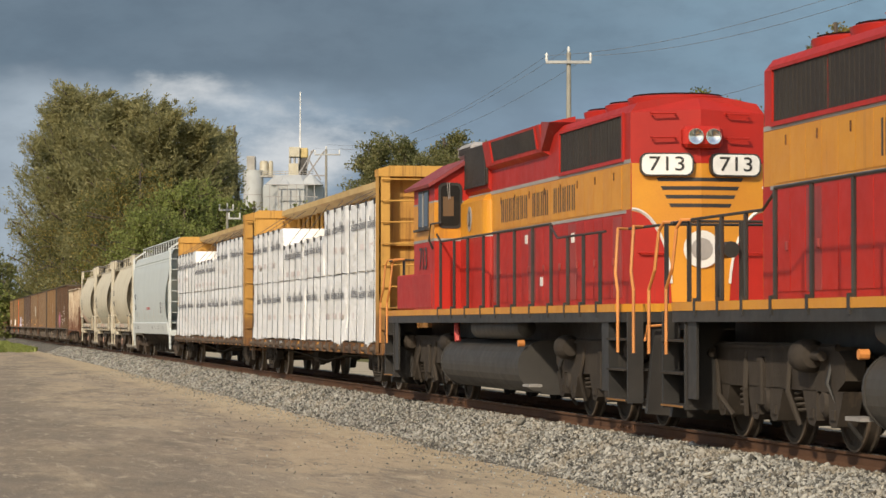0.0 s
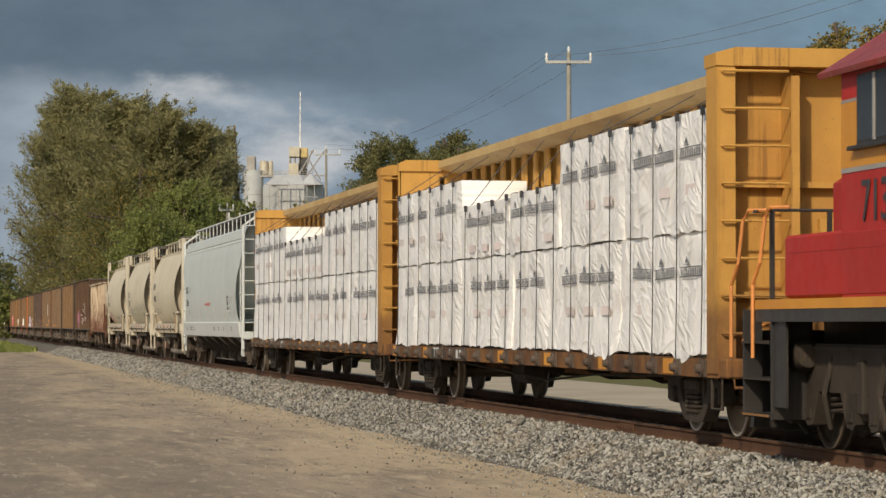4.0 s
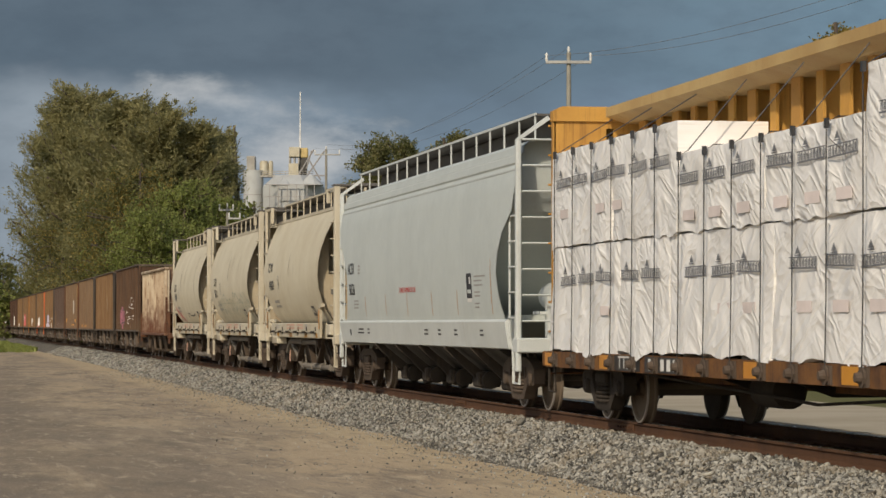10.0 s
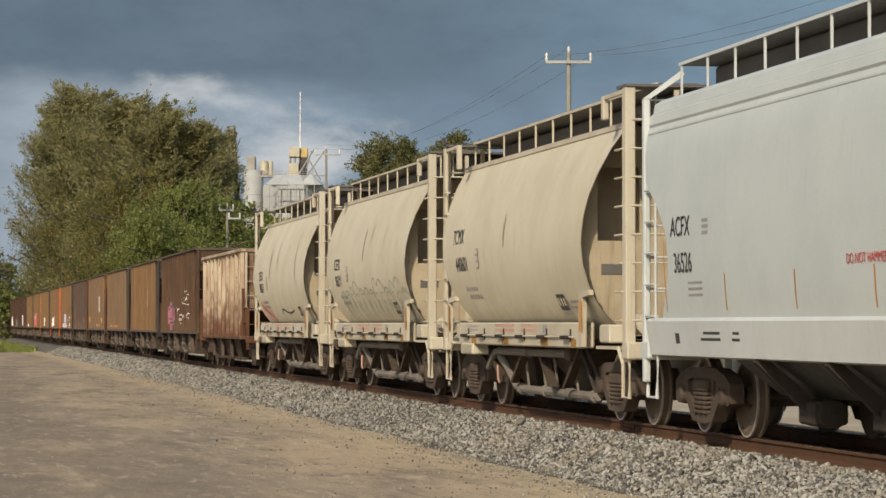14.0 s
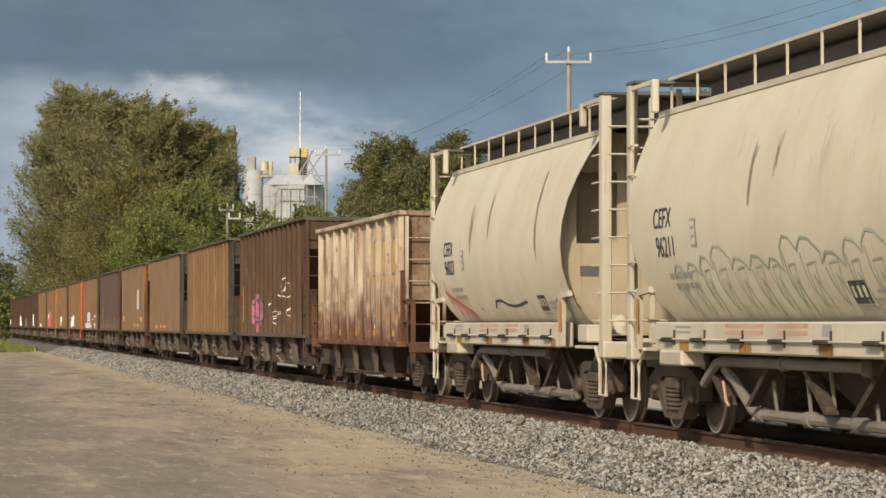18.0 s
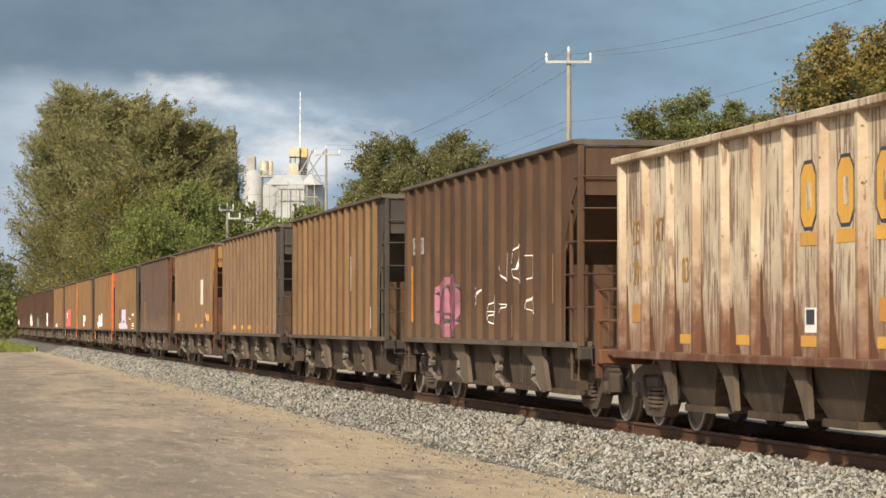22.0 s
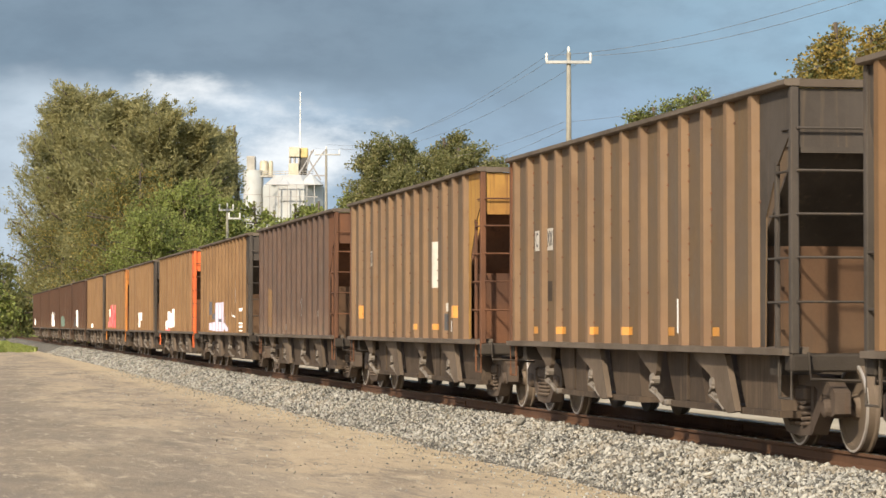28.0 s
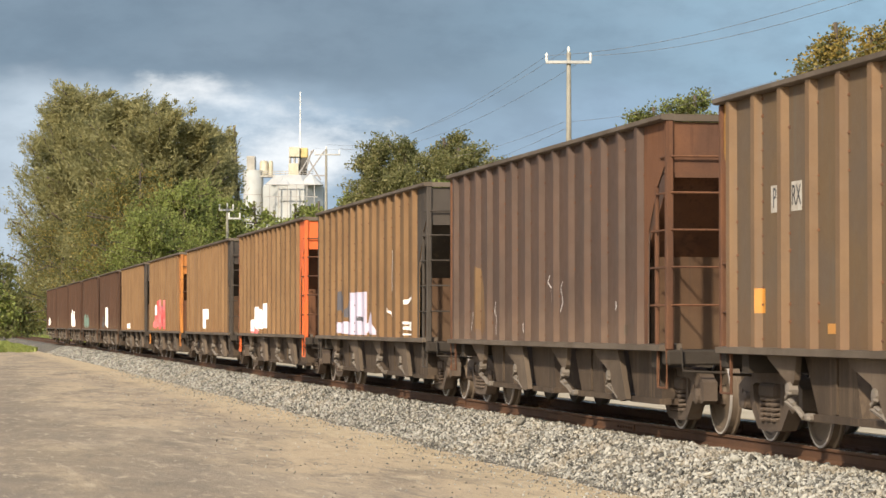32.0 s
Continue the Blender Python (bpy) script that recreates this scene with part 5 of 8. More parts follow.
# ---- the short flaked hopper ----
def flaked_hopper():
    car = thing("hopper_car", "short ribbed hopper with flaking cream paint and rust streaks", "hopper car")
    L = 5.5
    for sx in (-1, 1):
        part("side_sheet", Shape().box(sx * 1.44, sx * 1.425, -L, L, 0.97, 3.33), FLAKED, car)
        for y in [-L + 0.05] + [-5.06 + 1.155 * i for i in range(10)]:
            part("rib", Shape().prism([(sx * 1.438, y - 0.07), (sx * 1.53, y - 0.04), (sx * 1.53, y + 0.04), (sx * 1.438, y + 0.07)], 0.97, 3.33, "z"), FLAKED_RIB, car)
        part("top_chord", Shape().cbox(min(sx * 1.57, sx * 1.38), max(sx * 1.57, sx * 1.38), -L - 0.06, L + 0.06, 3.32, 3.41, 0.015), FLAKED_RIB, car)
        part("side_sill", Shape().cbox(min(sx * 1.56, sx * 1.25), max(sx * 1.56, sx * 1.25), -L - 0.05, L + 0.05, 0.88, 0.975, 0.012), FLAKED_RIB, car)
    for sy in (-1, 1):
        part("end_panel", Shape().box(-1.42, 1.42, sy * (L - 0.02), sy * L, 1.75, 3.34).box(-1.42, 1.42, sy * (L + 0.05), sy * (L - 0.03), 3.32, 3.41), FLAKED_END, car, "rusty end sheet")
        part("slope_sheet", Shape().prism([(sy * L, 1.75), (sy * (L - 0.03), 1.79), (sy * 3.9, 0.95), (sy * 3.9, 0.9)], -1.42, 1.42, "x"), RUST, car)
        s = Shape()
        for x in (-1.5, 1.42):
            if x < 0:
                s.box(x, x + 0.08, sy * (L + 1.12), sy * (L + 1.2), 0.6, 1.75)
            part("corner_stub", Shape().box(x, x + 0.08, sy * (L - 0.06), sy * (L + 0.03), 0.95, 2.3), RUST, car)
        s.tube([(-1.46, sy * (L + 1.16), 1.75), (-1.46, sy * (L + 0.05), 1.75)], 0.02)
        s.tube([(-1.46, sy * (L + 1.16), 1.35), (-1.46, sy * (L + 0.05), 1.35)], 0.02)
        s.tube([(-1.46, sy * (L + 0.6), 1.0), (-1.46, sy * (L + 0.6), 1.75)], 0.015)
        part("end_frame", s, RUST, car)
        s = Shape()
        for x in (-1.42, -0.72):
            part("ladder_stile", Shape().box(x, x + 0.06, sy * (L + 0.06), sy * (L + 0.12), 0.95, 3.3), FLAKED_RIB, car)
        for k in range(5):
            s = Shape()
            rungs(s, "x", -1.38, -0.7, sy * (L + 0.07), [1.3 + 0.4 * k], 0.015, 0.03, sy)
            part("ladder_rung", s, FLAKED_RIB, car)
        s = Shape().cbox(-1.5, 1.5, min(sy * (L + 0.95), sy * (L + 1.22)), max(sy * (L + 0.95), sy * (L + 1.22)), 0.78, 0.98, 0.02)
        s.box(-1.4, 1.4, sy * (L - 0.4), sy * (L + 1.0), 0.9, 0.95).box(-0.3, 0.3, sy * 4, sy * (L + 1.35), 0.6, 0.9)
        s.turn([(0, -0.3), (0.16, -0.26), (0.16, 0.26), (0, 0.3)], (-0.5, sy * (L + 0.5), 1.2), "x", 12)
        air_hose(s, sy * (L + 1.3), sy)
        part("end_sill", s, RUST, car)
        part("coupler", coupler_shape(sy * (L + 1.2), sy), TRUCK, car)
    for y in (-2.6, 0.0, 2.6):
        part("hopper_bay", COAL["bay"](y), BAY, car)
        for sx in (1, -1):
            part("bay_plate", flipped(lambda: COAL["short_plate"](y), sx, 1)(), BAY_EDGE, car)
    # dark rust that climbs the sheet beside each rib
    rng = random.Random(44)
    for i in range(10):
        y1 = -5.06 + 1.155 * i - 0.075
        k, wide, tall = 9, rng.uniform(0.2, 0.42), rng.uniform(0.6, 1.35)
        ys = [y1 - wide * j / k for j in range(k + 1)]
        vs = []
        for j, y in enumerate(ys):
            vs += [(-1.4415, y, 0.98), (-1.4415, y, 1.02 + tall * (1 - j / k) ** 1.3 * rng.uniform(0.55, 1.1))]
        part("rust_run", Shape().add(vs, [(2 * j, 2 * j + 2, 2 * j + 3, 2 * j + 1) for j in range(k)]), RUST, car, "dark ragged rust stain")
    # worn block emblem as plain shapes: dark-edged gold blocks, each over a bar
    for y in (-2.17, -3.33, -4.48):
        def block(k, x):
            p = [(y + k * a, 2.59 + k * b) for a, b in ((-0.24, -0.2), (-0.12, -0.32), (0.12, -0.32), (0.24, -0.2), (0.24, 0.2), (0.12, 0.32), (-0.12, 0.32), (-0.24, 0.2))]
            return Shape().prism(p, -1.4402, x, "x")
        em = part("faded_emblem", block(1.1, -1.443), PRINT, car, "worn gold block shape with a dark edge")
        part("emblem_face", block(0.98, -1.446), EMBLEM, em)
        part("emblem_gap", Shape().box(-1.449, -1.4462, y - 0.1, y + 0.04, 2.45, 2.72), FLAKED, em)
        part("emblem_bar", Shape().box(-1.446, -1.4402, y - 0.27, y + 0.27, 2.09, 2.22), EMBLEM, em)
    part("reflector", Shape().box(-1.448, -1.4405, -4.72, -4.3, 1.33, 1.55), MARK, car)
    part("reflector", Shape().box(-1.448, -1.4405, 4.5, 4.95, 1.33, 1.55), MARK, car)
    for y in (2.45, 0.14, -2.17, -4.48):
        part("reflector", Shape().box(-1.446, -1.4405, y - 0.24, y + 0.24, 1.08, 1.19), EMBLEM, car)
    for y, w in ((4.75, "CS"), (3.6, "XT")):
        lettering("reporting_mark", w, GOLD, car, 0.42, side_text(-1.446, y, 2.42), squeeze=0.75)
    for y, w in ((4.75, "29"), (3.6, "1"), (2.45, "83")):
        lettering("reporting_mark", w, GOLD, car, 0.42, side_text(-1.446, y, 1.92), squeeze=0.75)
    part("stencil", Shape().box(-1.446, -1.4405, -2.42, -2.06, 1.22, 1.47), WHITE_PAINT, car)
    part("stencil_panel", Shape().box(-1.449, -1.4462, -2.37, -2.11, 1.3, 1.45), PRINT, car)
    bogie(car, -5.05)
    bogie(car, 5.15)
    TRAIN.append((car, 169.9))
    return car


flaked_hopper()


# ---- covered hoppers ----
def lofted_body(prof, ends, far=None):
    """A hopper body's skin: prof holds (x, z) of the side from the roof down; ends gives the half length at each height."""
    vs, fs = [], []
    n = len(prof)
    for sy in (-1, 1):
        for sx in (1, -1):
            for (x, z), e in zip(prof, ends if sy < 0 else far or ends):
                vs.append((sx * x, sy * e, z))
    a, b, c, d = 0, n, 2 * n, 3 * n          # near left, near right, far left, far right
    for i in range(n - 1):
        fs.append((a + i, c + i, c + i + 1, a + i + 1))
        fs.append((b + i, b + i + 1, d + i + 1, d + i))
    fs.append((a, b, d, c))
    fs.append((a + n - 1, c + n - 1, d + n - 1, b + n - 1))
    return Shape().add(vs, fs)


def lofted_end(prof, ends, sy, inset):
    """The end sheet, set back behind the edge of the body's skin, with its two returns."""
    n = len(prof)
    rows = [[(x - 0.012, sy * e, z) for (x, z), e in zip(prof, ends)], [(x - 0.03, sy * (e - g), z) for (x, z), e, g in zip(prof, ends, inset)]]
    rows += [[(-x, y, z) for x, y, z in rows[1]], [(-x, y, z) for x, y, z in rows[0]]]
    return Shape().add([p for row in rows for p in row], [(r * n + i, r * n + i + 1, r * n + n + i + 1, r * n + n + i) for r in range(3) for i in range(n - 1)])


def curve_at(zs, table):
    return [float(np.interp(z, [t[0] for t in table], [t[1] for t in table])) for z in zs]


def running_board(car, half, z_roof, z_walk, post_gap, mat, x_out=-1.12, more=0.0):
    for sx in (1, -1):
        x0, x1 = sx * x_out, sx * (x_out + 0.55)
        part("running_board", Shape().box(x0, x1, -half, half + more, z_walk - 0.03, z_walk), GRATING, car, "dark grating running board")
        part("board_edge", Shape().box(x0 - 0.01 * sx, x0 + sx * 0.02, -half, half + more, z_walk - 0.03, z_walk + 0.008), mat, car)
        count = int((2 * half + more) / post_gap)
        for i in range(count + 1):
            y = -half + 0.08 + i * (2 * half + more - 0.16) / count
            part("board_post", Shape().box(x0 - 0.005 * sx, x0 + sx * 0.02, y - 0.014, y + 0.014, z_roof - 0.05, z_walk - 0.03), mat, car)


def cream_hopper(qc, label, marks, scrawl):
    """Short covered hopper with barrel sides; -y is the end that runs first."""
    car = thing("covered_hopper", label, "hopper car", "cream covered hoppers")
    zs = [4.02, 3.95, 3.88, 3.75, 3.6, 3.45, 3.3, 3.15, 3.0, 2.85, 2.7, 2.55, 2.4, 2.25, 2.1, 1.95, 1.8, 1.67, 1.55, 1.46, 1.38, 1.3, 1.22, 1.1]
    up = sorted(zs)
    wid = curve_at(up, [(1.1, 1.0), (1.22, 1.12), (1.38, 1.25), (1.55, 1.36), (1.8, 1.47), (2.1, 1.555), (2.4, 1.59), (2.7, 1.58), (3.0, 1.53), (3.3, 1.44), (3.6, 1.32), (3.88, 1.17), (3.95, 1.1), (4.02, 0.7)])[::-1]
    end = curve_at(up, [(1.1, 4.9), (1.22, 4.65), (1.38, 4.42), (1.55, 4.3), (1.8, 4.22), (2.1, 4.2), (2.4, 4.24), (2.7, 4.32), (3.0, 4.44), (3.3, 4.62), (3.6, 4.85), (3.88, 5.12), (4.02, 5.2)])[::-1]
    far = curve_at(up, [(1.1, 4.6), (1.38, 4.95), (1.67, 5.35), (2.1, 5.68), (2.5, 5.9), (3.0, 5.98), (3.3, 6.0), (3.6, 6.0), (4.02, 6.0)])[::-1]
    def hug(zz):
        return float(np.interp(zz, zs[::-1], wid[::-1]))
    part("body", lofted_body(list(zip(wid, zs)), end, far), CREAM, car, smooth=True)
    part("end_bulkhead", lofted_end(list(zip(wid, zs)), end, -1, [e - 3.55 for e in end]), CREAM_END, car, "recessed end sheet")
    part("end_bulkhead", lofted_end(list(zip(wid, zs)), far, 1, [0.3] * len(zs)), CREAM, car)
    # the end sheet just inside the barrel's edge, with an opening high on each side
    def rim(z0, z1, x_in, sides=(-1, 1)):
        zz = [z for z in up if z0 < z < z1]
        out = [(hug(z) - 0.03, z) for z in [z0] + zz + [z1]]
        if x_in == 0.0:
            return Shape().prism(out + [(-x, z) for x, z in reversed(out)], -4.0, -3.96)
        s = Shape()
        for sx in sides:
            s.prism([(sx * x, z) for x, z in out] + [(sx * x_in, z1), (sx * x_in, z0)], -4.0, -3.96)
        return s
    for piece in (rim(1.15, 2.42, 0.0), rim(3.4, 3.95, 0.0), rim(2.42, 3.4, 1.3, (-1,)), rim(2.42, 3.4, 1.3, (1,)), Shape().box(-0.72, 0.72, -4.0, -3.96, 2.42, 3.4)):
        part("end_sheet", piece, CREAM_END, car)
    part("end_slot", Shape().box(-1.25, -0.92, -4.012, -4.0, 1.97, 2.11), GRATING, car)
    part("roof_edge", Shape().box(-1.2, -1.14, -5.15, 5.9, 3.86, 3.93).mirror_x(), CREAM_LIGHT, car)
    part("hatch_trough", Shape().cbox(-0.62, 0.62, -5.9, 5.6, 3.96, 4.30, 0.04), GRATING, car, "long dark roof hatch")
    running_board(car, 6.05, 3.95, 4.36, 1.1, CREAM_LIGHT, -1.02)
    for sy in (-1, 1):
        for sx in (-1, 1):
            y0, y1 = sorted((sy * 6.14, sy * 6.3))
            s = Shape().cbox(min(sx * 1.5, sx * 1.44), max(sx * 1.5, sx * 1.44), y0, y1, 0.98, 4.28, 0.012)
            s.cbox(min(sx * 1.5, sx * 1.37), max(sx * 1.5, sx * 1.37), min(sy * 6.27, sy * 6.33), max(sy * 6.27, sy * 6.33), 0.98, 4.28, 0.012)
            part("corner_post", s, CREAM_LIGHT, car)
            r0, r1 = sorted((sy * 5.02, sy * 5.14))
            s = Shape().cbox(min(sx * 1.5, sx * 1.42), max(sx * 1.5, sx * 1.42), r0, r1, 3.86 if sy > 0 else 3.95, 4.26, 0.012)
            s.box(sx * 1.49, sx * 1.44, sy * 5.1, sy * 6.2, 4.21, 4.26)
            part("roof_post", s, CREAM_LIGHT, car)
            for k in range(7):
                s = Shape()
                rungs(s, "y", sy * 6.2, sy * 5.85, sx * 1.47, [1.35 + 0.36 * k], 0.013, 0.05, sx)
                part("side_rung", s, CREAM_LIGHT, car)
            # side post stub with its bent top, and the bolted gusset that leads to the end platform
            f0, f1 = (-3.72, -4.2) if sy < 0 else (5.92, 5.6)
            top = f1 + sy * 0.1 if sy < 0 else f1 - 0.35
            s = Shape().prism([(f0, 1.0), (f0, 1.68), (f0 + (f1 - f0) * 0.12, 1.74), (top, 1.76), (top, 1.69), (f0 + (f1 - f0) * 0.4, 1.66), (f0 + (f1 - f0) * 0.34, 1.0)], sx * 1.5, sx * 1.43, "x")
            part("side_post", s, CREAM_LIGHT, car)
            a0, a1 = (f0 - 0.05, f0 - 0.2) if sy < 0 else (f0 - 0.05, f0 - 0.16)
            part("reflector", Shape().box(sx * 1.504, sx * 1.5005, a0, a1, 1.2, 1.62), MARK, car)
        for k in range(8):
            s = Shape()
            rungs(s, "x", -1.42, -0.82, sy * 6.27, [1.35 + 0.36 * k], 0.015, 0.06, sy)
            part("end_rung", s, CREAM_LIGHT, car)
        part("ladder_rail", Shape().box(-0.86, -0.80, sy * 6.26, sy * 6.32, 1.0, 4.25), CREAM_LIGHT, car)
        part("roof_crosswalk", Shape().box(-1.5, 1.5, sy * 5.85, sy * 6.35, 4.285, 4.32), GRATING, car)
        s = Shape().cbox(-1.5, 1.5, min(sy * 6.1, sy * 6.4), max(sy * 6.1, sy * 6.4), 0.86, 1.08, 0.02)
        s.box(-0.3, 0.3, sy * 3.5, sy * 6.6, 0.66, 1.02).box(-1.42, 1.42, sy * 4.4, sy * 6.2, 0.98, 1.02)
        part("end_sill", s, CREAM_LIGHT, car)
        s = Shape()
        s.tube([(-1.44, sy * 6.28, 0.9), (-1.44, sy * 6.28, 0.38), (-1.44, sy * 5.95, 0.38), (-1.44, sy * 5.95, 0.8), (-1.44, sy * 5.7, 1.0)], 0.026)
        part("sill_step", s, CREAM_LIGHT, car)
        part("brake_platform", Shape().box(-0.9, 0.6, sy * 5.5, sy * 6.1, 1.05, 1.12).turn([(0, -0.3), (0.14, -0.27), (0.14, 0.27), (0, 0.3)], (-0.95, sy * 5.0, 1.3), "y", 14), CREAM_LIGHT, car)
        part("control_box", Shape().cbox(-1.46, -1.16, min(sy * 4.75, sy * 5.3), max(sy * 4.75, sy * 5.3), 1.06, 1.3, 0.02), CREAM_LIGHT, car)
        part("slope_brace", Shape().prism([(sy * 6.05, 4.0), (sy * 6.1, 3.9), (sy * 4.4, 2.0), (sy * 4.35, 2.1)], -0.06, 0.06, "x"), CREAM_LIGHT, car)
        part("coupler", coupler_shape(sy * 6.45, sy), TRUCK, car)
        h = Shape()
        air_hose(h, sy * 6.45, sy)
        part("air_hose", h, BLACK, car)
    for sx in (-1, 1):
        part("side_sill", Shape().cbox(min(sx * 1.48, sx * 1.28), max(sx * 1.48, sx * 1.28), -3.75, 5.0, 0.98, 1.33, 0.02), CREAM_LIGHT, car)
        for y0, y1 in ((2.0, 0.55), (0.1, -0.95)):
            for z in (1.19, 1.265):
                part("sill_notice", Shape().box(sx * 1.4803, sx * 1.483, y0, y1, z, z + 0.045), SILLRED, car, "faint red notice on the sill")
        for y0, y1 in ((3.9, 3.5), (1.45, 1.0), (-1.3, -1.75), (-3.2, -3.5)):
            part("sill_reflector", Shape().box(sx * 1.4803, sx * 1.484, y0, y1, 1.0, 1.1), YELLOWTAN, car)
        for z in (1.2, 1.26):
            part("sill_notice", Shape().box(sx * 1.4803, sx * 1.483, 3.4, 4.1, z, z + 0.025), STRIPE, car)
        part("sill_notice", Shape().box(sx * 1.4803, sx * 1.483, -1.4, -1.7, 1.18, 1.3), STRIPE, car)
        part("sill_rod", Shape().tube([(sx * 1.51, 4.8, 1.13), (sx * 1.51, -3.4, 1.13)], 0.014, 5), CREAM_LIGHT, car)
        for y in (-3.0, -1.5, 0.0, 1.5, 3.0, 4.3):
            part("sill_bracket", Shape().cbox(min(sx * 1.56, sx * 1.47), max(sx * 1.56, sx * 1.47), y - 0.2, y + 0.2, 1.10, 1.15, 0.014).box(sx * 1.5, sx * 1.475, y - 0.21, y - 0.19, 1.06, 1.24), UNDER, car)
    part("tool_box", Shape().cbox(-1.5, -1.2, 3.75, 4.75, 0.82, 1.0, 0.02), CREAM_LIGHT, car)
    part("tool_box_face", Shape().box(-1.504, -1.5005, 3.82, 4.68, 0.85, 0.97), CREAM, car)
    # open undergear: bays, pipes, elbows and hangers
    for y in (-1.2, 2.4):
        b = Shape()
        vs = [(-1.2, y - 1.75, 1.1), (1.2, y - 1.75, 1.1), (1.2, y + 1.75, 1.1), (-1.2, y + 1.75, 1.1), (-0.8, y - 0.35, 0.34), (0.8, y - 0.35, 0.34), (0.8, y + 0.35, 0.34), (-0.8, y + 0.35, 0.34)]
        b.add(vs, [(0, 1, 2, 3), (4, 7, 6, 5), (0, 4, 5, 1), (1, 5, 6, 2), (2, 6, 7, 3), (3, 7, 4, 0)])
        part("hopper_bay", b, BAY, car)
        part("outlet_gate", Shape().cbox(-0.85, 0.85, y - 0.42, y + 0.42, 0.22, 0.36, 0.03), TRUCK, car)
        part("bay_rib", Shape().prism([(y + 1.6, 1.05), (y + 1.45, 1.05), (y + 0.35, 0.4), (y + 0.5, 0.4)], -1.24, -1.12, "x"), BAY, car)
        part("bay_rib", Shape().prism([(y - 1.6, 1.05), (y - 1.45, 1.05), (y - 0.35, 0.4), (y - 0.5, 0.4)], -1.24, -1.12, "x"), BAY, car)
    s = Shape()
    s.tube([(-1.22, 3.75, 0.62), (-1.24, 3.15, 0.86), (-1.24, 2.95, 0.885), (-1.24, -2.1, 0.885)], 0.06, 8)
    s.turn([(0.06, -0.06), (0.078, -0.06), (0.078, 0.06), (0.06, 0.06)], (-1.24, 0.6, 0.885), "y", 12)
    part("air_pipe", s, PIPE, car, "pale dusty steel air pipe", smooth=True)
    part("pipe_block", Shape().cbox(-1.33, -1.12, -2.35, -2.1, 0.79, 0.98, 0.03), TRUCK, car)
    s = Shape()
    s.tube([(-1.2, 2.95, 0.8), (-1.14, 2.75, 0.66), (-1.08, 2.3, 0.36), (-1.06, 2.1, 0.31), (-1.05, -3.0, 0.31)], 0.062, 8)
    for y in (2.0, 0.3, -1.3, -2.8):
        s.turn([(0.06, -0.1), (0.085, -0.1), (0.095, 0.0), (0.085, 0.1), (0.06, 0.1)], (-1.05, y, 0.31), "y", 12)
    part("discharge_pipe", s, PIPE, car, smooth=True)
    for k, y in enumerate((1.4, 0.2, -0.6, -1.9)):
        part("pipe_hanger", Shape().tube([(-1.15, y, 1.0), (-1.06, y + 0.02, 0.3)], 0.022, 5), PIPE, car)
    part("handle", Shape().tube([(-1.3, 2.7, 0.66), (-1.34, 2.45, 0.45), (-1.34, 2.35, 0.4)], 0.016, 5), SILLRED, car)
    for a, b in (((-1.3, 3.3, 0.95), (-1.2, 3.7, 0.7)), ((-1.2, -2.6, 0.95), (-1.05, -2.9, 0.35)), ((-1.2, -3.0, 0.95), (-1.1, -3.3, 0.55))):
        part("lever", Shape().tube([a, b], 0.035), UNDER, car)
    for y, z, w, size in marks:
        lettering("reporting_mark", w, PRINT, car, size, side_text(-1.6, y, z), squeeze=1.0, hug=hug)
    scrawl(car, hug)
    bogie(car, -4.2)
    bogie(car, 5.6)
    TRAIN.append((car, qc))
    return car


def scribble(car, name, pts, hug, mat, label="", w=0.03):
    """A sprayed line that lies on the curved side: pts hold (y, z)."""
    return part(name, ribbon(pts, w, 0.1, lambda y, z: -hug(z) - 0.008), mat, car, label)


def hugging_box(car, name, y0, y1, z0, z1, hug, mat, off=0.008, label=""):
    """A stencilled rectangle on the curved side."""
    zz = [z0 + (z1 - z0) * k / 4 for k in range(5)]
    s = Shape().add([(-hug(z) - off, y, z) for z in zz for y in (y0, y1)], [(2 * k, 2 * k + 1, 2 * k + 3, 2 * k + 2) for k in range(4)])
    part(name, s, mat, car, label)


def cream_marks(car, hug):
    # small framed placard, lines of print and a dark stencil that every car of this kind carries
    hugging_box(car, "placard", 2.82, 3.06, 2.18, 2.5, hug, STRIPE)
    hugging_box(car, "placard_face", 2.85, 3.03, 2.21, 2.47, hug, CREAM, 0.011)
    for z in (2.28, 2.38):
        hugging_box(car, "placard_bar", 2.89, 2.99, z, z + 0.04, hug, STRIPE, 0.014)
    for z, y1 in ((1.84, 4.25), (1.72, 4.1)):
        for k in range(5):
            hugging_box(car, "stencil", y1 - 0.2 * k - 0.14, y1 - 0.2 * k, z, z + 0.06, hug, STRIPE)
    hugging_box(car, "stencil", -2.55, -2.05, 1.5, 1.72, hug, PRINT, label="small dark stencil block")
    for k in range(3):
        hugging_box(car, "stencil_gap", -2.5 + 0.16 * k, -2.42 + 0.16 * k, 1.56, 1.67, hug, CREAM, 0.011)
    for y0, z in ((-2.6, 1.44), (-3.3, 1.6), (-3.2, 1.52)):
        hugging_box(car, "stencil", y0, y0 + 0.5, z, z + 0.03, hug, STRIPE)


def scuffs(car, hug, seed, spots):
    """Soft dark rub marks, drawn as bundles of thin strokes."""
    rng = random.Random(seed)
    for y, z0, z1 in spots:
        for k in range(5):
            a, b = rng.uniform(-0.12, 0.12), rng.uniform(-0.05, 0.05)
            m = (z0 + z1) / 2
            scribble(car, "rub_mark", [(y + a, z1 - rng.uniform(0, 0.3)), (y + a * 0.5 + b, m), (y + b, z0 + rng.uniform(0, 0.2))], hug, SCUFF, "", rng.uniform(0.012, 0.03))


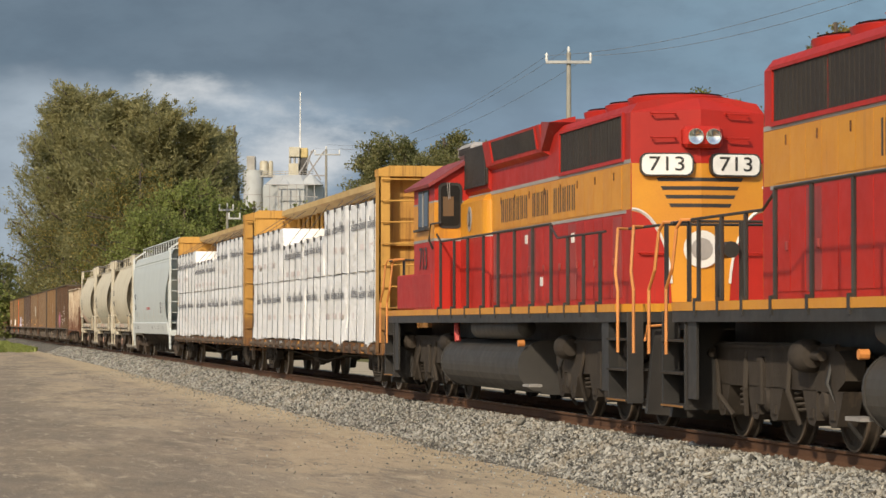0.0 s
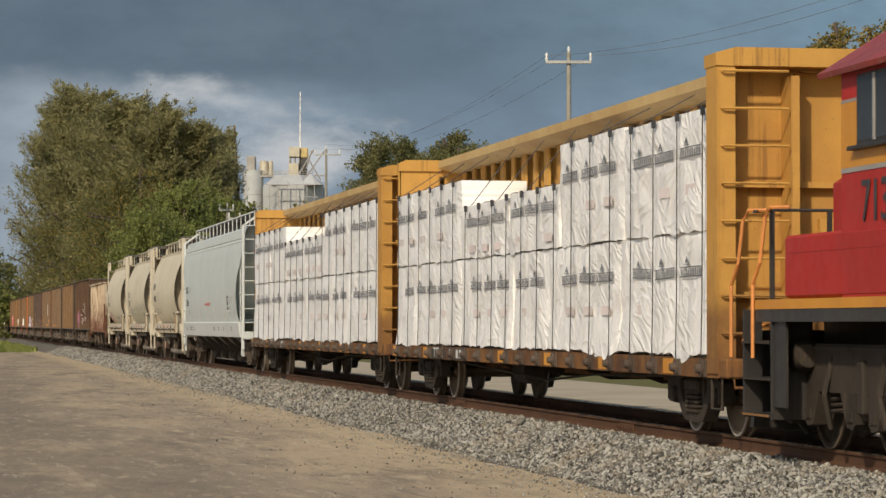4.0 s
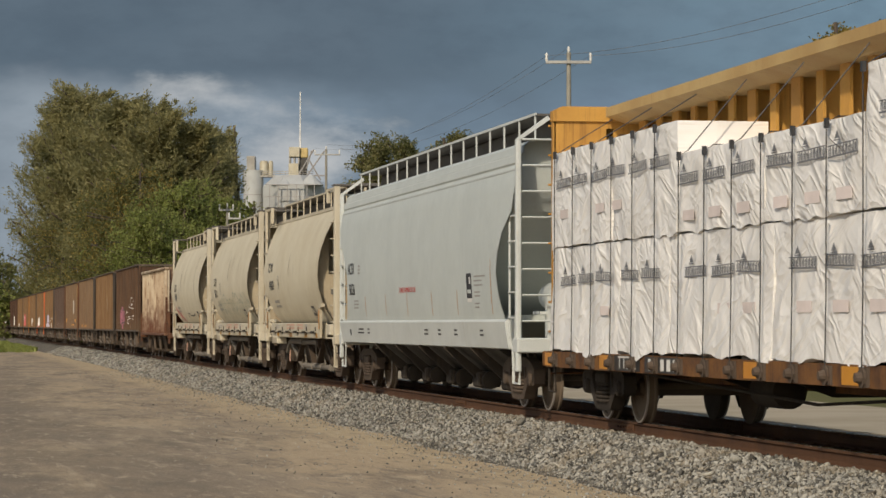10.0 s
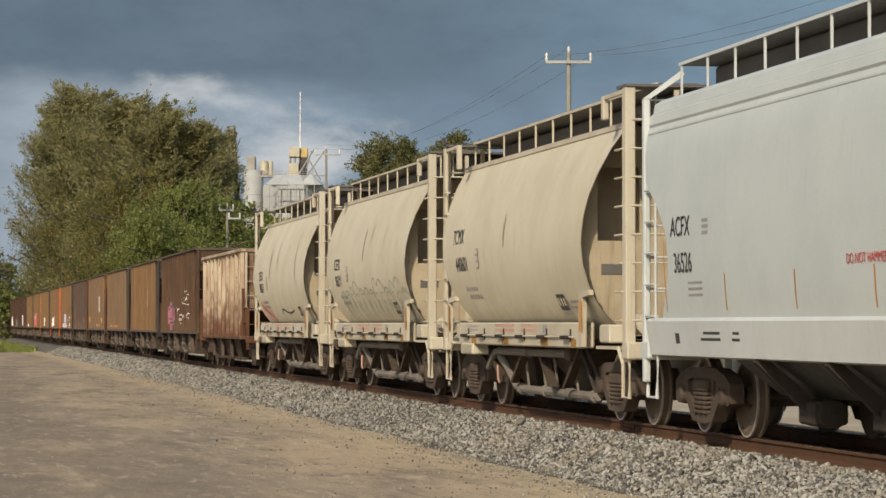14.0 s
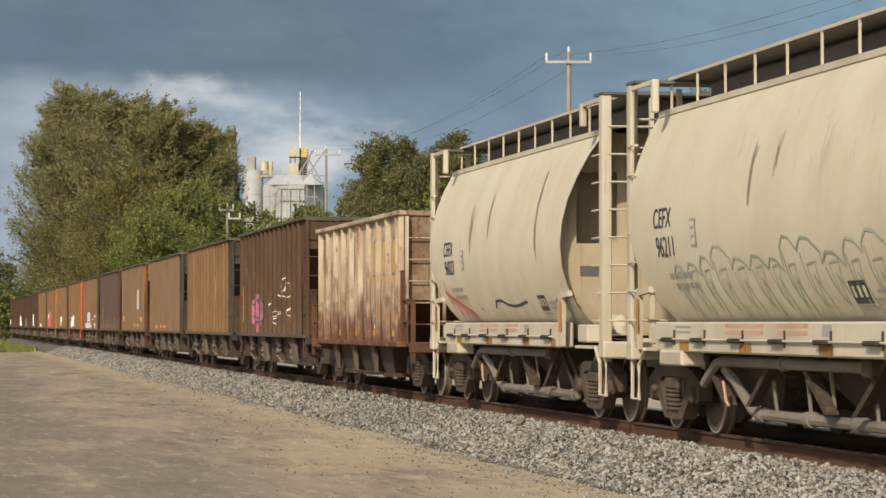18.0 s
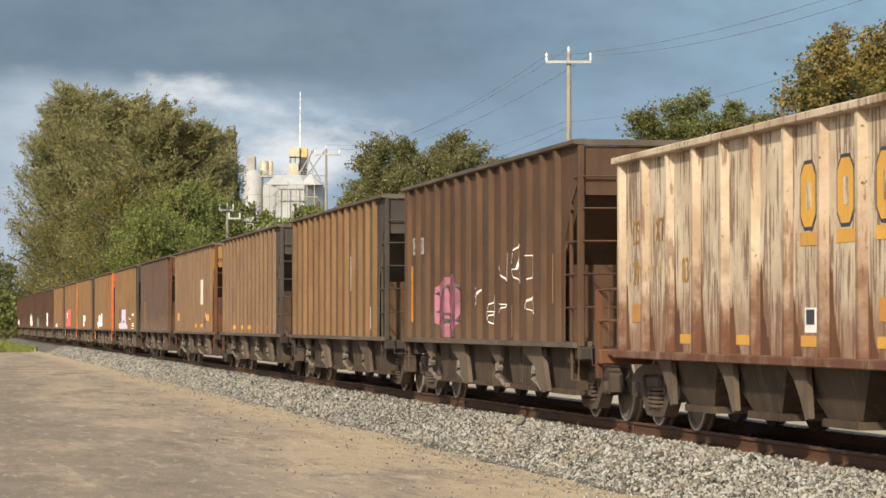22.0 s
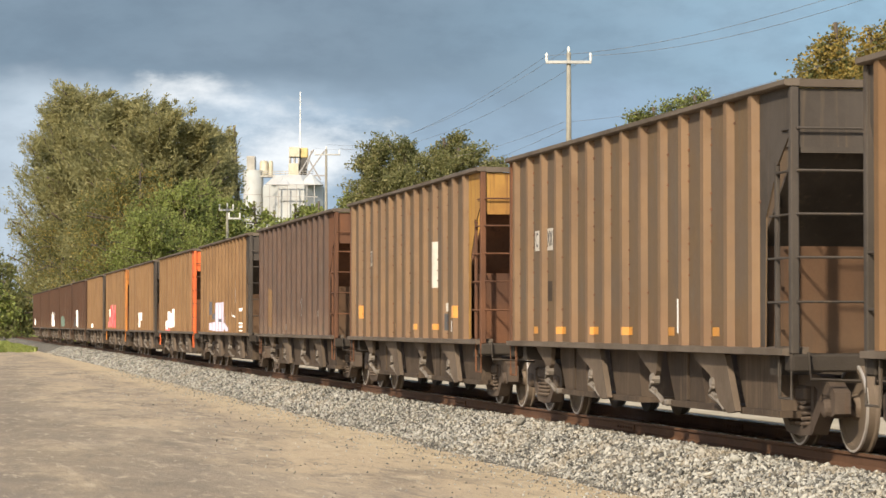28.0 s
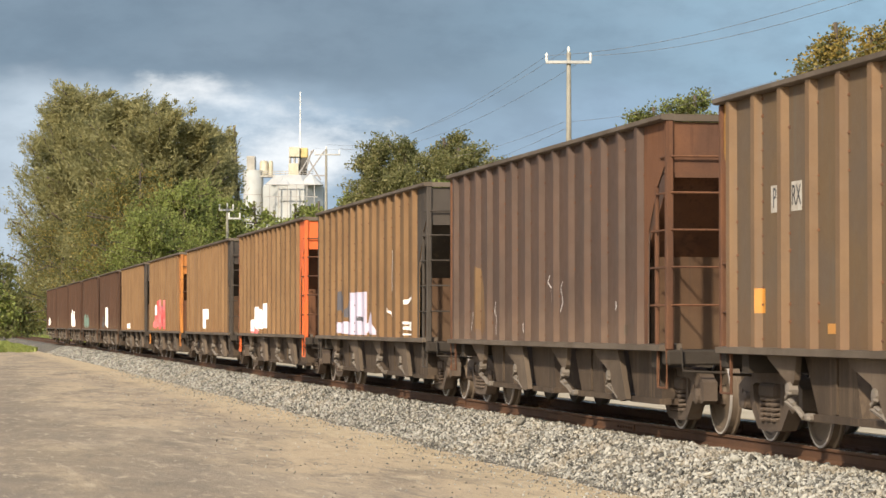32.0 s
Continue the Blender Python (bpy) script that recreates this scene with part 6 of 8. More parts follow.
def scrawl_red(car, hug):
    rng = random.Random(2)
    for k in range(9):
        y = 4.85 - 0.2 * k
        z = 1.98 - 0.04 * k
        scribble(car, "red_scrawl", [(y, z + rng.uniform(-0.05, 0.08)), (y - 0.12, z - 0.32), (y + 0.1, z - 0.12), (y - 0.2, z - 0.2), (y - 0.3 + rng.uniform(-0.1, 0.1), z - 0.5)], hug, REDSPRAY, "thin red sprayed scrawl", 0.03)
    scribble(car, "dark_scrawl", [(1.2, 1.55), (1.0, 1.66), (0.6, 1.67), (0.2, 1.6), (-0.3, 1.575), (-0.8, 1.6), (-1.25, 1.64), (-1.2, 1.6)], hug, PRINT, "thin dark wavy line", 0.04)
    scribble(car, "dark_scrawl", [(-2.7, 1.61), (-3.0, 1.6), (-3.3, 1.66)], hug, SCUFF, "", 0.035)
    scribble(car, "dark_scrawl", [(2.35, 1.57), (2.28, 1.53), (2.33, 1.52)], hug, PRINT, "", 0.03)
    scuffs(car, hug, 5, ((0.9, 2.6, 3.4), (2.3, 2.4, 3.3), (-2.6, 2.2, 3.5)))
    cream_marks(car, hug)


def scrawl_pale(car, hug):
    # tall outlined letters in faded green, one loop after another
    rng = random.Random(4)
    y = 4.05
    line = []
    while y > -4.1:
        w = rng.uniform(0.5, 0.75)
        top = 2.08 + rng.uniform(-0.12, 0.14)
        line += [(y, top - 0.12), (y - 0.25 * w, top), (y - 0.6 * w, top - 0.02), (y - w, top - 0.15)]
        scribble(car, "pale_scrawl", [(y - 0.1 * w, top - 0.15), (y - 0.2 * w, 1.7), (y - 0.55 * w, 1.45), (y - 0.5 * w, 1.8), (y - 0.8 * w, 1.55), (y - 0.85 * w, 1.38)], hug, FADED_GREEN, "faded green sprayed outline letters", 0.032)
        scribble(car, "pale_scrawl", [(y - 0.35 * w, 1.62), (y - 0.3 * w, 1.9), (y - 0.7 * w, 1.92), (y - 0.65 * w, 1.7)], hug, FADED_GREEN, "", 0.024)
        y -= w
    scribble(car, "pale_scrawl", line, hug, FADED_GREEN, "faded green sprayed outline", 0.03)
    scuffs(car, hug, 6, ((0.75, 2.5, 3.4), (-0.1, 2.8, 3.4)))
    cream_marks(car, hug)


def scrawl_none(car, hug):
    scuffs(car, hug, 7, ((0.9, 2.45, 3.1), (-2.6, 1.5, 1.75)))
    cream_marks(car, hug)


cream_hopper(126.95, "cream covered hopper with barrel-shaped sides", [(4.52, 2.71, "TCMX", 0.34), (4.24, 2.26, "440601", 0.34)], scrawl_none)
cream_hopper(140.95, "cream covered hopper with faded green scrawls", [(4.28, 2.54, "CEFX", 0.34), (4.17, 2.2, "96211", 0.34)], scrawl_pale)
cream_hopper(154.9, "cream covered hopper with red scrawl", [(4.15, 2.53, "CEFX", 0.34), (4.08, 2.22, "96027", 0.34)], scrawl_red)


def grey_hopper(qc):
    car = thing("covered_hopper", "large pale grey covered hopper with smooth bulging sides", "hopper car")
    zs = [4.12, 4.03, 3.97, 3.86, 3.83, 3.72, 3.69, 3.62, 3.3, 3.0, 2.7, 2.4, 2.1, 1.8, 1.6, 1.45, 1.36]
    wid = curve_at(sorted(zs), [(1.36, 1.50), (1.6, 1.53), (2.1, 1.56), (2.7, 1.56), (3.3, 1.52), (3.62, 1.48), (3.69, 1.44), (3.72, 1.46), (3.83, 1.44), (3.86, 1.40), (3.97, 1.38), (4.03, 1.3), (4.12, 0.7)])[::-1]
    end = curve_at(sorted(zs), [(1.36, 7.85), (1.45, 7.8), (1.6, 7.65), (1.8, 7.5), (2.1, 7.42), (2.4, 7.55), (2.7, 7.9), (3.0, 8.5), (3.3, 8.62), (3.62, 8.66), (4.12, 8.7)])[::-1]
    side_at = lambda zz: float(np.interp(zz, zs[::-1], wid[::-1]))
    part("body", lofted_body(list(zip(wid, zs)), end, [e + 0.6 for e in end]), GREY_CAR, car, smooth=True)
    for sy in (-1, 1):
        part("end_bulkhead", lofted_end(list(zip(wid, zs)), end, sy, [e - float(np.interp(z, [1.36, 2.1, 2.7, 3.15, 4.2], [5.6, 6.7, 7.6, 8.2, 8.4])) for z, e in zip(zs, end)]), GREY_CAR, car, "recessed end sheet")
    for sx in (-1, 1):
        s = Shape().prism([(sx * 1.50, 1.38), (sx * 1.56, 1.34), (sx * 1.50, 0.94), (sx * 1.40, 0.92), (sx * 1.40, 1.38)], -8.1, 9.05)
        part("side_sill", s, GREY_LIGHT, car, "pale inclined side sill")
        part("roof_seam", Shape().box(sx * 1.475, sx * 1.49, -8.6, 9.2, 3.6, 3.625).box(sx * 1.40, sx * 1.43, -8.6, 9.2, 3.835, 3.855), GREY_LIGHT, car)
    running_board(car, 8.3, 4.06, 4.47, 1.15, GREY_LIGHT, more=0.8)
    part("hatch_trough", Shape().cbox(-0.7, 0.7, -8.3, 9.0, 4.08, 4.44, 0.04), GRATING, car, "long dark roof hatch")
    for sy in (-1, 1):
        for sx in (-1, 1):
            s = Shape().cbox(min(sx * 1.52, sx * 1.44), max(sx * 1.52, sx * 1.44), min(sy * 8.66, sy * 8.78), max(sy * 8.66, sy * 8.78), 0.6, 4.05, 0.015)
            s.prism([(sx * 1.52, 4.05), (sx * 1.44, 4.05), (sx * 1.0, 4.35), (sx * 1.04, 4.4)], sy * 8.66, sy * 8.78)
            part("corner_post", s, GREY_LIGHT, car)
            s = Shape()
            rungs(s, "y", sy * 8.62, sy * 8.2, sx * 1.47, [1.4 + 0.38 * k for k in range(5)], 0.014, 0.05, sx)
            s.tube([(sx * 1.5, sy * 8.2, 1.1), (sx * 1.5, sy * 8.2, 2.95)], 0.018)
            part("side_ladder", s, GREY_LIGHT, car)
        for k in range(8):
            s = Shape()
            rungs(s, "x", -1.42, 0.1, sy * 8.72, [1.35 + 0.385 * k], 0.016, 0.07, sy)
            part("end_rung", s, GREY_LIGHT, car)
        s = Shape().cbox(-1.52, 1.52, min(sy * 8.5, sy * 8.85), max(sy * 8.5, sy * 8.85), 0.88, 1.1, 0.02)
        s.box(-0.32, 0.32, sy * 6.5, sy * 9.0, 0.66, 1.05).box(-1.45, 1.45, sy * 7.4, sy * 8.6, 1.0, 1.06)
        part("end_sill", s, GREY_LIGHT, car)
        s = Shape().turn([(0, -0.5), (0.2, -0.46), (0.22, -0.3), (0.22, 0.3), (0.2, 0.46), (0, 0.5)], (-0.75, sy * 8.15, 1.72), "y", 16)
        part("air_reservoir", s, GREY_LIGHT, car, smooth=True)
        part("end_shelf", Shape().box(-1.44, 1.44, sy * 6.2, sy * 6.3, 0.98, 1.45), GREY_CAR, car)
        part("brake_stand", Shape().box(-1.0, -0.85, sy * 8.4, sy * 8.55, 1.06, 1.75).box(-1.1, -0.4, sy * 8.0, sy * 8.5, 1.45, 1.5), GREY_LIGHT, car)
        s = Shape()
        s.tube([(-1.46, sy * 8.75, 0.9), (-1.46, sy * 8.72, 0.42), (-1.46, sy * 8.3, 0.42), (-1.46, sy * 8.25, 0.95)], 0.024)
        part("sill_step", s, GREY_LIGHT, car)
        part("coupler", coupler_shape(sy * 9.0, sy), TRUCK, car)
        h = Shape()
        air_hose(h, sy * 9.0, sy)
        part("air_hose", h, BLACK, car)
    part("belly", Shape().prism([(-1.36, 0.98), (1.36, 0.98), (0.75, 0.52), (-0.75, 0.52)], -6.2, 6.2), BLACK, car, "black underbody")
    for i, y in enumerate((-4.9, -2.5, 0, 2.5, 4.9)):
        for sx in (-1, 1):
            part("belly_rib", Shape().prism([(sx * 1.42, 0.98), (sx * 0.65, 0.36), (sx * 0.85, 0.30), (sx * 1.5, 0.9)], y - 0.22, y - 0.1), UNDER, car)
        for sx in (-1, 1):
            s = Shape().cbox(sx * 0.75 - 0.2, sx * 0.75 + 0.2, y - 0.45, y + 0.05, 0.24, 0.5, 0.03)
            s.turn([(0, -0.4), (0.15, -0.38), (0.15, 0.38), (0, 0.4)], (sx * 0.75, y - 0.2, 0.36), "y", 12)
            part("outlet", s, UNDER, car, smooth=True)
    lettering("reporting_mark", "ACFX", PRINT, car, 0.33, side_text(-1.572, 7.46, 2.42), squeeze=1.0, hug=side_at)
    lettering("reporting_mark", "36526", PRINT, car, 0.33, side_text(-1.572, 7.36, 2.0), squeeze=0.95, hug=side_at)
    lettering("warning", "DO NOT HAMMER ON CAR", REDTEXT, car, 0.14, side_text(-1.572, 0.65, 1.92), squeeze=1.0, hug=side_at)
    def decal(name, y0, y1, z0, z1, mat, label="", hug=side_at, off=0.003):
        zz = [z0 + (z1 - z0) * k / 4 for k in range(5)]
        s = Shape().add([(-hug(z) - off, y, z) for z in zz for y in (y0, y1)], [(2 * k, 2 * k + 1, 2 * k + 3, 2 * k + 2) for k in range(4)])
        part(name, s, mat, car, label)
    decal("placard", -5.45, -5.02, 1.72, 2.12, PRINT)
    decal("placard", -5.43, -5.05, 1.66, 1.72, WHITE_PAINT)
    decal("placard_bar", -5.38, -5.25, 1.95, 2.06, WHITE_PAINT, off=0.005)
    decal("placard_bar", -5.38, -5.08, 1.8, 1.86, GREY_CAR, off=0.005)
    for k, (y, z) in enumerate(((-6.6, 2.05), (-6.3, 1.98), (-6.35, 1.91), (-6.1, 1.8), (-6.1, 1.74), (-6.05, 1.62), (-6.0, 1.56))):
        decal("stencil", y, -5.65, z, z + 0.025, STRIPE)
    for z in (2.45, 2.38, 2.31):
        decal("stencil", 6.3, 6.55, z, z + 0.04, STRIPE)
    for y in (8.2, 5.69, 3.18, 0.76, -1.78, -4.15, -7.0):
        h = 0.4 if -6 < y < 8 else 0.85
        decal("reflector", y - 0.02, y + 0.02, 1.46, 1.46 + h, MARK, "thin orange upright mark")
    for k in range(3):
        decal("stencil", 6.6, 7.2, 1.62 + 0.07 * k, 1.65 + 0.07 * k, STRIPE)
    sill = lambda z: 1.50 + (z - 0.94) * 0.15
    for y, w in ((6.3, 0.8), (5.3, 0.3), (-1.2, 0.4), (-2.5, 0.3), (-6.2, 0.3), (-4, 0.3)):
        decal("stencil", y - w / 2, y + w / 2, 1.12, 1.15, PRINT, hug=sill)
        decal("stencil", y - w / 2, y + w / 3, 1.19, 1.22, PRINT, hug=sill)
    decal("badge", 7.6, 7.78, 1.08, 1.2, PRINT, hug=sill)
    for ob in car.children:              # the platform at the trailing end stands further out
        if ob.data and min(v.co.y for v in ob.data.vertices) > 6.0 and ob.name.split(".")[0] not in ("reporting_mark", "reflector", "stencil", "board_post", "badge"):
            ob.location.y += 0.6
    bogie(car, -6.9)
    bogie(car, 8.2)
    TRAIN.append((car, qc))
    return car


grey_hopper(110.35)


# ---- centre-beam lumber cars ----
def lumber_pack(y0, y1, z0, z1, x_out, x_in, seed, tier):
    """One wrapped stack of boards: puckered white wrap with a ragged hem, straps and a printed row."""
    rng = random.Random(seed)
    pack = thing("lumber_pack", "lumber wrapped in creased white plastic, strapped, on a centre-beam car", "lumber pack", "wrapped lumber on the centre-beam cars")
    ny, nz = max(4, int((y1 - y0) / 0.16)), 9
    vs, fs = [], []
    sx = -1 if x_out < 0 else 1
    def wob(y, z, s):
        return 0.03 * noise.noise((y * 1.3 + seed, z * 1.7, s)) + 0.018 * noise.noise((y * 4 + seed, z * 2.5, s + 3)) + 0.012 * noise.noise((y * 9, z * 5, s))
    for j in range(nz + 1):
        for i in range(ny + 1):
            y = y0 + (y1 - y0) * i / ny
            hang = 0.16 * max(0.0, noise.noise((y * 1.1, seed * 1.7, 9.0))) + 0.06 * abs(noise.noise((y * 3.7, seed * 1.7, 5.0))) if tier == 0 else 0.02 + 0.10 * abs(noise.noise((y * 1.7, seed, 2.0)))
            z = (z0 - hang) + (z1 - z0 + hang) * j / nz
            edge = 0.02 if i in (0, ny) or j == nz else 0.0
            flare = 0.05 * (1 - j / nz) ** 3 if tier == 0 else 0.0
            vs.append((x_out + sx * (wob(y, z, 1.0) + flare - edge), y, z))
    k = ny + 1
    for j in range(nz):
        for i in range(ny):
            fs.append((j * k + i, j * k + i + 1, j * k + k + i + 1, j * k + k + i))
    o = len(vs)
    # inner side, top and ends close the box
    for (y, z) in ((y0, z0), (y1, z0), (y0, z1), (y1, z1)):
        vs.append((x_in, y, z))
    fs.append((o, o + 1, o + 3, o + 2))
    fs.append(tuple(nz * k + i for i in range(k)) + (o + 3, o + 2))
    fs.append(tuple(range(k)) + (o + 1, o))
    fs.append(tuple(j * k for j in range(nz + 1)) + (o + 2, o))
    fs.append(tuple(j * k + ny for j in range(nz + 1)) + (o + 3, o + 1))
    part("wrap", Shape().add(vs, fs), WRAP, pack, smooth=True)
    # board ends under the wrap's hem: bunks between the tiers
    for y in np.arange(y0 + 0.4, y1 - 0.2, 0.8):
        part("bunk", Shape().box(x_in, x_out - sx * 0.05, y - 0.12, y + 0.12, z0 - 0.05, z0), POLEWOOD, pack)
    # printed row: dark word-shaped bars under small triangles, on the side that faces the lot
    if sx > 0:
        return pack
    zr = z0 + (0.68 if tier == 0 else 0.66) * (z1 - z0)
    y = y0 + rng.uniform(0.1, 0.4)
    while y < y1 - 0.8:
        w = 0.9
        skew = rng.uniform(-0.025, 0.025)
        x = max((x_out + sx * (wob(y + w * k / 8, zr, 1.0) + 0.012)) * sx for k in range(9)) * sx
        # a word shape: thin upright strokes between two lines
        s = Shape()
        for dz, t in ((-0.066, 0.018), (0.046, 0.012)):
            s.prism([(y, zr + dz), (y, zr + dz + t), (y + w, zr + dz + t + skew), (y + w, zr + dz + skew)], x, x + sx * 0.003, "x")
        for c in range(9):
            a, d0 = y + w * c / 9 + 0.01, skew * (c + 0.5) / 9
            s.box(x, x + sx * 0.003, a, a + 0.022, zr - 0.055 + d0, zr + 0.048 + d0).box(x, x + sx * 0.003, a + 0.042, a + 0.058, zr - 0.04 + d0, zr + rng.uniform(0.01, 0.045) + d0)
        pr = part("print", s, WRAPPRINT, pack, "dark printed word shape")
        m0 = y + w * 0.68
        part("print_mark", Shape().prism([(m0, zr + 0.18), (m0 - 0.08, zr + 0.10), (m0 + 0.08, zr + 0.10)], x, x + sx * 0.003, "x").box(x, x + sx * 0.003, m0 - 0.1, m0 + 0.1, zr + 0.078, zr + 0.09), WRAPPRINT, pr)
        if rng.random() < 0.75:
            part("stamp", Shape().box(x - sx * 0.004, x - sx * 0.001, y + 0.18, y + 0.66, zr - 0.50, zr - 0.38), PINKPRINT, pack, "faint red stamp")
        y += rng.uniform(1.02, 1.14)
    return pack


def centre_beam(qc, label, top_plan, seed, half=11.1):
    """top_plan: pieces (y0, y1, height of the upper tier) on the side that faces the lot."""
    car = thing("centre_beam_car", label, "flat car", "yellow centre-beam lumber cars")
    for sx in (-1, 1):
        part("side_sill", Shape().prism([(sx * 1.40, 0.70), (sx * 1.40, 0.92), (sx * 1.1, 0.92), (sx * 1.1, 0.86), (sx * 1.36, 0.86), (sx * 1.36, 0.70)], -half, half), DECKRUST, car, "rusty yellow side sill")
        n = 20
        for i in range(n):
            y = -half + 0.6 + i * (2 * half - 1.2) / (n - 1)
            part("winch", Shape().turn([(0, -0.09), (0.045, -0.09), (0.06, -0.03), (0.1, -0.03), (0.1, 0.03), (0, 0.03)], (sx * 1.42, y, 0.80), "x", 10).box(sx * 1.36, sx * 1.43, y - 0.12, y + 0.12, 0.71, 0.90), TRUCK, car, smooth=False)
            if i % 3 == 1:
                part("yellow_panel", Shape().box(sx * 1.405, sx * 1.4012, y + 0.2, y + 0.7, 0.72, 0.90), ORANGE, car)
    part("deck", Shape().box(-1.36, 1.36, -half, half, 0.84, 0.90).box(-0.3, 0.3, -half, half, 0.55, 0.84), DECKRUST, car)
    # the centre beam: top chord with down-turned edges, upright posts and stringer
    part("top_chord", Shape().prism([(-0.60, 4.25), (-0.60, 4.385), (-0.2, 4.43), (0.2, 4.43), (0.60, 4.385), (0.60, 4.25), (0.57, 4.25), (0.3, 4.16), (-0.3, 4.16), (-0.57, 4.25)], -half + 0.3, half - 0.3), CHORDYELLOW, car, "dusty yellow top chord")
    for i in range(24):
        y = -half + 0.9 + i * (2 * half - 1.8) / 23
        w = 0.17 if i % 2 else 0.12
        s = Shape().box(-0.2, 0.2, y - 0.02, y + 0.02, 0.9, 4.27).box(-0.22, -0.18, y - w, y + w, 0.9, 4.26).box(0.18, 0.22, y - w, y + w, 0.9, 4.26)
        part("post", s, BEAM, car)
    part("stringer", Shape().box(-0.12, 0.12, -half + 0.3, half - 0.3, 2.3, 2.5), BEAM, car)
    for sy in (-1, 1):
        e = sy * half
        i1 = sy * (half - (0.42 if sy < 0 else 0.12))      # the far bulkhead is a thin one, hidden by the load
        xe = 1.42 if sy < 0 else 1.33
        s = Shape()
        # the bulkhead: skin, side channels, top and cross beams on the outer face
        s.box(-xe + 0.02, xe - 0.02, i1, i1 + sy * 0.03, 0.9, 4.32)
        part("bulkhead_skin", s, BEAM, car, "yellow end bulkhead")
        for sx in (-1, 1):
            part("bulkhead_channel", Shape().box(sx * xe, sx * (xe - 0.04), i1, e, 0.75, 4.34).box(sx * xe, sx * 1.2, e - sy * 0.03, e, 0.75, 4.34), BEAM, car)
            part("bulkhead_post", Shape().box(sx * 0.55, sx * 0.45, i1, e, 0.9, 4.1), BEAM, car)
        part("bulkhead_top", Shape().prism([(-xe - 0.01, 4.2), (-xe - 0.01, 4.345), (-1.2, 4.41), (1.2, 4.41), (xe + 0.01, 4.345), (xe + 0.01, 4.2)], i1 - sy * 0.05, e + sy * 0.02), BEAM, car)
        for z in (1.6, 2.85):
            part("bulkhead_beam", Shape().box(0.04 - xe, xe - 0.04, i1 + sy * 0.03, e - sy * 0.04 if sy > 0 else i1 - 0.16, z, z + 0.07), BEAM, car)
        for k in range(8):
            s = Shape()
            rungs(s, "x", -1.36, -0.6, e, [1.2 + 0.42 * k], 0.016, 0.06, sy)
            part("rung", s, BEAM, car)
        s = Shape().cbox(-1.4, 1.4, min(e, e + sy * 0.3), max(e, e + sy * 0.3), 0.7, 0.92, 0.02)
        part("stirrup", Shape().tube([(-1.36, e, 0.75), (-1.36, e, 0.35), (-1.36, e - sy * 0.4, 0.35), (-1.36, e - sy * 0.4, 0.75)], 0.022), UNDER, car, "dark rusty step")
        s.tube([(-1.3, e + sy * 0.2, 0.9), (-1.3, e + sy * 0.3, 0.6), (0, e + sy * 0.35, 0.6)], 0.018)
        part("end_sill", s, DECKRUST, car)
        part("coupler", coupler_shape(e + sy * 0.25, sy), TRUCK, car)
        h = Shape()
        air_hose(h, e + sy * 0.3, sy)
        part("air_hose", h, BLACK, car)
    for y in (-4.5, -1.5, 1.5, 4.5):
        part("cross_bearer", Shape().prism([(-1.3, 0.86), (1.3, 0.86), (0.3, 0.5), (-0.3, 0.5)], y - 0.06, y + 0.06), UNDER, car)
    s = Shape().turn([(0, -0.5), (0.2, -0.46), (0.2, 0.46), (0, 0.5)], (-0.6, 2.6, 0.55), "y", 14)
    s.tube([(-0.9, -7.5, 0.66), (-0.9, -3.0, 0.60), (-0.8, 0.5, 0.45), (-0.9, 7.5, 0.66)], 0.02)
    part("brake_gear", s, UNDER, car, smooth=True)
    # hand marks on the side sill as plain bars
    for y0, y1 in ((7.05, 5.75), (5.5, 3.9)):
        part("mark_panel", Shape().box(-1.4075, -1.4055, y1, y0, 0.715, 0.905), BLACK, car)
    lettering("reporting_mark", "TTZX", WHITE_PAINT, car, 0.23, side_text(-1.41, 6.4, 0.81), 0.001, squeeze=1.6)
    for k in range(5):
        part("number_bar", Shape().box(-1.4105, -1.408, 5.32 - 0.29 * k, 5.16 - 0.29 * k, 0.74, 0.88), WHITE_PAINT, car)
    bogie(car, -8.95, UNDER)
    bogie(car, 8.95, UNDER)
    TRAIN.append((car, qc))
    # the load, on both sides of the beam; the packs ride on the car
    packs = []
    k = seed * 10
    for sx in (-1, 1):
        y = -half + 0.5
        while y < half - 1.0:
            w = 4.2 if (k % 3) else 2.5
            y2 = min(y + w, half - 0.14)
            if half - 0.14 - y2 < 1.2:
                y2 = half - 0.14
            packs.append(lumber_pack(y + 0.015, y2 - 0.015, 0.97, 2.37, sx * 1.36, sx * 0.24, k, 0))
            y, k = y2, k + 1
        for a, b, top in top_plan:
            packs.append(lumber_pack(a + 0.015, b - 0.015, 2.42, top, sx * 1.37, sx * 0.24, k, 1))
            k += 1
    for p in packs:
        TRAIN.append((p, qc))
    # tie-down cables over the load, one pair for each winch
    for i in range(20):
        y = -half + 0.6 + i * (2 * half - 1.2) / 19
        ztop = max([t for a, b, t in top_plan if a <= y <= b] or [3.7])
        for sx in (-1, 1):
            s = Shape()
            s.tube([(sx * 1.44, y, 0.86), (sx * 1.425, y, 1.6), (sx * 1.42, y, 2.4), (sx * 1.415, y, ztop - 0.04), (sx * 1.3, y, ztop + 0.03)] + ([(sx * 0.58, y, 4.2)] if i % 2 else [(sx * 0.9, y, ztop + 0.03)]), 0.0075, 5)
            s.box(sx * 1.39, sx * 1.432, y - 0.03, y + 0.03, ztop - 0.09, ztop + 0.01)
            part("tie_down_cable", s, STRAP, car)
    return car


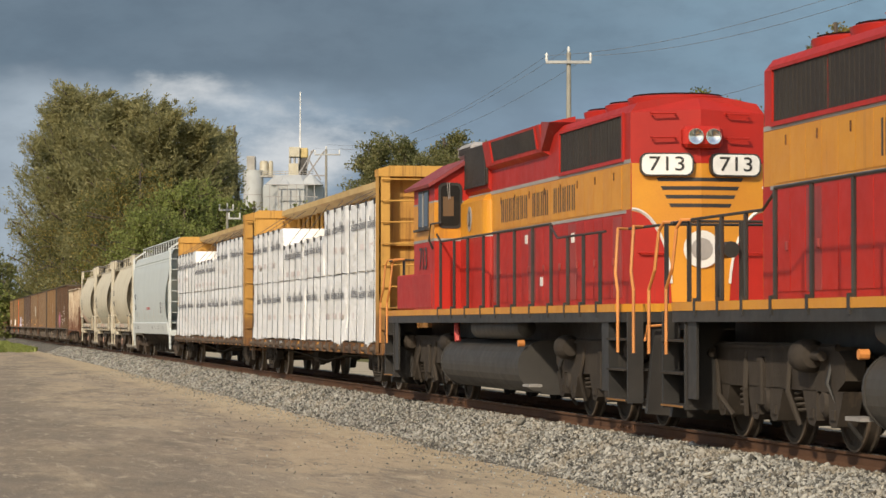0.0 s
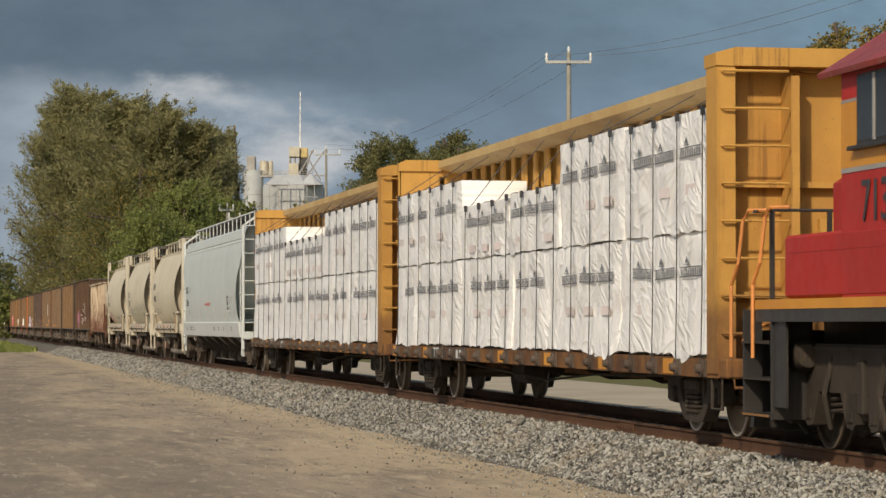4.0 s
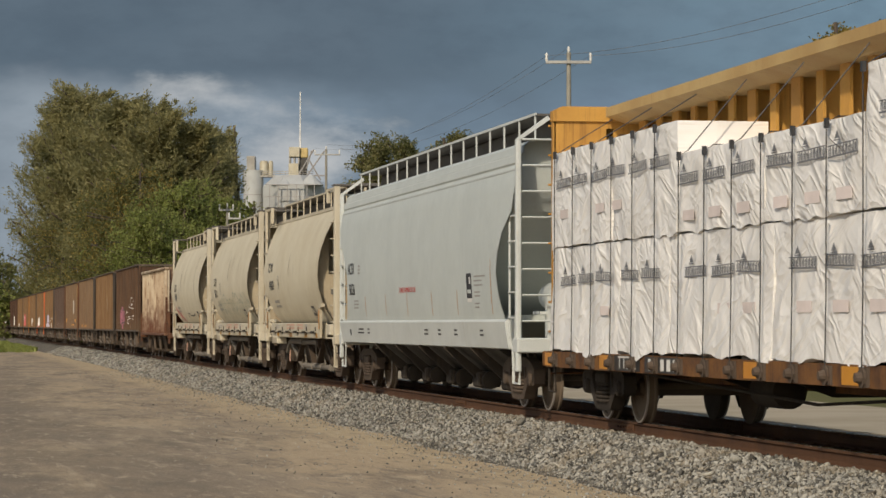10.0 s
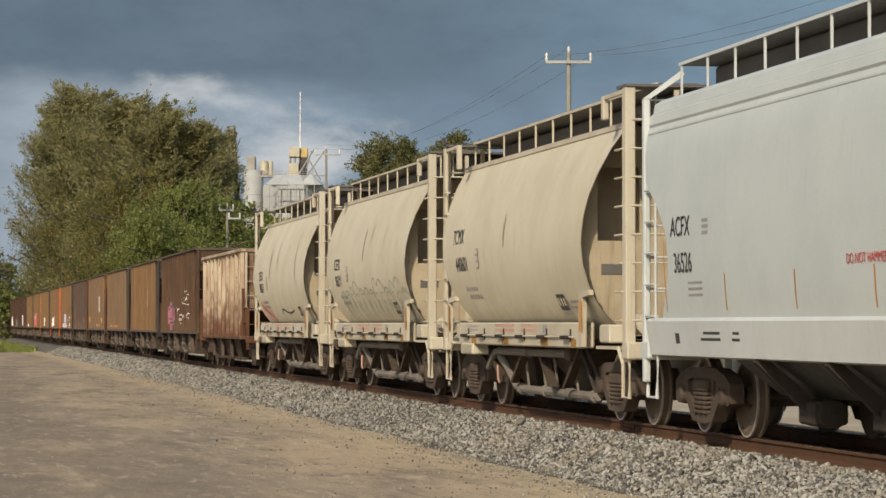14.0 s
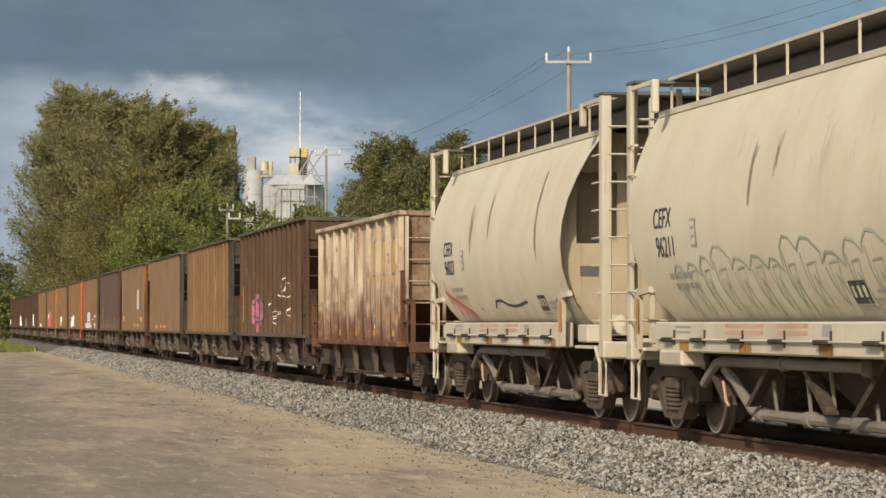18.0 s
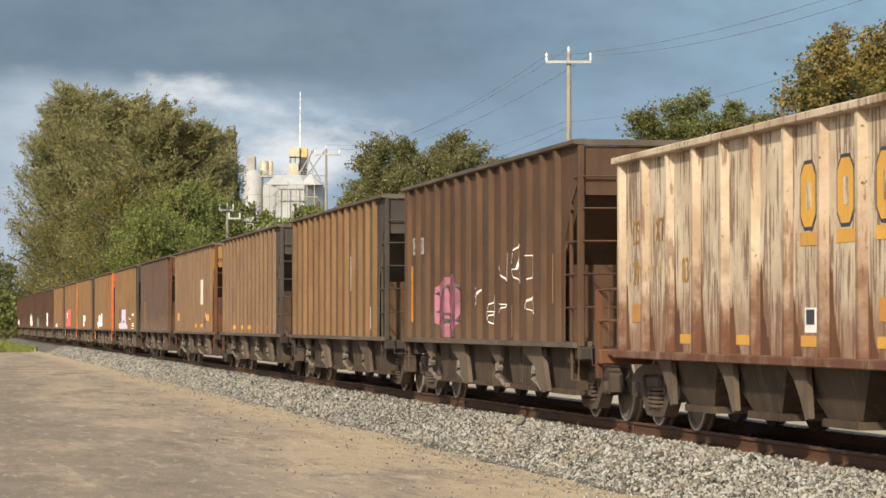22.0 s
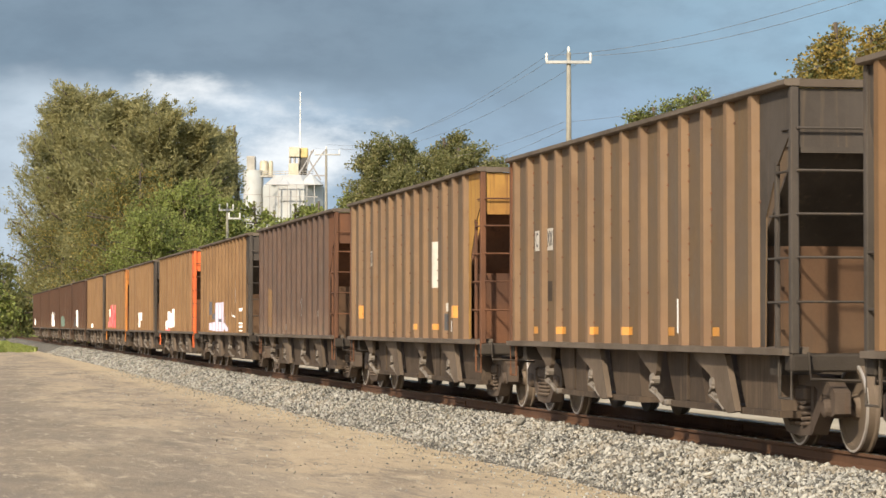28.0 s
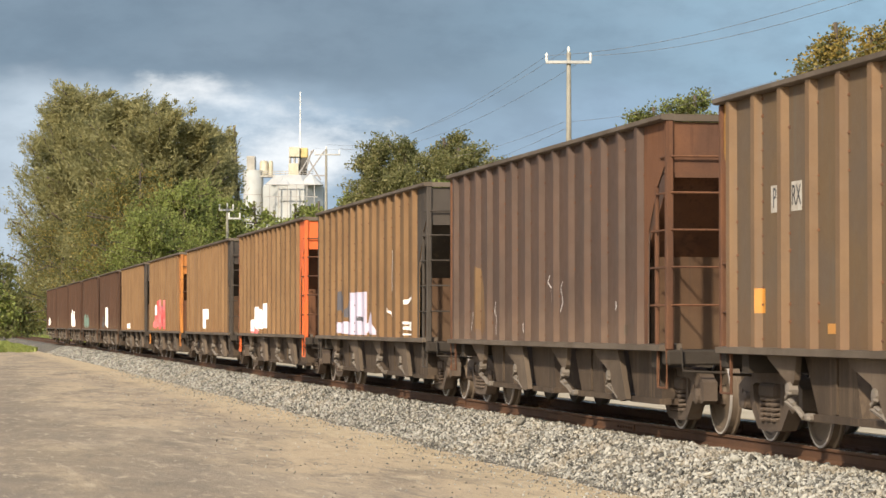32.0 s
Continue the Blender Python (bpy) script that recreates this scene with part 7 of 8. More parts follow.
centre_beam(65.3, "yellow centre-beam flat car loaded with wrapped lumber", [(-10.5, -6.6, 3.78), (-6.6, -2.9, 3.82), (-2.9, 0.6, 3.28), (0.6, 4.5, 3.24), (4.5, 7.6, 3.70), (7.6, 10.96, 3.70)], 1)
centre_beam(88.95, "weathered yellow centre-beam flat car loaded with wrapped lumber", [(-10.5, -6.5, 3.78), (-6.5, -2.7, 3.78), (-2.7, 0.6, 3.32), (0.6, 4.1, 3.32), (4.1, 7.4, 3.72), (7.4, 10.96, 3.72)], 2)


# ---- locomotives ----
def six_wheel_truck(loco, y, sign):
    b = part("truck", Shape().cbox(-0.9, 0.9, -1.9, 1.9, 0.62, 0.9, 0.04), UNDER, loco, "dusty black six-wheel truck")
    b.location = (0, y, 0)
    for sx in (-1, 1):
        x0, x1 = sx * 1.15, sx * 0.94
        # deep cast frame: level top, hanging legs round each axle
        s = Shape().prism([(-2.72, 0.74), (-2.72, 0.94), (-2.5, 1.04), (2.5, 1.04), (2.72, 0.94), (2.72, 0.74), (2.45, 0.62), (-2.45, 0.62)], x0, x1, "x")
        s.box(x0 + sx * 0.03, x1, -2.5, 2.5, 1.04, 1.075)
        part("side_frame", s, UNDER, b)
        for ay in (-2.0, 0.0, 2.0):
            for k in (-1, 1):
                s = Shape().prism([(ay + k * 0.2, 0.63), (ay + k * 0.2, 0.32), (ay + k * 0.28, 0.26), (ay + k * 0.46, 0.28), (ay + k * 0.58, 0.48), (ay + k * 0.66, 0.63)], x0, x1, "x")
                s.box(x0, x0 + sx * 0.02, ay + k * 0.27, ay + k * 0.43, 0.34, 0.44)
                part("pedestal", s, UNDER, b)
            s = Shape().turn([(0, -0.12), (0.1, -0.12), (0.15, -0.08), (0.17, 0.08), (0, 0.08)], (sx * 1.04, ay, 0.508), "x", 16) if sx < 0 else Shape().turn([(0, 0.12), (0.1, 0.12), (0.15, 0.08), (0.17, -0.08), (0, -0.08)], (sx * 1.04, ay, 0.508), "x", 16)
            part("axle_box", s, UNDER, b, smooth=True)
        for ay in (-1.0, 1.0):
            s = Shape().tube([(sx * 1.02 + 0.1 * math.cos(k * 0.7854), ay + 0.1 * math.sin(k * 0.7854), 0.4 + 0.0075 * k) for k in range(41)], 0.018, 5)
            part("coil_spring", s, UNDER, b, smooth=True)
        for ay in (-2.35, 1.7):
            s = Shape().turn([(0, -0.26), (0.12, -0.24), (0.17, -0.12), (0.175, 0.14), (0.12, 0.22), (0.05, 0.24), (0.05, 0.5), (0, 0.5)], (sx * 1.22, ay, 0.98), "y", 14)
            part("brake_cylinder", s, UNDER, b, smooth=True)
        s = Shape()
        s.tube([(sx * 1.14, -0.7, 1.0), (sx * 1.18, -0.62, 0.6), (sx * 1.14, -0.7, 0.3)], 0.035)
        s.tube([(sx * 1.14, 0.9, 1.0), (sx * 1.2, 1.0, 0.6), (sx * 1.1, 1.1, 0.25)], 0.03)
        s.tube([(sx * 1.12, -2.4, 1.08), (sx * 1.12, 2.4, 1.08)], 0.03)
        s.tube([(sx * 1.14, -1.9, 0.9), (sx * 1.2, -1.6, 0.5), (sx * 1.12, -1.3, 0.28)], 0.028)
        part("brake_rigging", s, UNDER, b)
        part("sand_hose", Shape().tube([(sx * 1.1, 2.2, 1.0), (sx * 1.2, 2.3, 0.7), (sx * 1.1, 2.45, 0.4), (sx * 0.9, 2.5, 0.15)], 0.025), BLACK, b)
        part("snubber", Shape().cbox(min(sx * 1.2, sx * 1.08), max(sx * 1.2, sx * 1.08), -0.16, 0.02, 0.42, 0.95, 0.02), UNDER, b)
    for ay in (-2.0, 0.0, 2.0):
        wheelset(b, ay, 0.508, sign)


def band(s, x, y0, y1, z0, z1, t=0.004):
    for sx in (-1, 1):
        s.box(sx * x, sx * (x + t), y0, y1, z0, z1)
    return s


def locomotive(label, number, sign, letter_from, letter_to):
    """Six-axle road unit; the long hood's end lies at -y, the cab at +y."""
    loco = thing("locomotive", label, "locomotive", "red and yellow locomotives")
    H = 0.92                                  # half width of the hood
    E0, C0 = -7.3, 4.05                       # hood end, cab's back wall
    # --- frame
    plan = [(-1.2, -9.8), (1.2, -9.8), (1.55, -8.9), (1.55, 8.9), (1.2, 9.8), (-1.2, 9.8), (-1.55, 8.9), (-1.55, -8.9)]
    part("walkway", Shape().prism(plan, 1.46, 1.56, "z"), ORANGE, loco, "yellow-edged walkway")
    part("frame", Shape().prism([(x * 0.995, y * 0.999) for x, y in plan], 1.33, 1.458, "z").box(-0.6, 0.6, -9.5, 9.5, 0.85, 1.33), BLACK, loco, "black underframe")
    # --- long hood: lower doors, band, upper part
    part("hood", Shape().prism([(-H, E0), (0, E0 - 0.12), (H, E0), (H, C0), (-H, C0)], 1.56, 3.46, "z"), RED, loco)
    up = [(-H, 3.46), (-H, 4.12), (-H + 0.10, 4.25), (-0.4, 4.33), (0.4, 4.33), (H - 0.10, 4.25), (H, 4.12), (H, 3.46)]
    s = Shape().prism(up, E0 + 0.06, C0)
    s.add([(-H, E0 + 0.06, 3.46), (0, E0 - 0.11, 3.46), (H, E0 + 0.06, 3.46), (-H, E0 + 0.06, 4.12), (0, E0 - 0.11, 4.16), (H, E0 + 0.06, 4.12), (-H + 0.12, E0 + 0.14, 4.25), (0, E0 + 0.05, 4.32), (H - 0.12, E0 + 0.14, 4.25)],
          [(0, 1, 4, 3), (1, 2, 5, 4), (3, 4, 7, 6), (4, 5, 8, 7)])
    part("upper_hood", s, RED, loco)
    s = Shape()
    for sx in (-1, 1):
        s.box(sx * H, sx * (H + 0.006), E0 + 0.05, C0, 2.83, 3.44)
    part("yellow_band", s, ORANGE, loco, "yellow band along the hood")
    s = band(band(Shape(), H, E0 + 0.05, C0, 3.445, 3.50, 0.009), H, E0 + 0.3, C0, 2.785, 2.828, 0.009)
    part("grey_stripe", s, STRIPE, loco)
    # hood end: yellow panels below, with dark chevrons and a white arc over red
    for sx in (-1, 1):
        def on(u, z, off):
            # a point on the end panel: u from 0 at the corner to 1 at the ridge
            x = sx * H * (1 - u)
            return (x - 0, E0 - 0.12 * u - off, z)
        s = Shape()
        s.add([on(0, 1.6, 0.005), on(1, 1.6, 0.005), on(1, 3.44, 0.005), on(0, 3.44, 0.005)], [(0, 1, 2, 3)])
        s.add([on(0, 1.6, 0.0), on(1, 1.6, 0.0), on(1, 3.44, 0.0), on(0, 3.44, 0.0)], [(3, 2, 1, 0)])
        part("end_panel", s, ORANGE, loco, "yellow hood end panel")
        s = Shape()
        pts = [(0.0, 2.8)] + [(0.56 * math.sin(a * 0.12), 1.7 + 1.1 * math.cos(a * 0.12)) for a in range(1, 13)] + [(0.57, 1.6), (0.0, 1.6)]
        s.add([on(u, z, 0.009) for u, z in pts], [tuple(range(len(pts)))])
        part("red_quarter", s, RED, loco)
        s = Shape()
        s.tube([on(u, z, 0.01) for u, z in [(0.0, 2.83)] + [(0.57 * math.sin(a * 0.12), 1.7 + 1.13 * math.cos(a * 0.12)) for a in range(1, 13)]], 0.022, 4)
        part("white_arc", s, WHITE_PAINT, loco)
        for k in range(4):
            z = 3.2 - 0.115 * k
            u0 = 0.38 + 0.06 * k
            s = Shape()
            s.add([on(u0, z, 0.009), on(1, z, 0.009), on(1, z + 0.05, 0.009), on(u0 - 0.03, z + 0.05, 0.009)], [(0, 1, 2, 3)])
            part("dark_stripe", s, BLACK, loco)
        # number board: a rounded white box in a dark rim
        face = Matrix.Translation((sx * 0.47, E0 - 0.115, 3.42)) @ Matrix.Rotation(sx * math.atan2(0.12, H), 4, "Z") @ Matrix.Rotation(radians(90), 4, "X")
        def rounded(w, h, r, z0, z1):
            p = []
            for cx, cy, a0 in ((w - r, h - r, 0), (-w + r, h - r, 90), (-w + r, -h + r, 180), (w - r, -h + r, 270)):
                p += [(cx + r * math.cos(radians(a0 + 22.5 * k)), cy + r * math.sin(radians(a0 + 22.5 * k))) for k in range(5)]
            q = Shape().prism(p, z0, z1, "z")
            q.v = [tuple(face @ Vector(v)) for v in q.v]
            return q
        nb = part("number_board_rim", rounded(0.36, 0.155, 0.1, -0.05, 0.03), BLACK, loco)
        part("number_board", rounded(0.335, 0.135, 0.09, 0.0, 0.035), WHITE_PAINT, nb, "white number board")
        if number:
            lettering("number", number, BLACK, loco, 0.27, face @ Matrix.Translation((0, 0, 0.04)), 0.003, squeeze=1.25)
        for z in (3.78, 4.1):
            part("grab_iron", Shape().tube([on(0.28, z, 0.0), on(0.28, z, 0.07), on(0.62, z, 0.07), on(0.62, z, 0.0)], 0.014, 5), RED, loco)
        s = Shape().tube([on(0.1, 2.25, 0), on(0.1, 2.25, 0.07), on(0.45, 2.25, 0.07), on(0.45, 2.25, 0)], 0.014, 5)
        part("grab_iron", s, RED, loco)
    s = Shape().cbox(-0.27, 0.27, E0 - 0.26, E0 - 0.05, 3.64, 3.93, 0.05)
    hl = part("headlight_housing", s, RED, loco)
    for x in (-0.12, 0.12):
        part("headlight", Shape().turn([(0.0, -0.02), (0.06, -0.035), (0.095, -0.05), (0.105, -0.05), (0.105, 0.05)], (x, E0 - 0.26, 3.785), "y", 18), CHROME, hl, "round headlight", True)
    part("end_door_emblem", Shape().turn([(0, -0.012), (0.25, -0.012), (0.25, 0.0)], (0.0, E0 - 0.135, 2.3), "y", 24), WHITE_PAINT, loco, "round white emblem")
    part("emblem_centre", Shape().turn([(0, -0.018), (0.15, -0.018), (0.15, 0.0)], (0.0, E0 - 0.135, 2.3), "y", 16), STRIPE, loco)
    # doors on the lower hood: seams and handles
    for sx in (-1, 1):
        for i in range(17):
            y = E0 + 0.5 + i * 0.545
            s = Shape().box(sx * (H + 0.0015), sx * (H + 0.012), y, y + 0.52, 1.66, 2.75)
            part("hood_door", s, RED if (i * 7 + (sx > 0)) % 5 else RED_FADED, loco)
            part("upper_door", Shape().box(sx * (H + 0.007), sx * (H + 0.014), y, y + 0.533, 2.85, 3.43), ORANGE, loco)
            if i % 2 == 0:
                part("door_latch", Shape().cbox(min(sx * (H + 0.01), sx * (H + 0.04)), max(sx * (H + 0.01), sx * (H + 0.04)), y + 0.42, y + 0.47, 2.1, 2.2, 0.006), RED_FADED, loco)
                part("door_latch", Shape().box(sx * (H + 0.01), sx * (H + 0.028), y + 0.40, y + 0.42, 3.25, 3.36), RUST, loco)
        # radiator grilles in red frames
        for y0, y1 in ((-6.85, -5.0), (-4.95, -3.1)):
            g = part("radiator_grille", Shape().box(sx * (H + 0.001), sx * (H + 0.012), y0, y1, 3.53, 4.10), GRILLE, loco, "dark radiator grille")
            for k in range(12):
                y = y0 + 0.07 + k * (y1 - y0 - 0.14) / 11
                part("grille_bar", Shape().box(sx * (H + 0.012), sx * (H + 0.02), y - 0.012, y + 0.012, 3.54, 4.09), GRILLE, g)
        part("grille_frame", Shape().box(sx * H, sx * (H + 0.035), -6.92, -3.02, 3.48, 3.53).box(sx * H, sx * (H + 0.035), -6.92, -3.02, 4.10, 4.14).box(sx * H, sx * (H + 0.035), -6.92, -6.86, 3.5, 4.12).box(sx * H, sx * (H + 0.035), -3.09, -3.02, 3.5, 4.12), RED, loco)
        # dynamic brake blister: flared out, with a dark intake
        prof = [(sx * H, 3.84), (sx * (H + 0.10), 3.90), (sx * (H + 0.17), 4.30), (sx * 0.52, 4.43), (sx * 0.5, 3.84)]
        part("brake_blister", Shape().prism(prof, -2.3, 2.06), RED, loco)
        part("blister_end", Shape().prism([(-2.3, 3.9), (-2.85, 4.3), (-2.3, 4.34)], sx * 0.6, sx * (H + 0.13), "x"), RED_FADED, loco)
        lo, hi = H + 0.113, H + 0.166
        part("brake_intake", Shape().add([(sx * (lo + 0.004), -1.95, 3.96), (sx * (lo + 0.004), 1.35, 3.96), (sx * (hi + 0.004), 1.35, 4.26), (sx * (hi + 0.004), -1.95, 4.26), (sx * (lo - 0.04), -1.95, 3.96), (sx * (lo - 0.04), 1.35, 3.96), (sx * (lo - 0.04), 1.35, 4.26), (sx * (lo - 0.04), -1.95, 4.26)],
             [(0, 1, 2, 3), (4, 7, 6, 5), (0, 4, 5, 1), (1, 5, 6, 2), (2, 6, 7, 3), (3, 7, 4, 0)]), GRILLE, loco, "dark red-brown air intake")
        for yy in (-2.02, 1.42):
            part("intake_frame", Shape().prism([(sx * (lo - 0.01), 3.94), (sx * (lo + 0.02), 3.94), (sx * (hi + 0.02), 4.28), (sx * (hi - 0.01), 4.28)], yy, yy + 0.06), RED, loco)
        # filter housing with its dark panel, and the bulged blower duct with an emblem
        part("filter_housing", Shape().prism([(sx * H, 3.5), (sx * (H + 0.05), 3.56), (sx * (H + 0.05), 4.3), (sx * 0.7, 4.37), (sx * 0.1, 4.37), (sx * 0.1, 3.5)], 2.09, 4.04), RED, loco)
        f = part("filter_panel", Shape().cbox(min(sx * (H + 0.1), sx * (H + 0.04)), max(sx * (H + 0.1), sx * (H + 0.04)), 2.14, 4.0, 3.62, 4.30, 0.015), GRILLE, loco, "dark mesh filter panel")
        part("filter_rim", Shape().box(sx * (H + 0.098), sx * (H + 0.108), 2.14, 4.0, 3.61, 3.64).box(sx * (H + 0.098), sx * (H + 0.108), 2.14, 2.17, 3.64, 4.3), BLACK, f)
        D = H + 0.15
        plan_d = [(sx * (H - 0.02), 1.98)] + [(sx * (H + 0.15 * math.sin(a * 0.314)), 2.0 + 0.26 * (1 - math.cos(a * 0.314))) for a in range(1, 6)] + [(sx * D, 4.04), (sx * (H - 0.02), 4.04)]
        part("blower_housing", Shape().prism(plan_d, 1.57, 2.76, "z"), RED, loco)
        up_d = part("blower_duct", Shape().prism([(x * 1.004, y) for x, y in plan_d], 2.80, 3.36, "z"), ORANGE, loco, "yellow bulged blower duct")
        part("duct_crown", Shape().prism([(sx * (H - 0.02), 3.36), (sx * D * 1.003, 3.36), (sx * (D - 0.05), 3.42), (sx * H, 3.48)], 2.12, 4.04), ORANGE, up_d)
        part("duct_stripe", Shape().prism([(x * 1.006, y) for x, y in plan_d], 2.755, 2.80, "z"), STRIPE, up_d)
        e = Shape().turn([(0, 0), (0.17, 0), (0.17, 0.012), (0, 0.012)] if sx > 0 else [(0, 0), (0.17, 0), (0.17, -0.012), (0, -0.012)], (sx * (D + 0.006), 3.2, 3.08), "x", 20)
        e.v = [(x, y, 3.08 + (z - 3.08) * 1.25) for x, y, z in e.v]
        em = part("side_emblem", e, STRIPE, loco, "oval emblem on the duct")
        part("emblem_mark", Shape().prism([(3.1, 2.95), (3.17, 3.2), (3.24, 3.22), (3.2, 3.05), (3.28, 2.96)], sx * (D + 0.01), sx * (D + 0.022), "x"), BLACK, em)
    # roof fans and stack
    for y in (-6.2, -4.9, -3.6):
        f = part("radiator_fan", Shape().turn([(0.66, -0.02), (0.68, 0.09), (0.62, 0.11), (0.1, 0.11), (0.0, 0.12)], (0, y, 4.3), "z", 24), RED, loco, smooth=True)
        part("fan_grille", Shape().turn([(0.6, 0.115), (0.62, 0.13), (0.5, 0.135), (0.0, 0.14)], (0, y, 4.3), "z", 20), GRILLE, f)
    for y in (-1.3, 0.5):
        part("brake_fan", Shape().turn([(0.6, -0.02), (0.62, 0.07), (0.1, 0.09), (0.0, 0.09)], (0, y, 4.36), "z", 20), RED_FADED, loco, smooth=True)
    # --- cab
    c0, c1, W = 4.05, 6.1, 1.53
    prof = [(-W, 1.56), (-W, 3.72), (-0.95, 4.12), (0.95, 4.12), (W, 3.72), (W, 1.56)]
    part("cab", Shape().prism(prof, c0, c1), RED, loco, "red cab")
    for sx in (-1, 1):
        part("cab_band", Shape().box(sx * W, sx * (W + 0.006), c0 - 0.006, c1, 2.78, 3.40).box(sx * W, sx * 0.9, c0 - 0.006, c0 - 0.0005, 2.78, 3.40), ORANGE, loco, "yellow band on the cab")
        part("cab_stripe", Shape().box(sx * W, sx * (W + 0.008), c0 - 0.008, c1, 2.735, 2.779).box(sx * W, sx * 0.95, c0 - 0.008, c0 - 0.0005, 2.735, 2.779), STRIPE, loco)
        part("cab_stripe", Shape().box(sx * W, sx * (W + 0.008), c0 - 0.008, c1, 3.401, 3.43).box(sx * W, sx * 0.95, c0 - 0.008, c0 - 0.0005, 3.401, 3.43), STRIPE, loco)
    roof = [(-1.64, 3.66), (-1.66, 3.71), (-0.95, 4.16), (-0.5, 4.24), (0.5, 4.24), (0.95, 4.16), (1.66, 3.71), (1.64, 3.66), (0.92, 4.1), (-0.92, 4.1)]
    part("cab_roof", Shape().prism(roof, c0 - 0.1, c1 + 0.35), RED_FADED, loco, "faded red cab roof")
    for sx in (-1, 1):
        # big window in the cab's rear wall, beside the hood
        x0, x1, z0, z1, r = 1.05, 1.465, 2.95, 3.74, 0.09
        p = []
        for cx, cz, a0 in ((x1 - r, z1 - r, 0), (x0 + r, z1 - r, 90), (x0 + r, z0 + r, 180), (x1 - r, z0 + r, 270)):
            p += [(sx * (cx + r * math.cos(radians(a0 + 30 * k))), cz + r * math.sin(radians(a0 + 30 * k))) for k in range(4)]
        w = part("rear_window", Shape().prism(p, c0 - 0.02, c0), BLACK, loco, "black-framed window in the cab's rear wall")
        cx, cz = sx * (x0 + x1) / 2, (z0 + z1) / 2
        part("pane", Shape().prism([(cx + (a - cx) * 0.8, cz + (b - cz) * 0.88) for a, b in p], c0 - 0.024, c0 - 0.012), GLASS, w)
        part("seat_back", Shape().cbox(min(cx - sx * 0.06, cx + sx * 0.13), max(cx - sx * 0.06, cx + sx * 0.13), c0 - 0.0255, c0 - 0.01, 3.16, 3.5, 0.004), TAN_SHEET, w, "pale seat back behind the glass")
        part("window_wiper", Shape().tube([(cx + sx * 0.02, c0 - 0.04, 3.74), (cx + sx * 0.01, c0 - 0.04, 3.45)], 0.008, 4).tube([(cx + sx * 0.06, c0 - 0.04, 3.74), (cx + sx * 0.03, c0 - 0.04, 3.45)], 0.006, 4), STRIPE, w)
        x = sx * (W + 0.014)
        w = part("side_window", Shape().cbox(min(sx * W, x), max(sx * W, x), 4.58, 5.62, 2.97, 3.64, 0.004), BLACK, loco, "narrow cab side window")
        part("pane", Shape().box(sx * (W + 0.005), x + sx * 0.003, 4.63, 5.57, 3.02, 3.6), GLASS, w)
        part("window_bar", Shape().box(x, x + sx * 0.012, 5.08, 5.14, 3.0, 3.62), STRIPE, w)
        part("window_sill", Shape().cbox(min(sx * W, sx * (W + 0.09)), max(sx * W, sx * (W + 0.09)), 4.55, 5.7, 2.93, 2.97, 0.008), BLACK, w)
        part("rain_gutter", Shape().box(sx * W, sx * (W + 0.05), 4.4, 5.75, 3.67, 3.7), RED_FADED, w)
        part("cab_grab", Shape().tube([(sx * (W + 0.01), 4.16, 2.6), (sx * (W + 0.08), 4.14, 2.75), (sx * (W + 0.08), 4.0, 3.02), (sx * (W - 0.1), 3.98, 3.05)], 0.02, 6), BLACK, loco)
        part("battery_box", Shape().cbox(min(sx * 1.54, sx * 0.95), max(sx * 1.54, sx * 0.95), 4.3, 7.9, 1.565, 2.2, 0.03), RED, loco, "red battery box")
        part("battery_seam", Shape().box(sx * 1.536, sx * 1.545, 4.4, 7.8, 2.02, 2.035), RED, loco)
        lettering("number", number, PRINT, loco, 0.56, side_text(-1.545, 5.1, 2.43), 0.004, squeeze=0.95) if sx < 0 and number else None
    part("short_hood", Shape().prism([(-H, 1.56), (-H, 2.75), (-0.7, 2.9), (0.7, 2.9), (H, 2.75), (H, 1.56)], c1, 8.2), RED, loco)
    ac = part("roof_cooler", Shape().cbox(-0.85, 0.6, 4.2, 5.5, 4.2, 4.46, 0.06), STRIPE, loco, "grey-white roof air conditioner")
    part("cooler_slat", Shape().box(-0.862, -0.852, 4.35, 5.35, 4.27, 4.38), GRILLE, ac)
    # name along the hood as plain letter-sized bars
    y = letter_from
    for word in (7, 4, 5):
        for k in range(word):
            w = (letter_from - letter_to) / 19.0
            bars = [(0.17, 0.0, 2.95, 3.32), (0.60, 0.44, 2.95, 3.32)]
            for sx in (-1, 1):
                s = Shape()
                for a, b, z0, z1 in bars:
                    s.box(sx * (H + 0.021), sx * (H + 0.0165), y - w * a, y - w * b, z0, z1)
                part("letter_bar", s, PRINT, loco)
            y -= w
        y -= w
    # small notices
    for yy, zz in ((1.5, 2.6), (-0.7, 2.62), (-3.9, 2.55), (-1.8, 1.95)):
        part("notice", Shape().box(-H - 0.02, -H - 0.012, yy - 0.09, yy + 0.09, zz - 0.07, zz + 0.07), WHITE_PAINT, loco)
    # --- handrails
    for sx in (-1, 1):
        ys = [3.64, 2.39, 1.2, -0.1, -1.26, -2.48, -3.76, -4.98]
        for i, y in enumerate(ys + [-6.03, -6.96, -7.9]):
            top = 2.7 if y > -5 else 2.5
            part("stanchion", Shape().cbox(min(sx * 1.52, sx * 1.475), max(sx * 1.52, sx * 1.475), y - 0.024, y + 0.024, 1.45, top, 0.008).box(sx * 1.56, sx * 1.5, y - 0.04, y + 0.04, 1.40, 1.6), BLACK, loco)
        part("handrail", Shape().tube([(sx * 1.5, 4.0, 2.85), (sx * 1.5, 3.64, 2.71), (sx * 1.5, -4.98, 2.71)], 0.018), BLACK, loco)
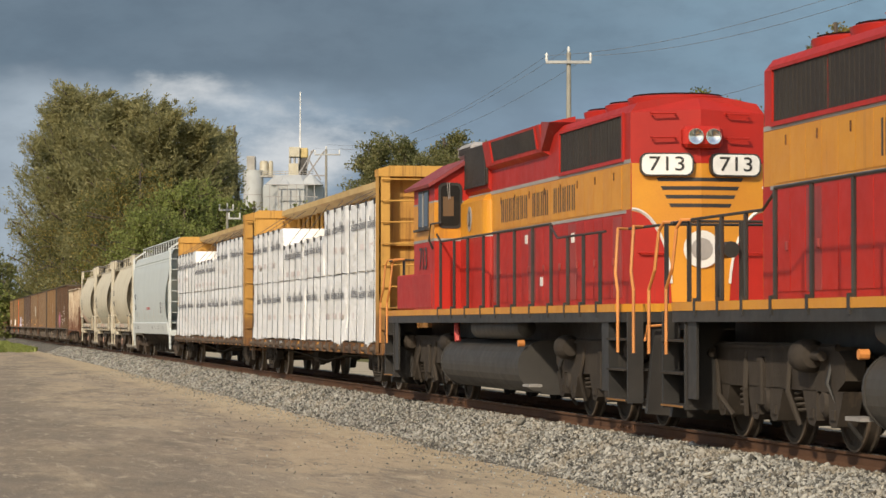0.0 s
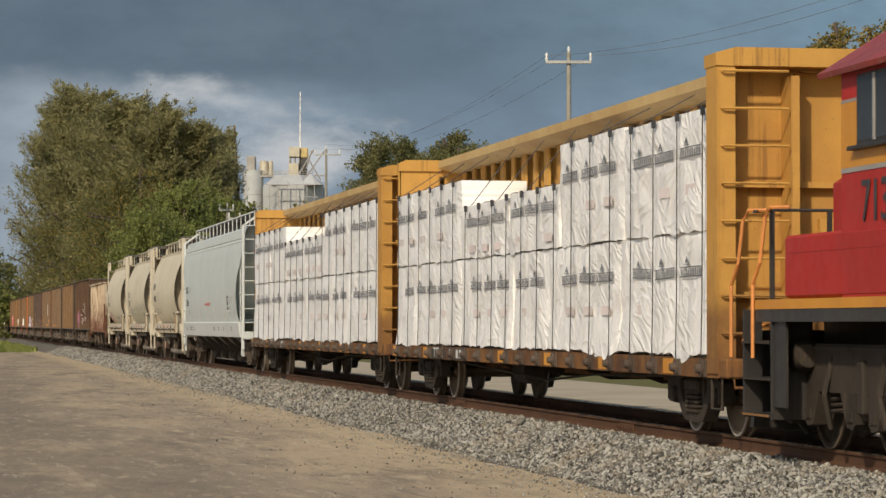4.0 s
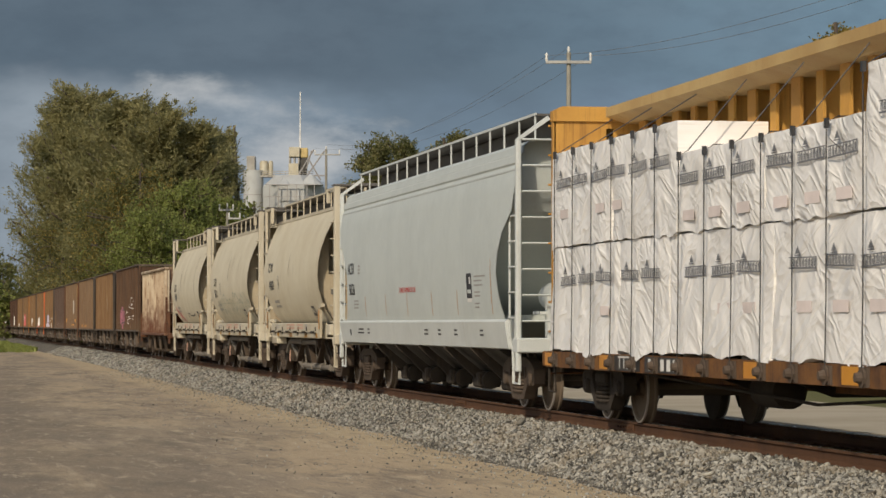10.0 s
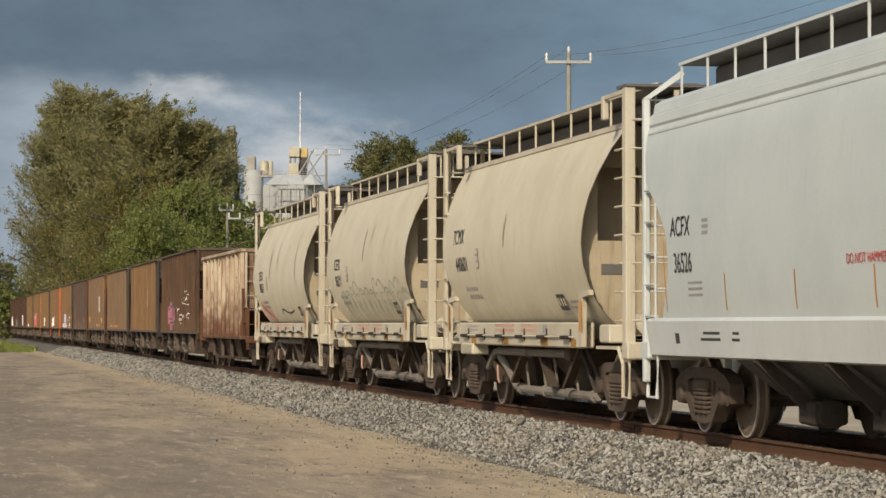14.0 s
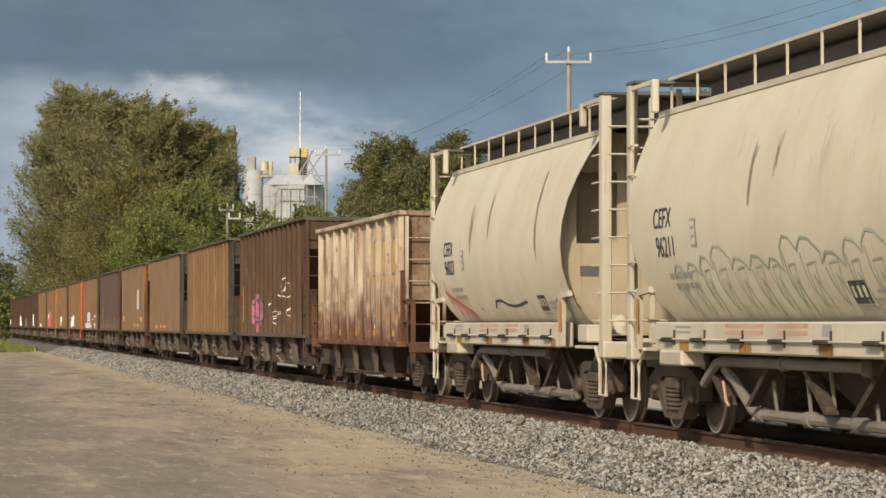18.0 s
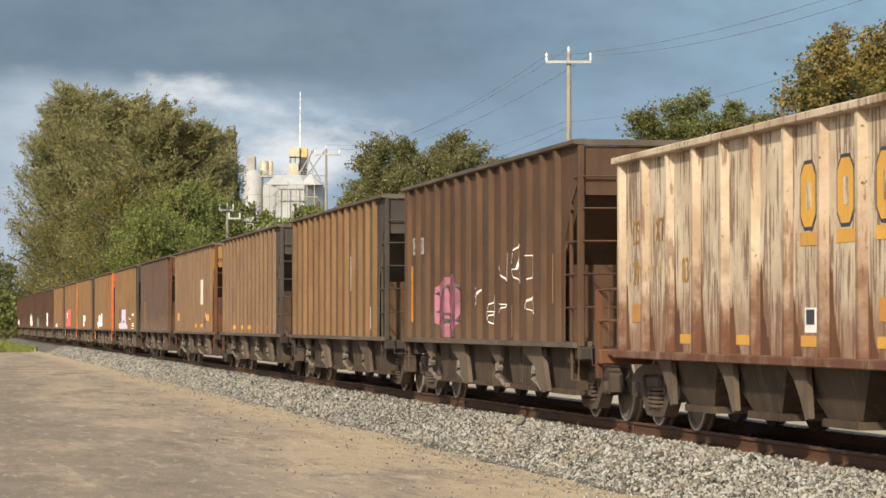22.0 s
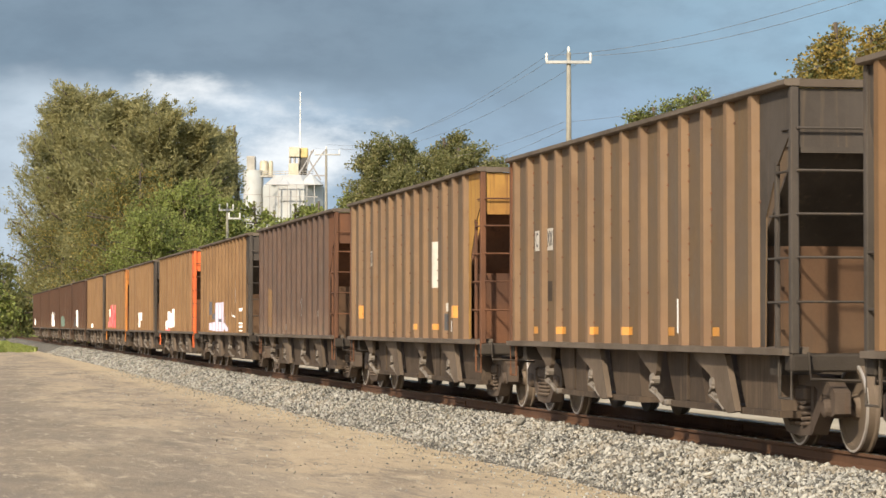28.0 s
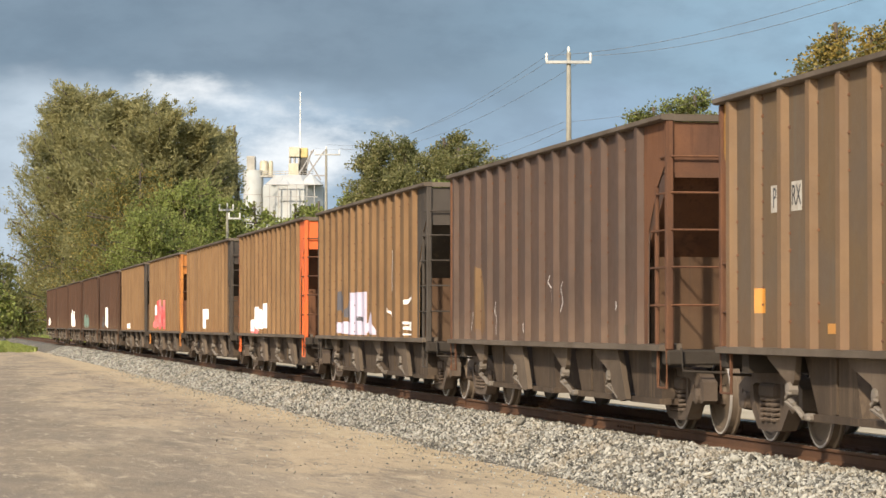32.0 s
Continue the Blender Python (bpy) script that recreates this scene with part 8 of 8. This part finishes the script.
        part("handrail", Shape().tube([(sx * 1.5, -5.0, 2.66), (sx * 1.5, -5.4, 2.5), (sx * 1.5, -8.2, 2.5)], 0.018), BLACK, loco)
        for y, dy in ((-8.85, -0.25), (-9.65, -0.25), (8.7, 0.25), (9.5, 0.25)):
            # orange step rails, cranked outward
            s = Shape().tube([(sx * 1.3, y + dy * -0.9, 2.52), (sx * 1.47, y - dy * 0.4, 2.52), (sx * 1.5, y, 2.42), (sx * 1.54, y + dy * 0.2, 1.95), (sx * 1.56, y + dy, 1.72), (sx * 1.56, y + dy, 0.95)], 0.02)
            part("step_rail", s, HANDRAIL, loco, "orange step handrail")
    for sy in (-1, 1):
        y = sy * 9.75
        for x in (-1.1, -0.45, 0.45, 1.1):
            part("end_stanchion", Shape().box(x - 0.024, x + 0.024, y - 0.024, y + 0.024, 1.5, 2.55), BLACK, loco)
        part("end_rail", Shape().tube([(-1.45, y - sy * 0.5, 2.5), (-1.1, y, 2.54), (1.1, y, 2.54), (1.45, y - sy * 0.5, 2.5)], 0.02), BLACK, loco)
        part("lamp_can", Shape().turn([(0, -0.2), (0.1, -0.2), (0.1, 0.1), (0, 0.1)], (0.6, y, 2.2), "y", 12), BLACK, loco)
        # pilot, step wells and couplers
        part("pilot", Shape().prism([(-1.35, 0.2), (-1.25, 1.24), (1.25, 1.24), (1.35, 0.2), (0.9, 0.16), (-0.9, 0.16)], y - sy * 0.12, y), BLACK, loco, "black end plate")
        for sx in (-1, 1):
            part("step_well", Shape().box(sx * 1.52, sx * 1.09, y - sy * 1.35, y - sy * 1.3, 0.32, 1.46).box(sx * 1.52, sx * 1.32, y - sy * 0.35, y - sy * 0.3, 0.32, 1.46).box(sx * 1.1, sx * 1.08, y - sy * 1.35, y - sy * 0.3, 0.32, 1.46), BLACK, loco)
            for z in (0.34, 0.72, 1.1):
                part("step", Shape().box(sx * 1.54, sx * 1.1, y - sy * 1.3, y - sy * 0.35, z, z + 0.03), BLACK, loco)
                part("step_edge", Shape().box(sx * 1.55, sx * 1.54, y - sy * 1.3, y - sy * 0.35, z + 0.004, z + 0.026), BEAM if z < 0.4 else UNDER, loco)
            part("corner_plate", Shape().box(sx * 1.5, sx * 1.47, y - sy * 1.75, y - sy * 1.35, 0.45, 1.46), BLACK, loco)
        part("coupler", coupler_shape(y, sy), TRUCK, loco)
        h = Shape()
        air_hose(h, y, sy)
        part("air_hose", h, BLACK, loco)
        part("uncoupling_lever", Shape().tube([(-1.4, y + sy * 0.08, 1.1), (-1.38, y + sy * 0.12, 1.28), (-1.1, y + sy * 0.12, 1.3), (-1.05, y + sy * 0.1, 1.0), (0.1, y + sy * 0.2, 0.95)], 0.02), HANDRAIL, loco)
    # --- tank and reservoirs
    tank = []
    for a0, cx, cz, rx, rz in ((0, 1.0, 0.70, 0.42, 0.36), (90, -1.0, 0.70, 0.42, 0.36), (180, -0.95, 0.64, 0.47, 0.38), (270, 0.95, 0.64, 0.47, 0.38)):
        tank += [(cx + rx * math.cos(radians(a0 + 15 * k)), cz + rz * math.sin(radians(a0 + 15 * k))) for k in range(7)]
    tk = part("fuel_tank", Shape().prism(tank, -2.4, 3.9), TANK, loco, "dusty dark fuel tank")
    for yy in (-2.45, 3.9):
        part("tank_end", Shape().prism([(a * 1.012, 0.66 + (b - 0.66) * 1.02) for a, b in tank], yy, yy + 0.05), TANK, tk)
    for sx in (-1, 1):
        part("air_reservoir", Shape().turn([(0, -1.9), (0.14, -1.86), (0.17, -1.7), (0.17, 1.7), (0.14, 1.86), (0, 1.9)], (sx * 1.25, -0.35, 1.25), "y", 16), TANK, loco, smooth=True)
        part("fuel_filler", Shape().tube([(sx * 1.3, 3.0, 1.45), (sx * 1.36, 2.9, 1.3), (sx * 1.36, 2.8, 1.02)], 0.05), REDTEXT, loco)
        part("tank_step", Shape().box(sx * 1.4, sx * 1.2, -3.05, -2.6, 0.38, 0.42), STRIPE, loco)
        part("valve", Shape().turn([(0, -0.05), (0.05, -0.05), (0.05, 0.05), (0, 0.05)], (sx * 1.4, -2.5, 1.02), "x", 8), HANDRAIL, loco)
    six_wheel_truck(loco, -6.5, sign)
    six_wheel_truck(loco, 6.65, sign)
    return loco


rear_unit = locomotive("red and yellow diesel locomotive with white number boards", "713", 1, 1.2, -4.45)
TRAIN.append((rear_unit, 43.4))
lead_unit = locomotive("leading red and yellow diesel locomotive, long hood trailing", "", -1, 1.9, -3.7)
TURNED = {lead_unit}
TRAIN.append((lead_unit, 22.85))


# ---- trees, the works and the pole line beyond the track ----
HEADING, FOCUS = radians(10.387), 4967.0


def spot(px, depth, py=None):
    """A place on the view's fan: px across the picture, depth metres ahead; with py its height too."""
    side = (px - 784) / FOCUS * depth
    x, y = side * math.cos(HEADING) + depth * math.sin(HEADING), depth * math.cos(HEADING) - side * math.sin(HEADING)
    return Vector((x, y, 0.0 if py is None else EYE[2] + (574 - py) * depth / FOCUS))


def leaf_mesh(name, centres, normals, length, width, mat, r):
    """Many small leaf blades, each a bent pair of quads, from arrays of places and ways."""
    k = len(centres)
    d = normals / np.maximum(np.linalg.norm(normals, axis=1), 1e-6)[:, None]
    u = np.cross(d, r.normal(size=(k, 3)))
    u /= np.maximum(np.linalg.norm(u, axis=1), 1e-6)[:, None]
    L, W = length[:, None], width[:, None]
    bend = np.cross(d, u) * W * 0.35
    p = np.stack([centres - d * L / 2, centres + u * W / 2 + bend, centres + d * L / 2, centres - u * W / 2 + bend], 1)
    f = np.arange(k * 4).reshape(k, 4)
    me = bpy.data.meshes.new(name)
    me.vertices.add(k * 4)
    me.vertices.foreach_set("co", p.reshape(-1))
    me.loops.add(k * 4)
    me.polygons.add(k)
    me.loops.foreach_set("vertex_index", f.reshape(-1).astype(np.int32))
    me.polygons.foreach_set("loop_start", np.arange(0, k * 4, 4, dtype=np.int32))
    me.update(calc_edges=True)
    me.materials.append(mat)
    return me


def tree(name, label, base, height, spread, bare, mat, leaves, seed, blade=(0.3, 0.16), plume=0.0, limbs=26, second=None, top_pull=0.0):
    """A tapered trunk with limbs and a ragged crown. plume: how far the sprays reach upward; bare: clear trunk in metres."""
    r = np.random.RandomState(seed)
    t = thing(name, label, "tree")
    t.location = base
    s = Shape()
    lean = r.uniform(-0.04, 0.04, 2) * height
    def axis(h):
        return Vector((lean[0] * h + 0.15 * math.sin(h * 5 + seed), lean[1] * h, height * 0.96 * h))
    r0 = 0.018 * height + 0.06
    for i in range(7):
        a, b = axis(i / 7), axis((i + 1) / 7)
        s.tube([a, b], r0 * (1 - 0.12 * i), 8)
    centres, ways = [], []
    limb = Shape()
    for i in range(limbs):
        h = (bare / height) + (0.97 - bare / height) * ((i + r.rand()) / limbs)
        p0 = axis(h)
        hh = (h - bare / height) / (1 - bare / height)
        reach = (1 - 0.08 * (plume > 0.5)) * spread * (0.35 + 0.65 * math.sin(math.pi * min(1.0, 0.18 + 0.82 * hh)) ** 0.8) * r.uniform(0.65, 1.12) * (1 - 0.25 * hh)
        a = r.rand() * 6.283
        rise = plume * r.uniform(0.5, 1.2) + r.uniform(-0.15, 0.3)
        way = Vector((math.cos(a), math.sin(a), rise)).normalized()
        p1 = p0 + way * reach * 0.6
        p2 = p0 + way * reach + Vector((0, 0, reach * r.uniform(-0.12, 0.2)))
        limb.tube([p0, p1, p2], max(0.03, 0.3 * r0 * (1 - 0.5 * h)), 5)
        k = int(leaves / limbs)
        clumps = 15 if plume > 0.5 else 9
        for c in range(clumps):
            f = 0.3 + 0.75 * (c + r.rand()) / clumps
            mid = np.array(p0 + (p2 - p0) * f) + r.normal(size=3) * reach * (0.12 if plume > 0.5 else 0.14)
            n = k // clumps
            rad = reach * (0.13 if plume > 0.5 else 0.2) * r.uniform(0.6, 1.4) + 0.35
            # each clump is a handful of small sprays with gaps between
            heads = r.normal(size=(7, 3))
            heads *= (rad * np.cbrt(r.rand(7)) / np.linalg.norm(heads, axis=1))[:, None]
            pts = heads[r.randint(0, 7, n)] + r.normal(size=(n, 3)) * rad * 0.2
            if plume:
                w = np.array(way)
                along = pts @ w
                pts = (pts - along[:, None] * w) * 0.8 + along[:, None] * w * 1.7
            centres.append(mid + pts)
            ways.append(pts * (0.6 if plume else 1.0) / rad + np.array(way) * (1.0 * plume) + r.normal(size=(n, 3)) * (0.7 if plume else 0.8))
    part("trunk", s, BARK, t, smooth=True)
    part("branchwork", limb, BARK, t, smooth=True)
    centres, ways = np.concatenate(centres), np.concatenate(ways)
    keep = centres[:, 2] > 0.2
    centres, ways = centres[keep], ways[keep]
    k = len(centres)
    pick = r.rand(k) < (0.0 if second is None else 0.3)
    def crown(sel, m):
        q = int(sel.sum())
        if q:
            part("crown", leaf_mesh("crown", centres[sel], ways[sel], blade[0] * r.uniform(0.6, 1.4, q), blade[1] * r.uniform(0.6, 1.4, q), m, r), m, t)
    crown(~pick, mat)
    crown(pick, second)
    return t


def make_trees():
    # the tall stand of feathery pines past the train's far end
    for i, (px, d, py, spread, leaves) in enumerate([(105, 345, 188, 8.5, 11000), (165, 290, 152, 8.0, 13000), (225, 272, 176, 7.5, 12000), (275, 266, 180, 7.0, 12000),
                                                     (325, 268, 206, 6.0, 9000), (372, 275, 212, 5.0, 7000)]):
        p = spot(px, d)
        tree("pine_tree", "tall feathery olive-green pine behind the railway line", p, spot(px, d, py).z, spread, 2.0, PINE, int(leaves * 5.4), 20 + i, (0.42, 0.115), 0.9, 64)
    tree("pine_tree", "thin half-bare feathery pine", spot(425, 280), spot(425, 280, 205).z, 3.2, 5.0, PINE, 1500, 31, (0.6, 0.10), 1.0, 26)
    # leafy trees in front of the pines
    for i, (px, d, py, spread, mat, second, leaves) in enumerate([(250, 235, 290, 6.0, OLIVE, AUTUMN, 7000), (190, 260, 330, 6.0, OLIVE, AUTUMN, 6000), (320, 215, 322, 5.5, BROADLEAF, OLIVE, 8000), (375, 225, 350, 4.5, BROADLEAF, OLIVE, 6000),
                                                                 (110, 330, 380, 7.0, OLIVE, AUTUMN, 5000), (268, 205, 372, 4.5, BROADLEAF, OLIVE, 6000), (225, 240, 420, 5.0, BROADLEAF, OLIVE, 5000)]):
        tree("leafy_tree", "broad leafy tree, part yellowing, beside the railway line" if second is AUTUMN else "bright green leafy tree beside the railway line", spot(px, d), spot(px, d, py).z, spread, 1.0, mat, int(leaves * 4.4), 50 + i, (0.19, 0.13), 0.0, 48, second)
    # low growth below the works and along the road
    for i, (px, d, py, spread) in enumerate([(450, 240, 345, 3.5), (490, 250, 362, 3.5), (530, 230, 352, 3.5), (570, 220, 345, 3.5), (610, 215, 340, 3.2), (650, 205, 332, 3.2), (425, 230, 400, 3.5), (700, 190, 325, 3.0), (745, 180, 315, 3.0), (800, 170, 310, 3.0), (860, 165, 318, 3.0)]):
        tree("leafy_tree", "low green roadside tree", spot(px, d), spot(px, d, py).z, spread, 0.4, BROADLEAF, 2600, 80 + i, (0.34, 0.22), 0.0, 18, OLIVE)
    # darker trees to the side
    for i, (px, d, py, spread, mat, second, leaves) in enumerate([(652, 187, 268, 2.0, OLIVE, PINE, 5000), (684, 185, 236, 3.0, OLIVE, PINE, 8000), (725, 182, 234, 3.2, OLIVE, PINE, 8000), (775, 178, 228, 3.4, OLIVE, PINE, 9000), (825, 176, 246, 3.2, OLIVE, PINE, 8000), (870, 176, 264, 2.6, OLIVE, PINE, 6000),
                                                                 (1172, 151, 172, 2.2, OLIVE, BROADLEAF, 6000), (1225, 151, 150, 2.8, OLIVE, BROADLEAF, 8000), (1275, 150, 160, 2.6, OLIVE, BROADLEAF, 7000), (1325, 149, 178, 2.5, OLIVE, PINE, 6000),
                                                                 (1494, 105, 14, 1.25, AUTUMN, OLIVE, 2600), (1545, 108, 24, 2.0, AUTUMN, OLIVE, 6000), (1440, 104, 92, 1.5, AUTUMN, OLIVE, 3600), (1490, 105, 60, 1.9, AUTUMN, OLIVE, 4000), (1372, 125, 128, 1.0, OLIVE, PINE, 600), (1590, 112, 22, 2.4, AUTUMN, OLIVE, 6000)]):
        tree("leafy_tree", "dull green tree with thin yellowing crown" if second is AUTUMN else "dense dark green tree behind the road", spot(px, d), spot(px, d, py).z, spread * 1.1, 2.0, mat, int(leaves * 3.4), 120 + i, (0.16, 0.11), 0.1, 40, second)
    # bushes at the far end of the line
    for i, (px, d, py, spread, x) in enumerate([(10, 420, 470, 6.0, None), (40, 440, 505, 6.0, None), (-30, 400, 440, 7.0, None), (60, 460, 540, 5.0, None), (20, 330, 520, 3.5, None), (-20, 300, 500, 4.0, None)]):
        tree("bush", "green bushes at the far end of the line", spot(px, d), spot(px, d, py).z, spread, 0.2, BROADLEAF if i % 2 else OLIVE, 2500, 160 + i, (0.45, 0.3), 0.0, 18, OLIVE)


make_trees()
make_grass()


def make_works():
    """White silos with conical roofs, a gallery and a yellow head house, far behind the trees."""
    w = thing("cement_works", "white silos with a yellow head house and tall mast, far off", "industrial plant")
    d = 460.0
    u = d / FOCUS
    o = spot(500, d)
    w.location = o
    w.rotation_euler = (0, 0, -HEADING)
    def X(px): return (px - 500) * u
    def Z(py): return EYE[2] + (574 - py) * u
    def silo(px0, px1, top, cone, y=0.0, mat=SILO):
        r = (px1 - px0) / 2 * u
        c = X((px0 + px1) / 2)
        b = part("silo", Shape().turn([(r, 0), (r, Z(top)), (r * 1.04, Z(top)), (r * 1.04, Z(top) + 0.2), (r * 0.15, Z(cone)), (0, Z(cone))], (c, y, 0), "z", 28), mat, w, smooth=True)
        for k in range(1, 7):
            z = Z(top) * k / 7
            part("hoop", Shape().turn([(r * 1.0, z - 0.06), (r * 1.012, z), (r * 1.0, z + 0.06)], (c, y, 0), "z", 28), STRIPE, b)
    silo(430, 466, 304, 302)
    part("filter_box", Shape().cbox(X(437), X(452), -1.5, 1.5, Z(304), Z(277), 0.1), SILO_GREY, w)
    for a, b in ((459, 475), (475, 483)):
        r = (b - a) / 2 * u
        part("filter_drum", Shape().turn([(r, Z(312)), (r, Z(289)), (r * 0.8, Z(285)), (0, Z(284))], (X((a + b) / 2), 0, 0), "z", 16), SILO_CREAM, w, smooth=True)
    # the wide panelled bin: eight flat sides, a sloped shoulder, seams standing proud
    cx, ry = X(520), 7.0
    def ring(k, py):
        return [(cx + (X(573) - cx) * k * math.cos(math.pi / 4 * (i + 0.5)) / math.cos(math.pi / 8), ry * k * math.sin(math.pi / 4 * (i + 0.5)), Z(py)) for i in range(8)]
    def tiers(levels):
        vs = [p for k, py in levels for p in ring(k, py)]
        fs = [(8 * t + i, 8 * t + (i + 1) % 8, 8 * t + 8 + (i + 1) % 8, 8 * t + 8 + i) for t in range(len(levels) - 1) for i in range(8)]
        return Shape().add(vs, fs + [tuple(range(8 * len(levels) - 8, 8 * len(levels)))])
    bin_body = part("panelled_bin", tiers([(1.0, 570), (1.0, 331), (0.62, 312)]), SILO, w, "wide panelled white bin with a sloped shoulder")
    for px in (482, 497, 513, 529, 547, 560):
        part("seam", Shape().box(X(px) - 0.06, X(px) + 0.06, -ry * 1.09, -ry * 1.06, 0, Z(331)), STRIPE, bin_body)
    for py in (331, 352):
        part("seam", Shape().box(X(474), X(566), -ry * 1.09, -ry * 1.06, Z(py) - 0.06, Z(py) + 0.06), STRIPE, bin_body)
    for a, b, py in ((482, 530, 318), (530, 575, 312)):
        c, r = X((a + b) / 2), (b - a) / 2 * u
        part("cone_roof", Shape().turn([(r, Z(331)), (r * 1.03, Z(331) + 0.1), (r * 0.12, Z(py)), (0, Z(py))], (c, -4.5, 0), "z", 10), SILO, w)
    part("gallery", Shape().box(X(452), X(548), -1.2, 1.2, Z(314), Z(311)), SILO_GREY, w)
    for py in (304, 308):
        part("gallery_rail", Shape().box(X(452), X(555), -1.3, -1.2, Z(py) - 0.05, Z(py) + 0.05), SILO_GREY, w)
    for px in range(456, 552, 10):
        part("gallery_post", Shape().box(X(px) - 0.05, X(px) + 0.05, -1.3, -1.2, Z(312), Z(303)), SILO_GREY, w)
    part("head_house", Shape().cbox(X(512), X(531), -1.5, 1.5, Z(279), Z(261), 0.1), SILO_CREAM, w)
    part("lower_house", Shape().cbox(X(511), X(529), -1.3, 1.3, Z(312), Z(290), 0.1), SILO_CREAM, w)
    for px in (513, 521, 529):
        part("leg", Shape().box(X(px) - 0.12, X(px) + 0.12, -1.2, 1.2, Z(291), Z(278)), SILO_GREY, w)
    part("head_tower", Shape().cbox(X(531), X(545), -0.9, 0.9, Z(280), Z(262), 0.15), SILO_YELLOW, w, "yellow elevator head")
    part("elevator_leg", Shape().cbox(X(530), X(543), -0.8, 0.8, Z(312), Z(279), 0.1), TANK, w, "dark elevator casing")
    for a, b in (((517, 331), (556, 266)), ((531, 330), (575, 268)), ((543, 300), (552, 268)), ((545, 312), (575, 312)), ((548, 285), (568, 320))):
        part("brace", Shape().tube([(X(a[0]), -1.8, Z(a[1])), (X(b[0]), -1.8, Z(b[1]))], 0.13, 5), STRIPE, w)
    part("mast", Shape().turn([(0.14, Z(262)), (0.09, Z(162)), (0, Z(161.5))], (X(531), 0, 0), "z", 8), WHITE_PAINT, w, "thin white mast")


make_works()


def pole(px, d, top, arms, r=0.16, label="weathered wooden power pole with a crossarm"):
    p = thing("power_pole", label, "power pole", "poles along the road")
    p.location = spot(px, d)
    h = spot(px, d, top).z
    u = d / FOCUS
    p.rotation_euler = (0, 0, -HEADING)
    part("pole", Shape().turn([(r, 0.0), (r * 0.85, h * 0.6), (r * 0.62, h), (0, h)], (0, 0, 0), "z", 12), POLEWOOD, p, smooth=True)
    for ax0, ax1, ay in arms:
        z = spot(px, d, ay).z
        a = part("crossarm", Shape().cbox((ax0 - px) * u, (ax1 - px) * u, -0.2, -0.08, z - 0.07, z + 0.07, 0.015), ARMWOOD, p, "pale crossarm")
        for x in (ax0 + 1.5, ax1 - 1.5):
            part("insulator", Shape().turn([(0.05, 0), (0.07, 0.12), (0.05, 0.2), (0.07, 0.3), (0.03, 0.38), (0, 0.38)], ((x - px) * u, -0.14, z + 0.06), "z", 10), WHITE_PAINT, a, smooth=True)
    part("pole_top_pin", Shape().turn([(0.04, 0), (0.07, 0.1), (0.05, 0.25), (0, 0.3)], (0, 0, h), "z", 8), WHITE_PAINT, p)
    part("tag", Shape().box(-r * 0.8, -r * 0.4, -r - 0.02, -r + 0.02, h * 0.55, h * 0.58), WHITE_PAINT, p)
    return p


pole(1007, 130, 92, [(966, 1047, 110)])
pole(577, 262, 264, [(556, 602, 274)], 0.17, "dark wooden power pole near the works")
pole(402, 215, 366, [(387, 414, 372), (404, 426, 387)], 0.14, "small pale pole with two crossarms in the trees")


def wire(pts, r=0.009):
    """A slack wire through places given as px, py, depth."""
    s = Shape()
    P = [spot(a, d, b) for a, b, d in pts]
    line = []
    for a, b in zip(P, P[1:]):
        for k in range(12):
            f = k / 12
            line.append(a.lerp(b, f) - Vector((0, 0, 0.012 * (b - a).length * 4 * f * (1 - f))))
    s.tube(line + [P[-1]], r, 4)
    tagged(new("power_wire", s.mesh("power_wire", WIRE)), "thin dark overhead wire between poles", "wire", "wires of the pole line")


wire([(968, 98, 130), (558, 262, 262)])
wire([(1007, 84, 130), (577, 255, 262)])
wire([(1045, 98, 130), (600, 262, 262)])
wire([(968, 98, 130), (1600, -48, 88)])
wire([(1045, 98, 130), (1640, -40, 88)])
wire([(602, 262, 262), (1000, 215, 131)], 0.008)
wire([(560, 320, 262), (1000, 228, 131)], 0.008)
wire([(1010, 215, 131), (1620, 55, 88)], 0.008)


# ---- what moves: the train runs towards the camera and out of the picture ----
ROLL = [(0.0, 0.000), (1.0, 5.883), (2.0, 11.846), (3.0, 17.863), (4.0, 23.919), (5.0, 30.005), (6.0, 36.118), (7.0, 42.259), (8.0, 48.432), (9.0, 54.642), (10.0, 60.897), (11.0, 67.203), (12.0, 73.569), (13.0, 79.999), (14.0, 86.498), (15.0, 93.069), (16.0, 99.712), (17.0, 106.425), (18.0, 113.204), (19.0, 120.044), (20.0, 126.936), (21.0, 133.871), (22.0, 140.837), (23.0, 147.823), (24.0, 154.816), (25.0, 161.806), (26.0, 168.783), (27.0, 175.738), (28.0, 182.667), (29.0, 189.570), (30.0, 196.450), (31.0, 203.321), (32.0, 210.202)]


def motions():
    times = [t for t, d in ROLL]
    for car, place in TRAIN:
        walk(car, [(t, pose(XC, place - d, RAIL, 0, 0, 180 if car in TURNED else 0)) for t, d in ROLL])
    # one turning for all wheels of a size; the rest share it
    fine = np.linspace(0.0, 32.0, 481)
    dist = np.interp(fine, times, [d for t, d in ROLL])
    first = {}
    for w, r, sign in WHEELS:
        if (r, sign) not in first:
            walk(w, [(float(t), Matrix.Rotation(sign * d / r, 4, "X")) for t, d in zip(fine, dist)])
            first[(r, sign)] = w
        else:
            src = first[(r, sign)].animation_data
            w.rotation_mode = "QUATERNION"
            keep = w.animation_data_create()
            keep.action = src.action
            keep.action_slot = src.action_slot


motions()
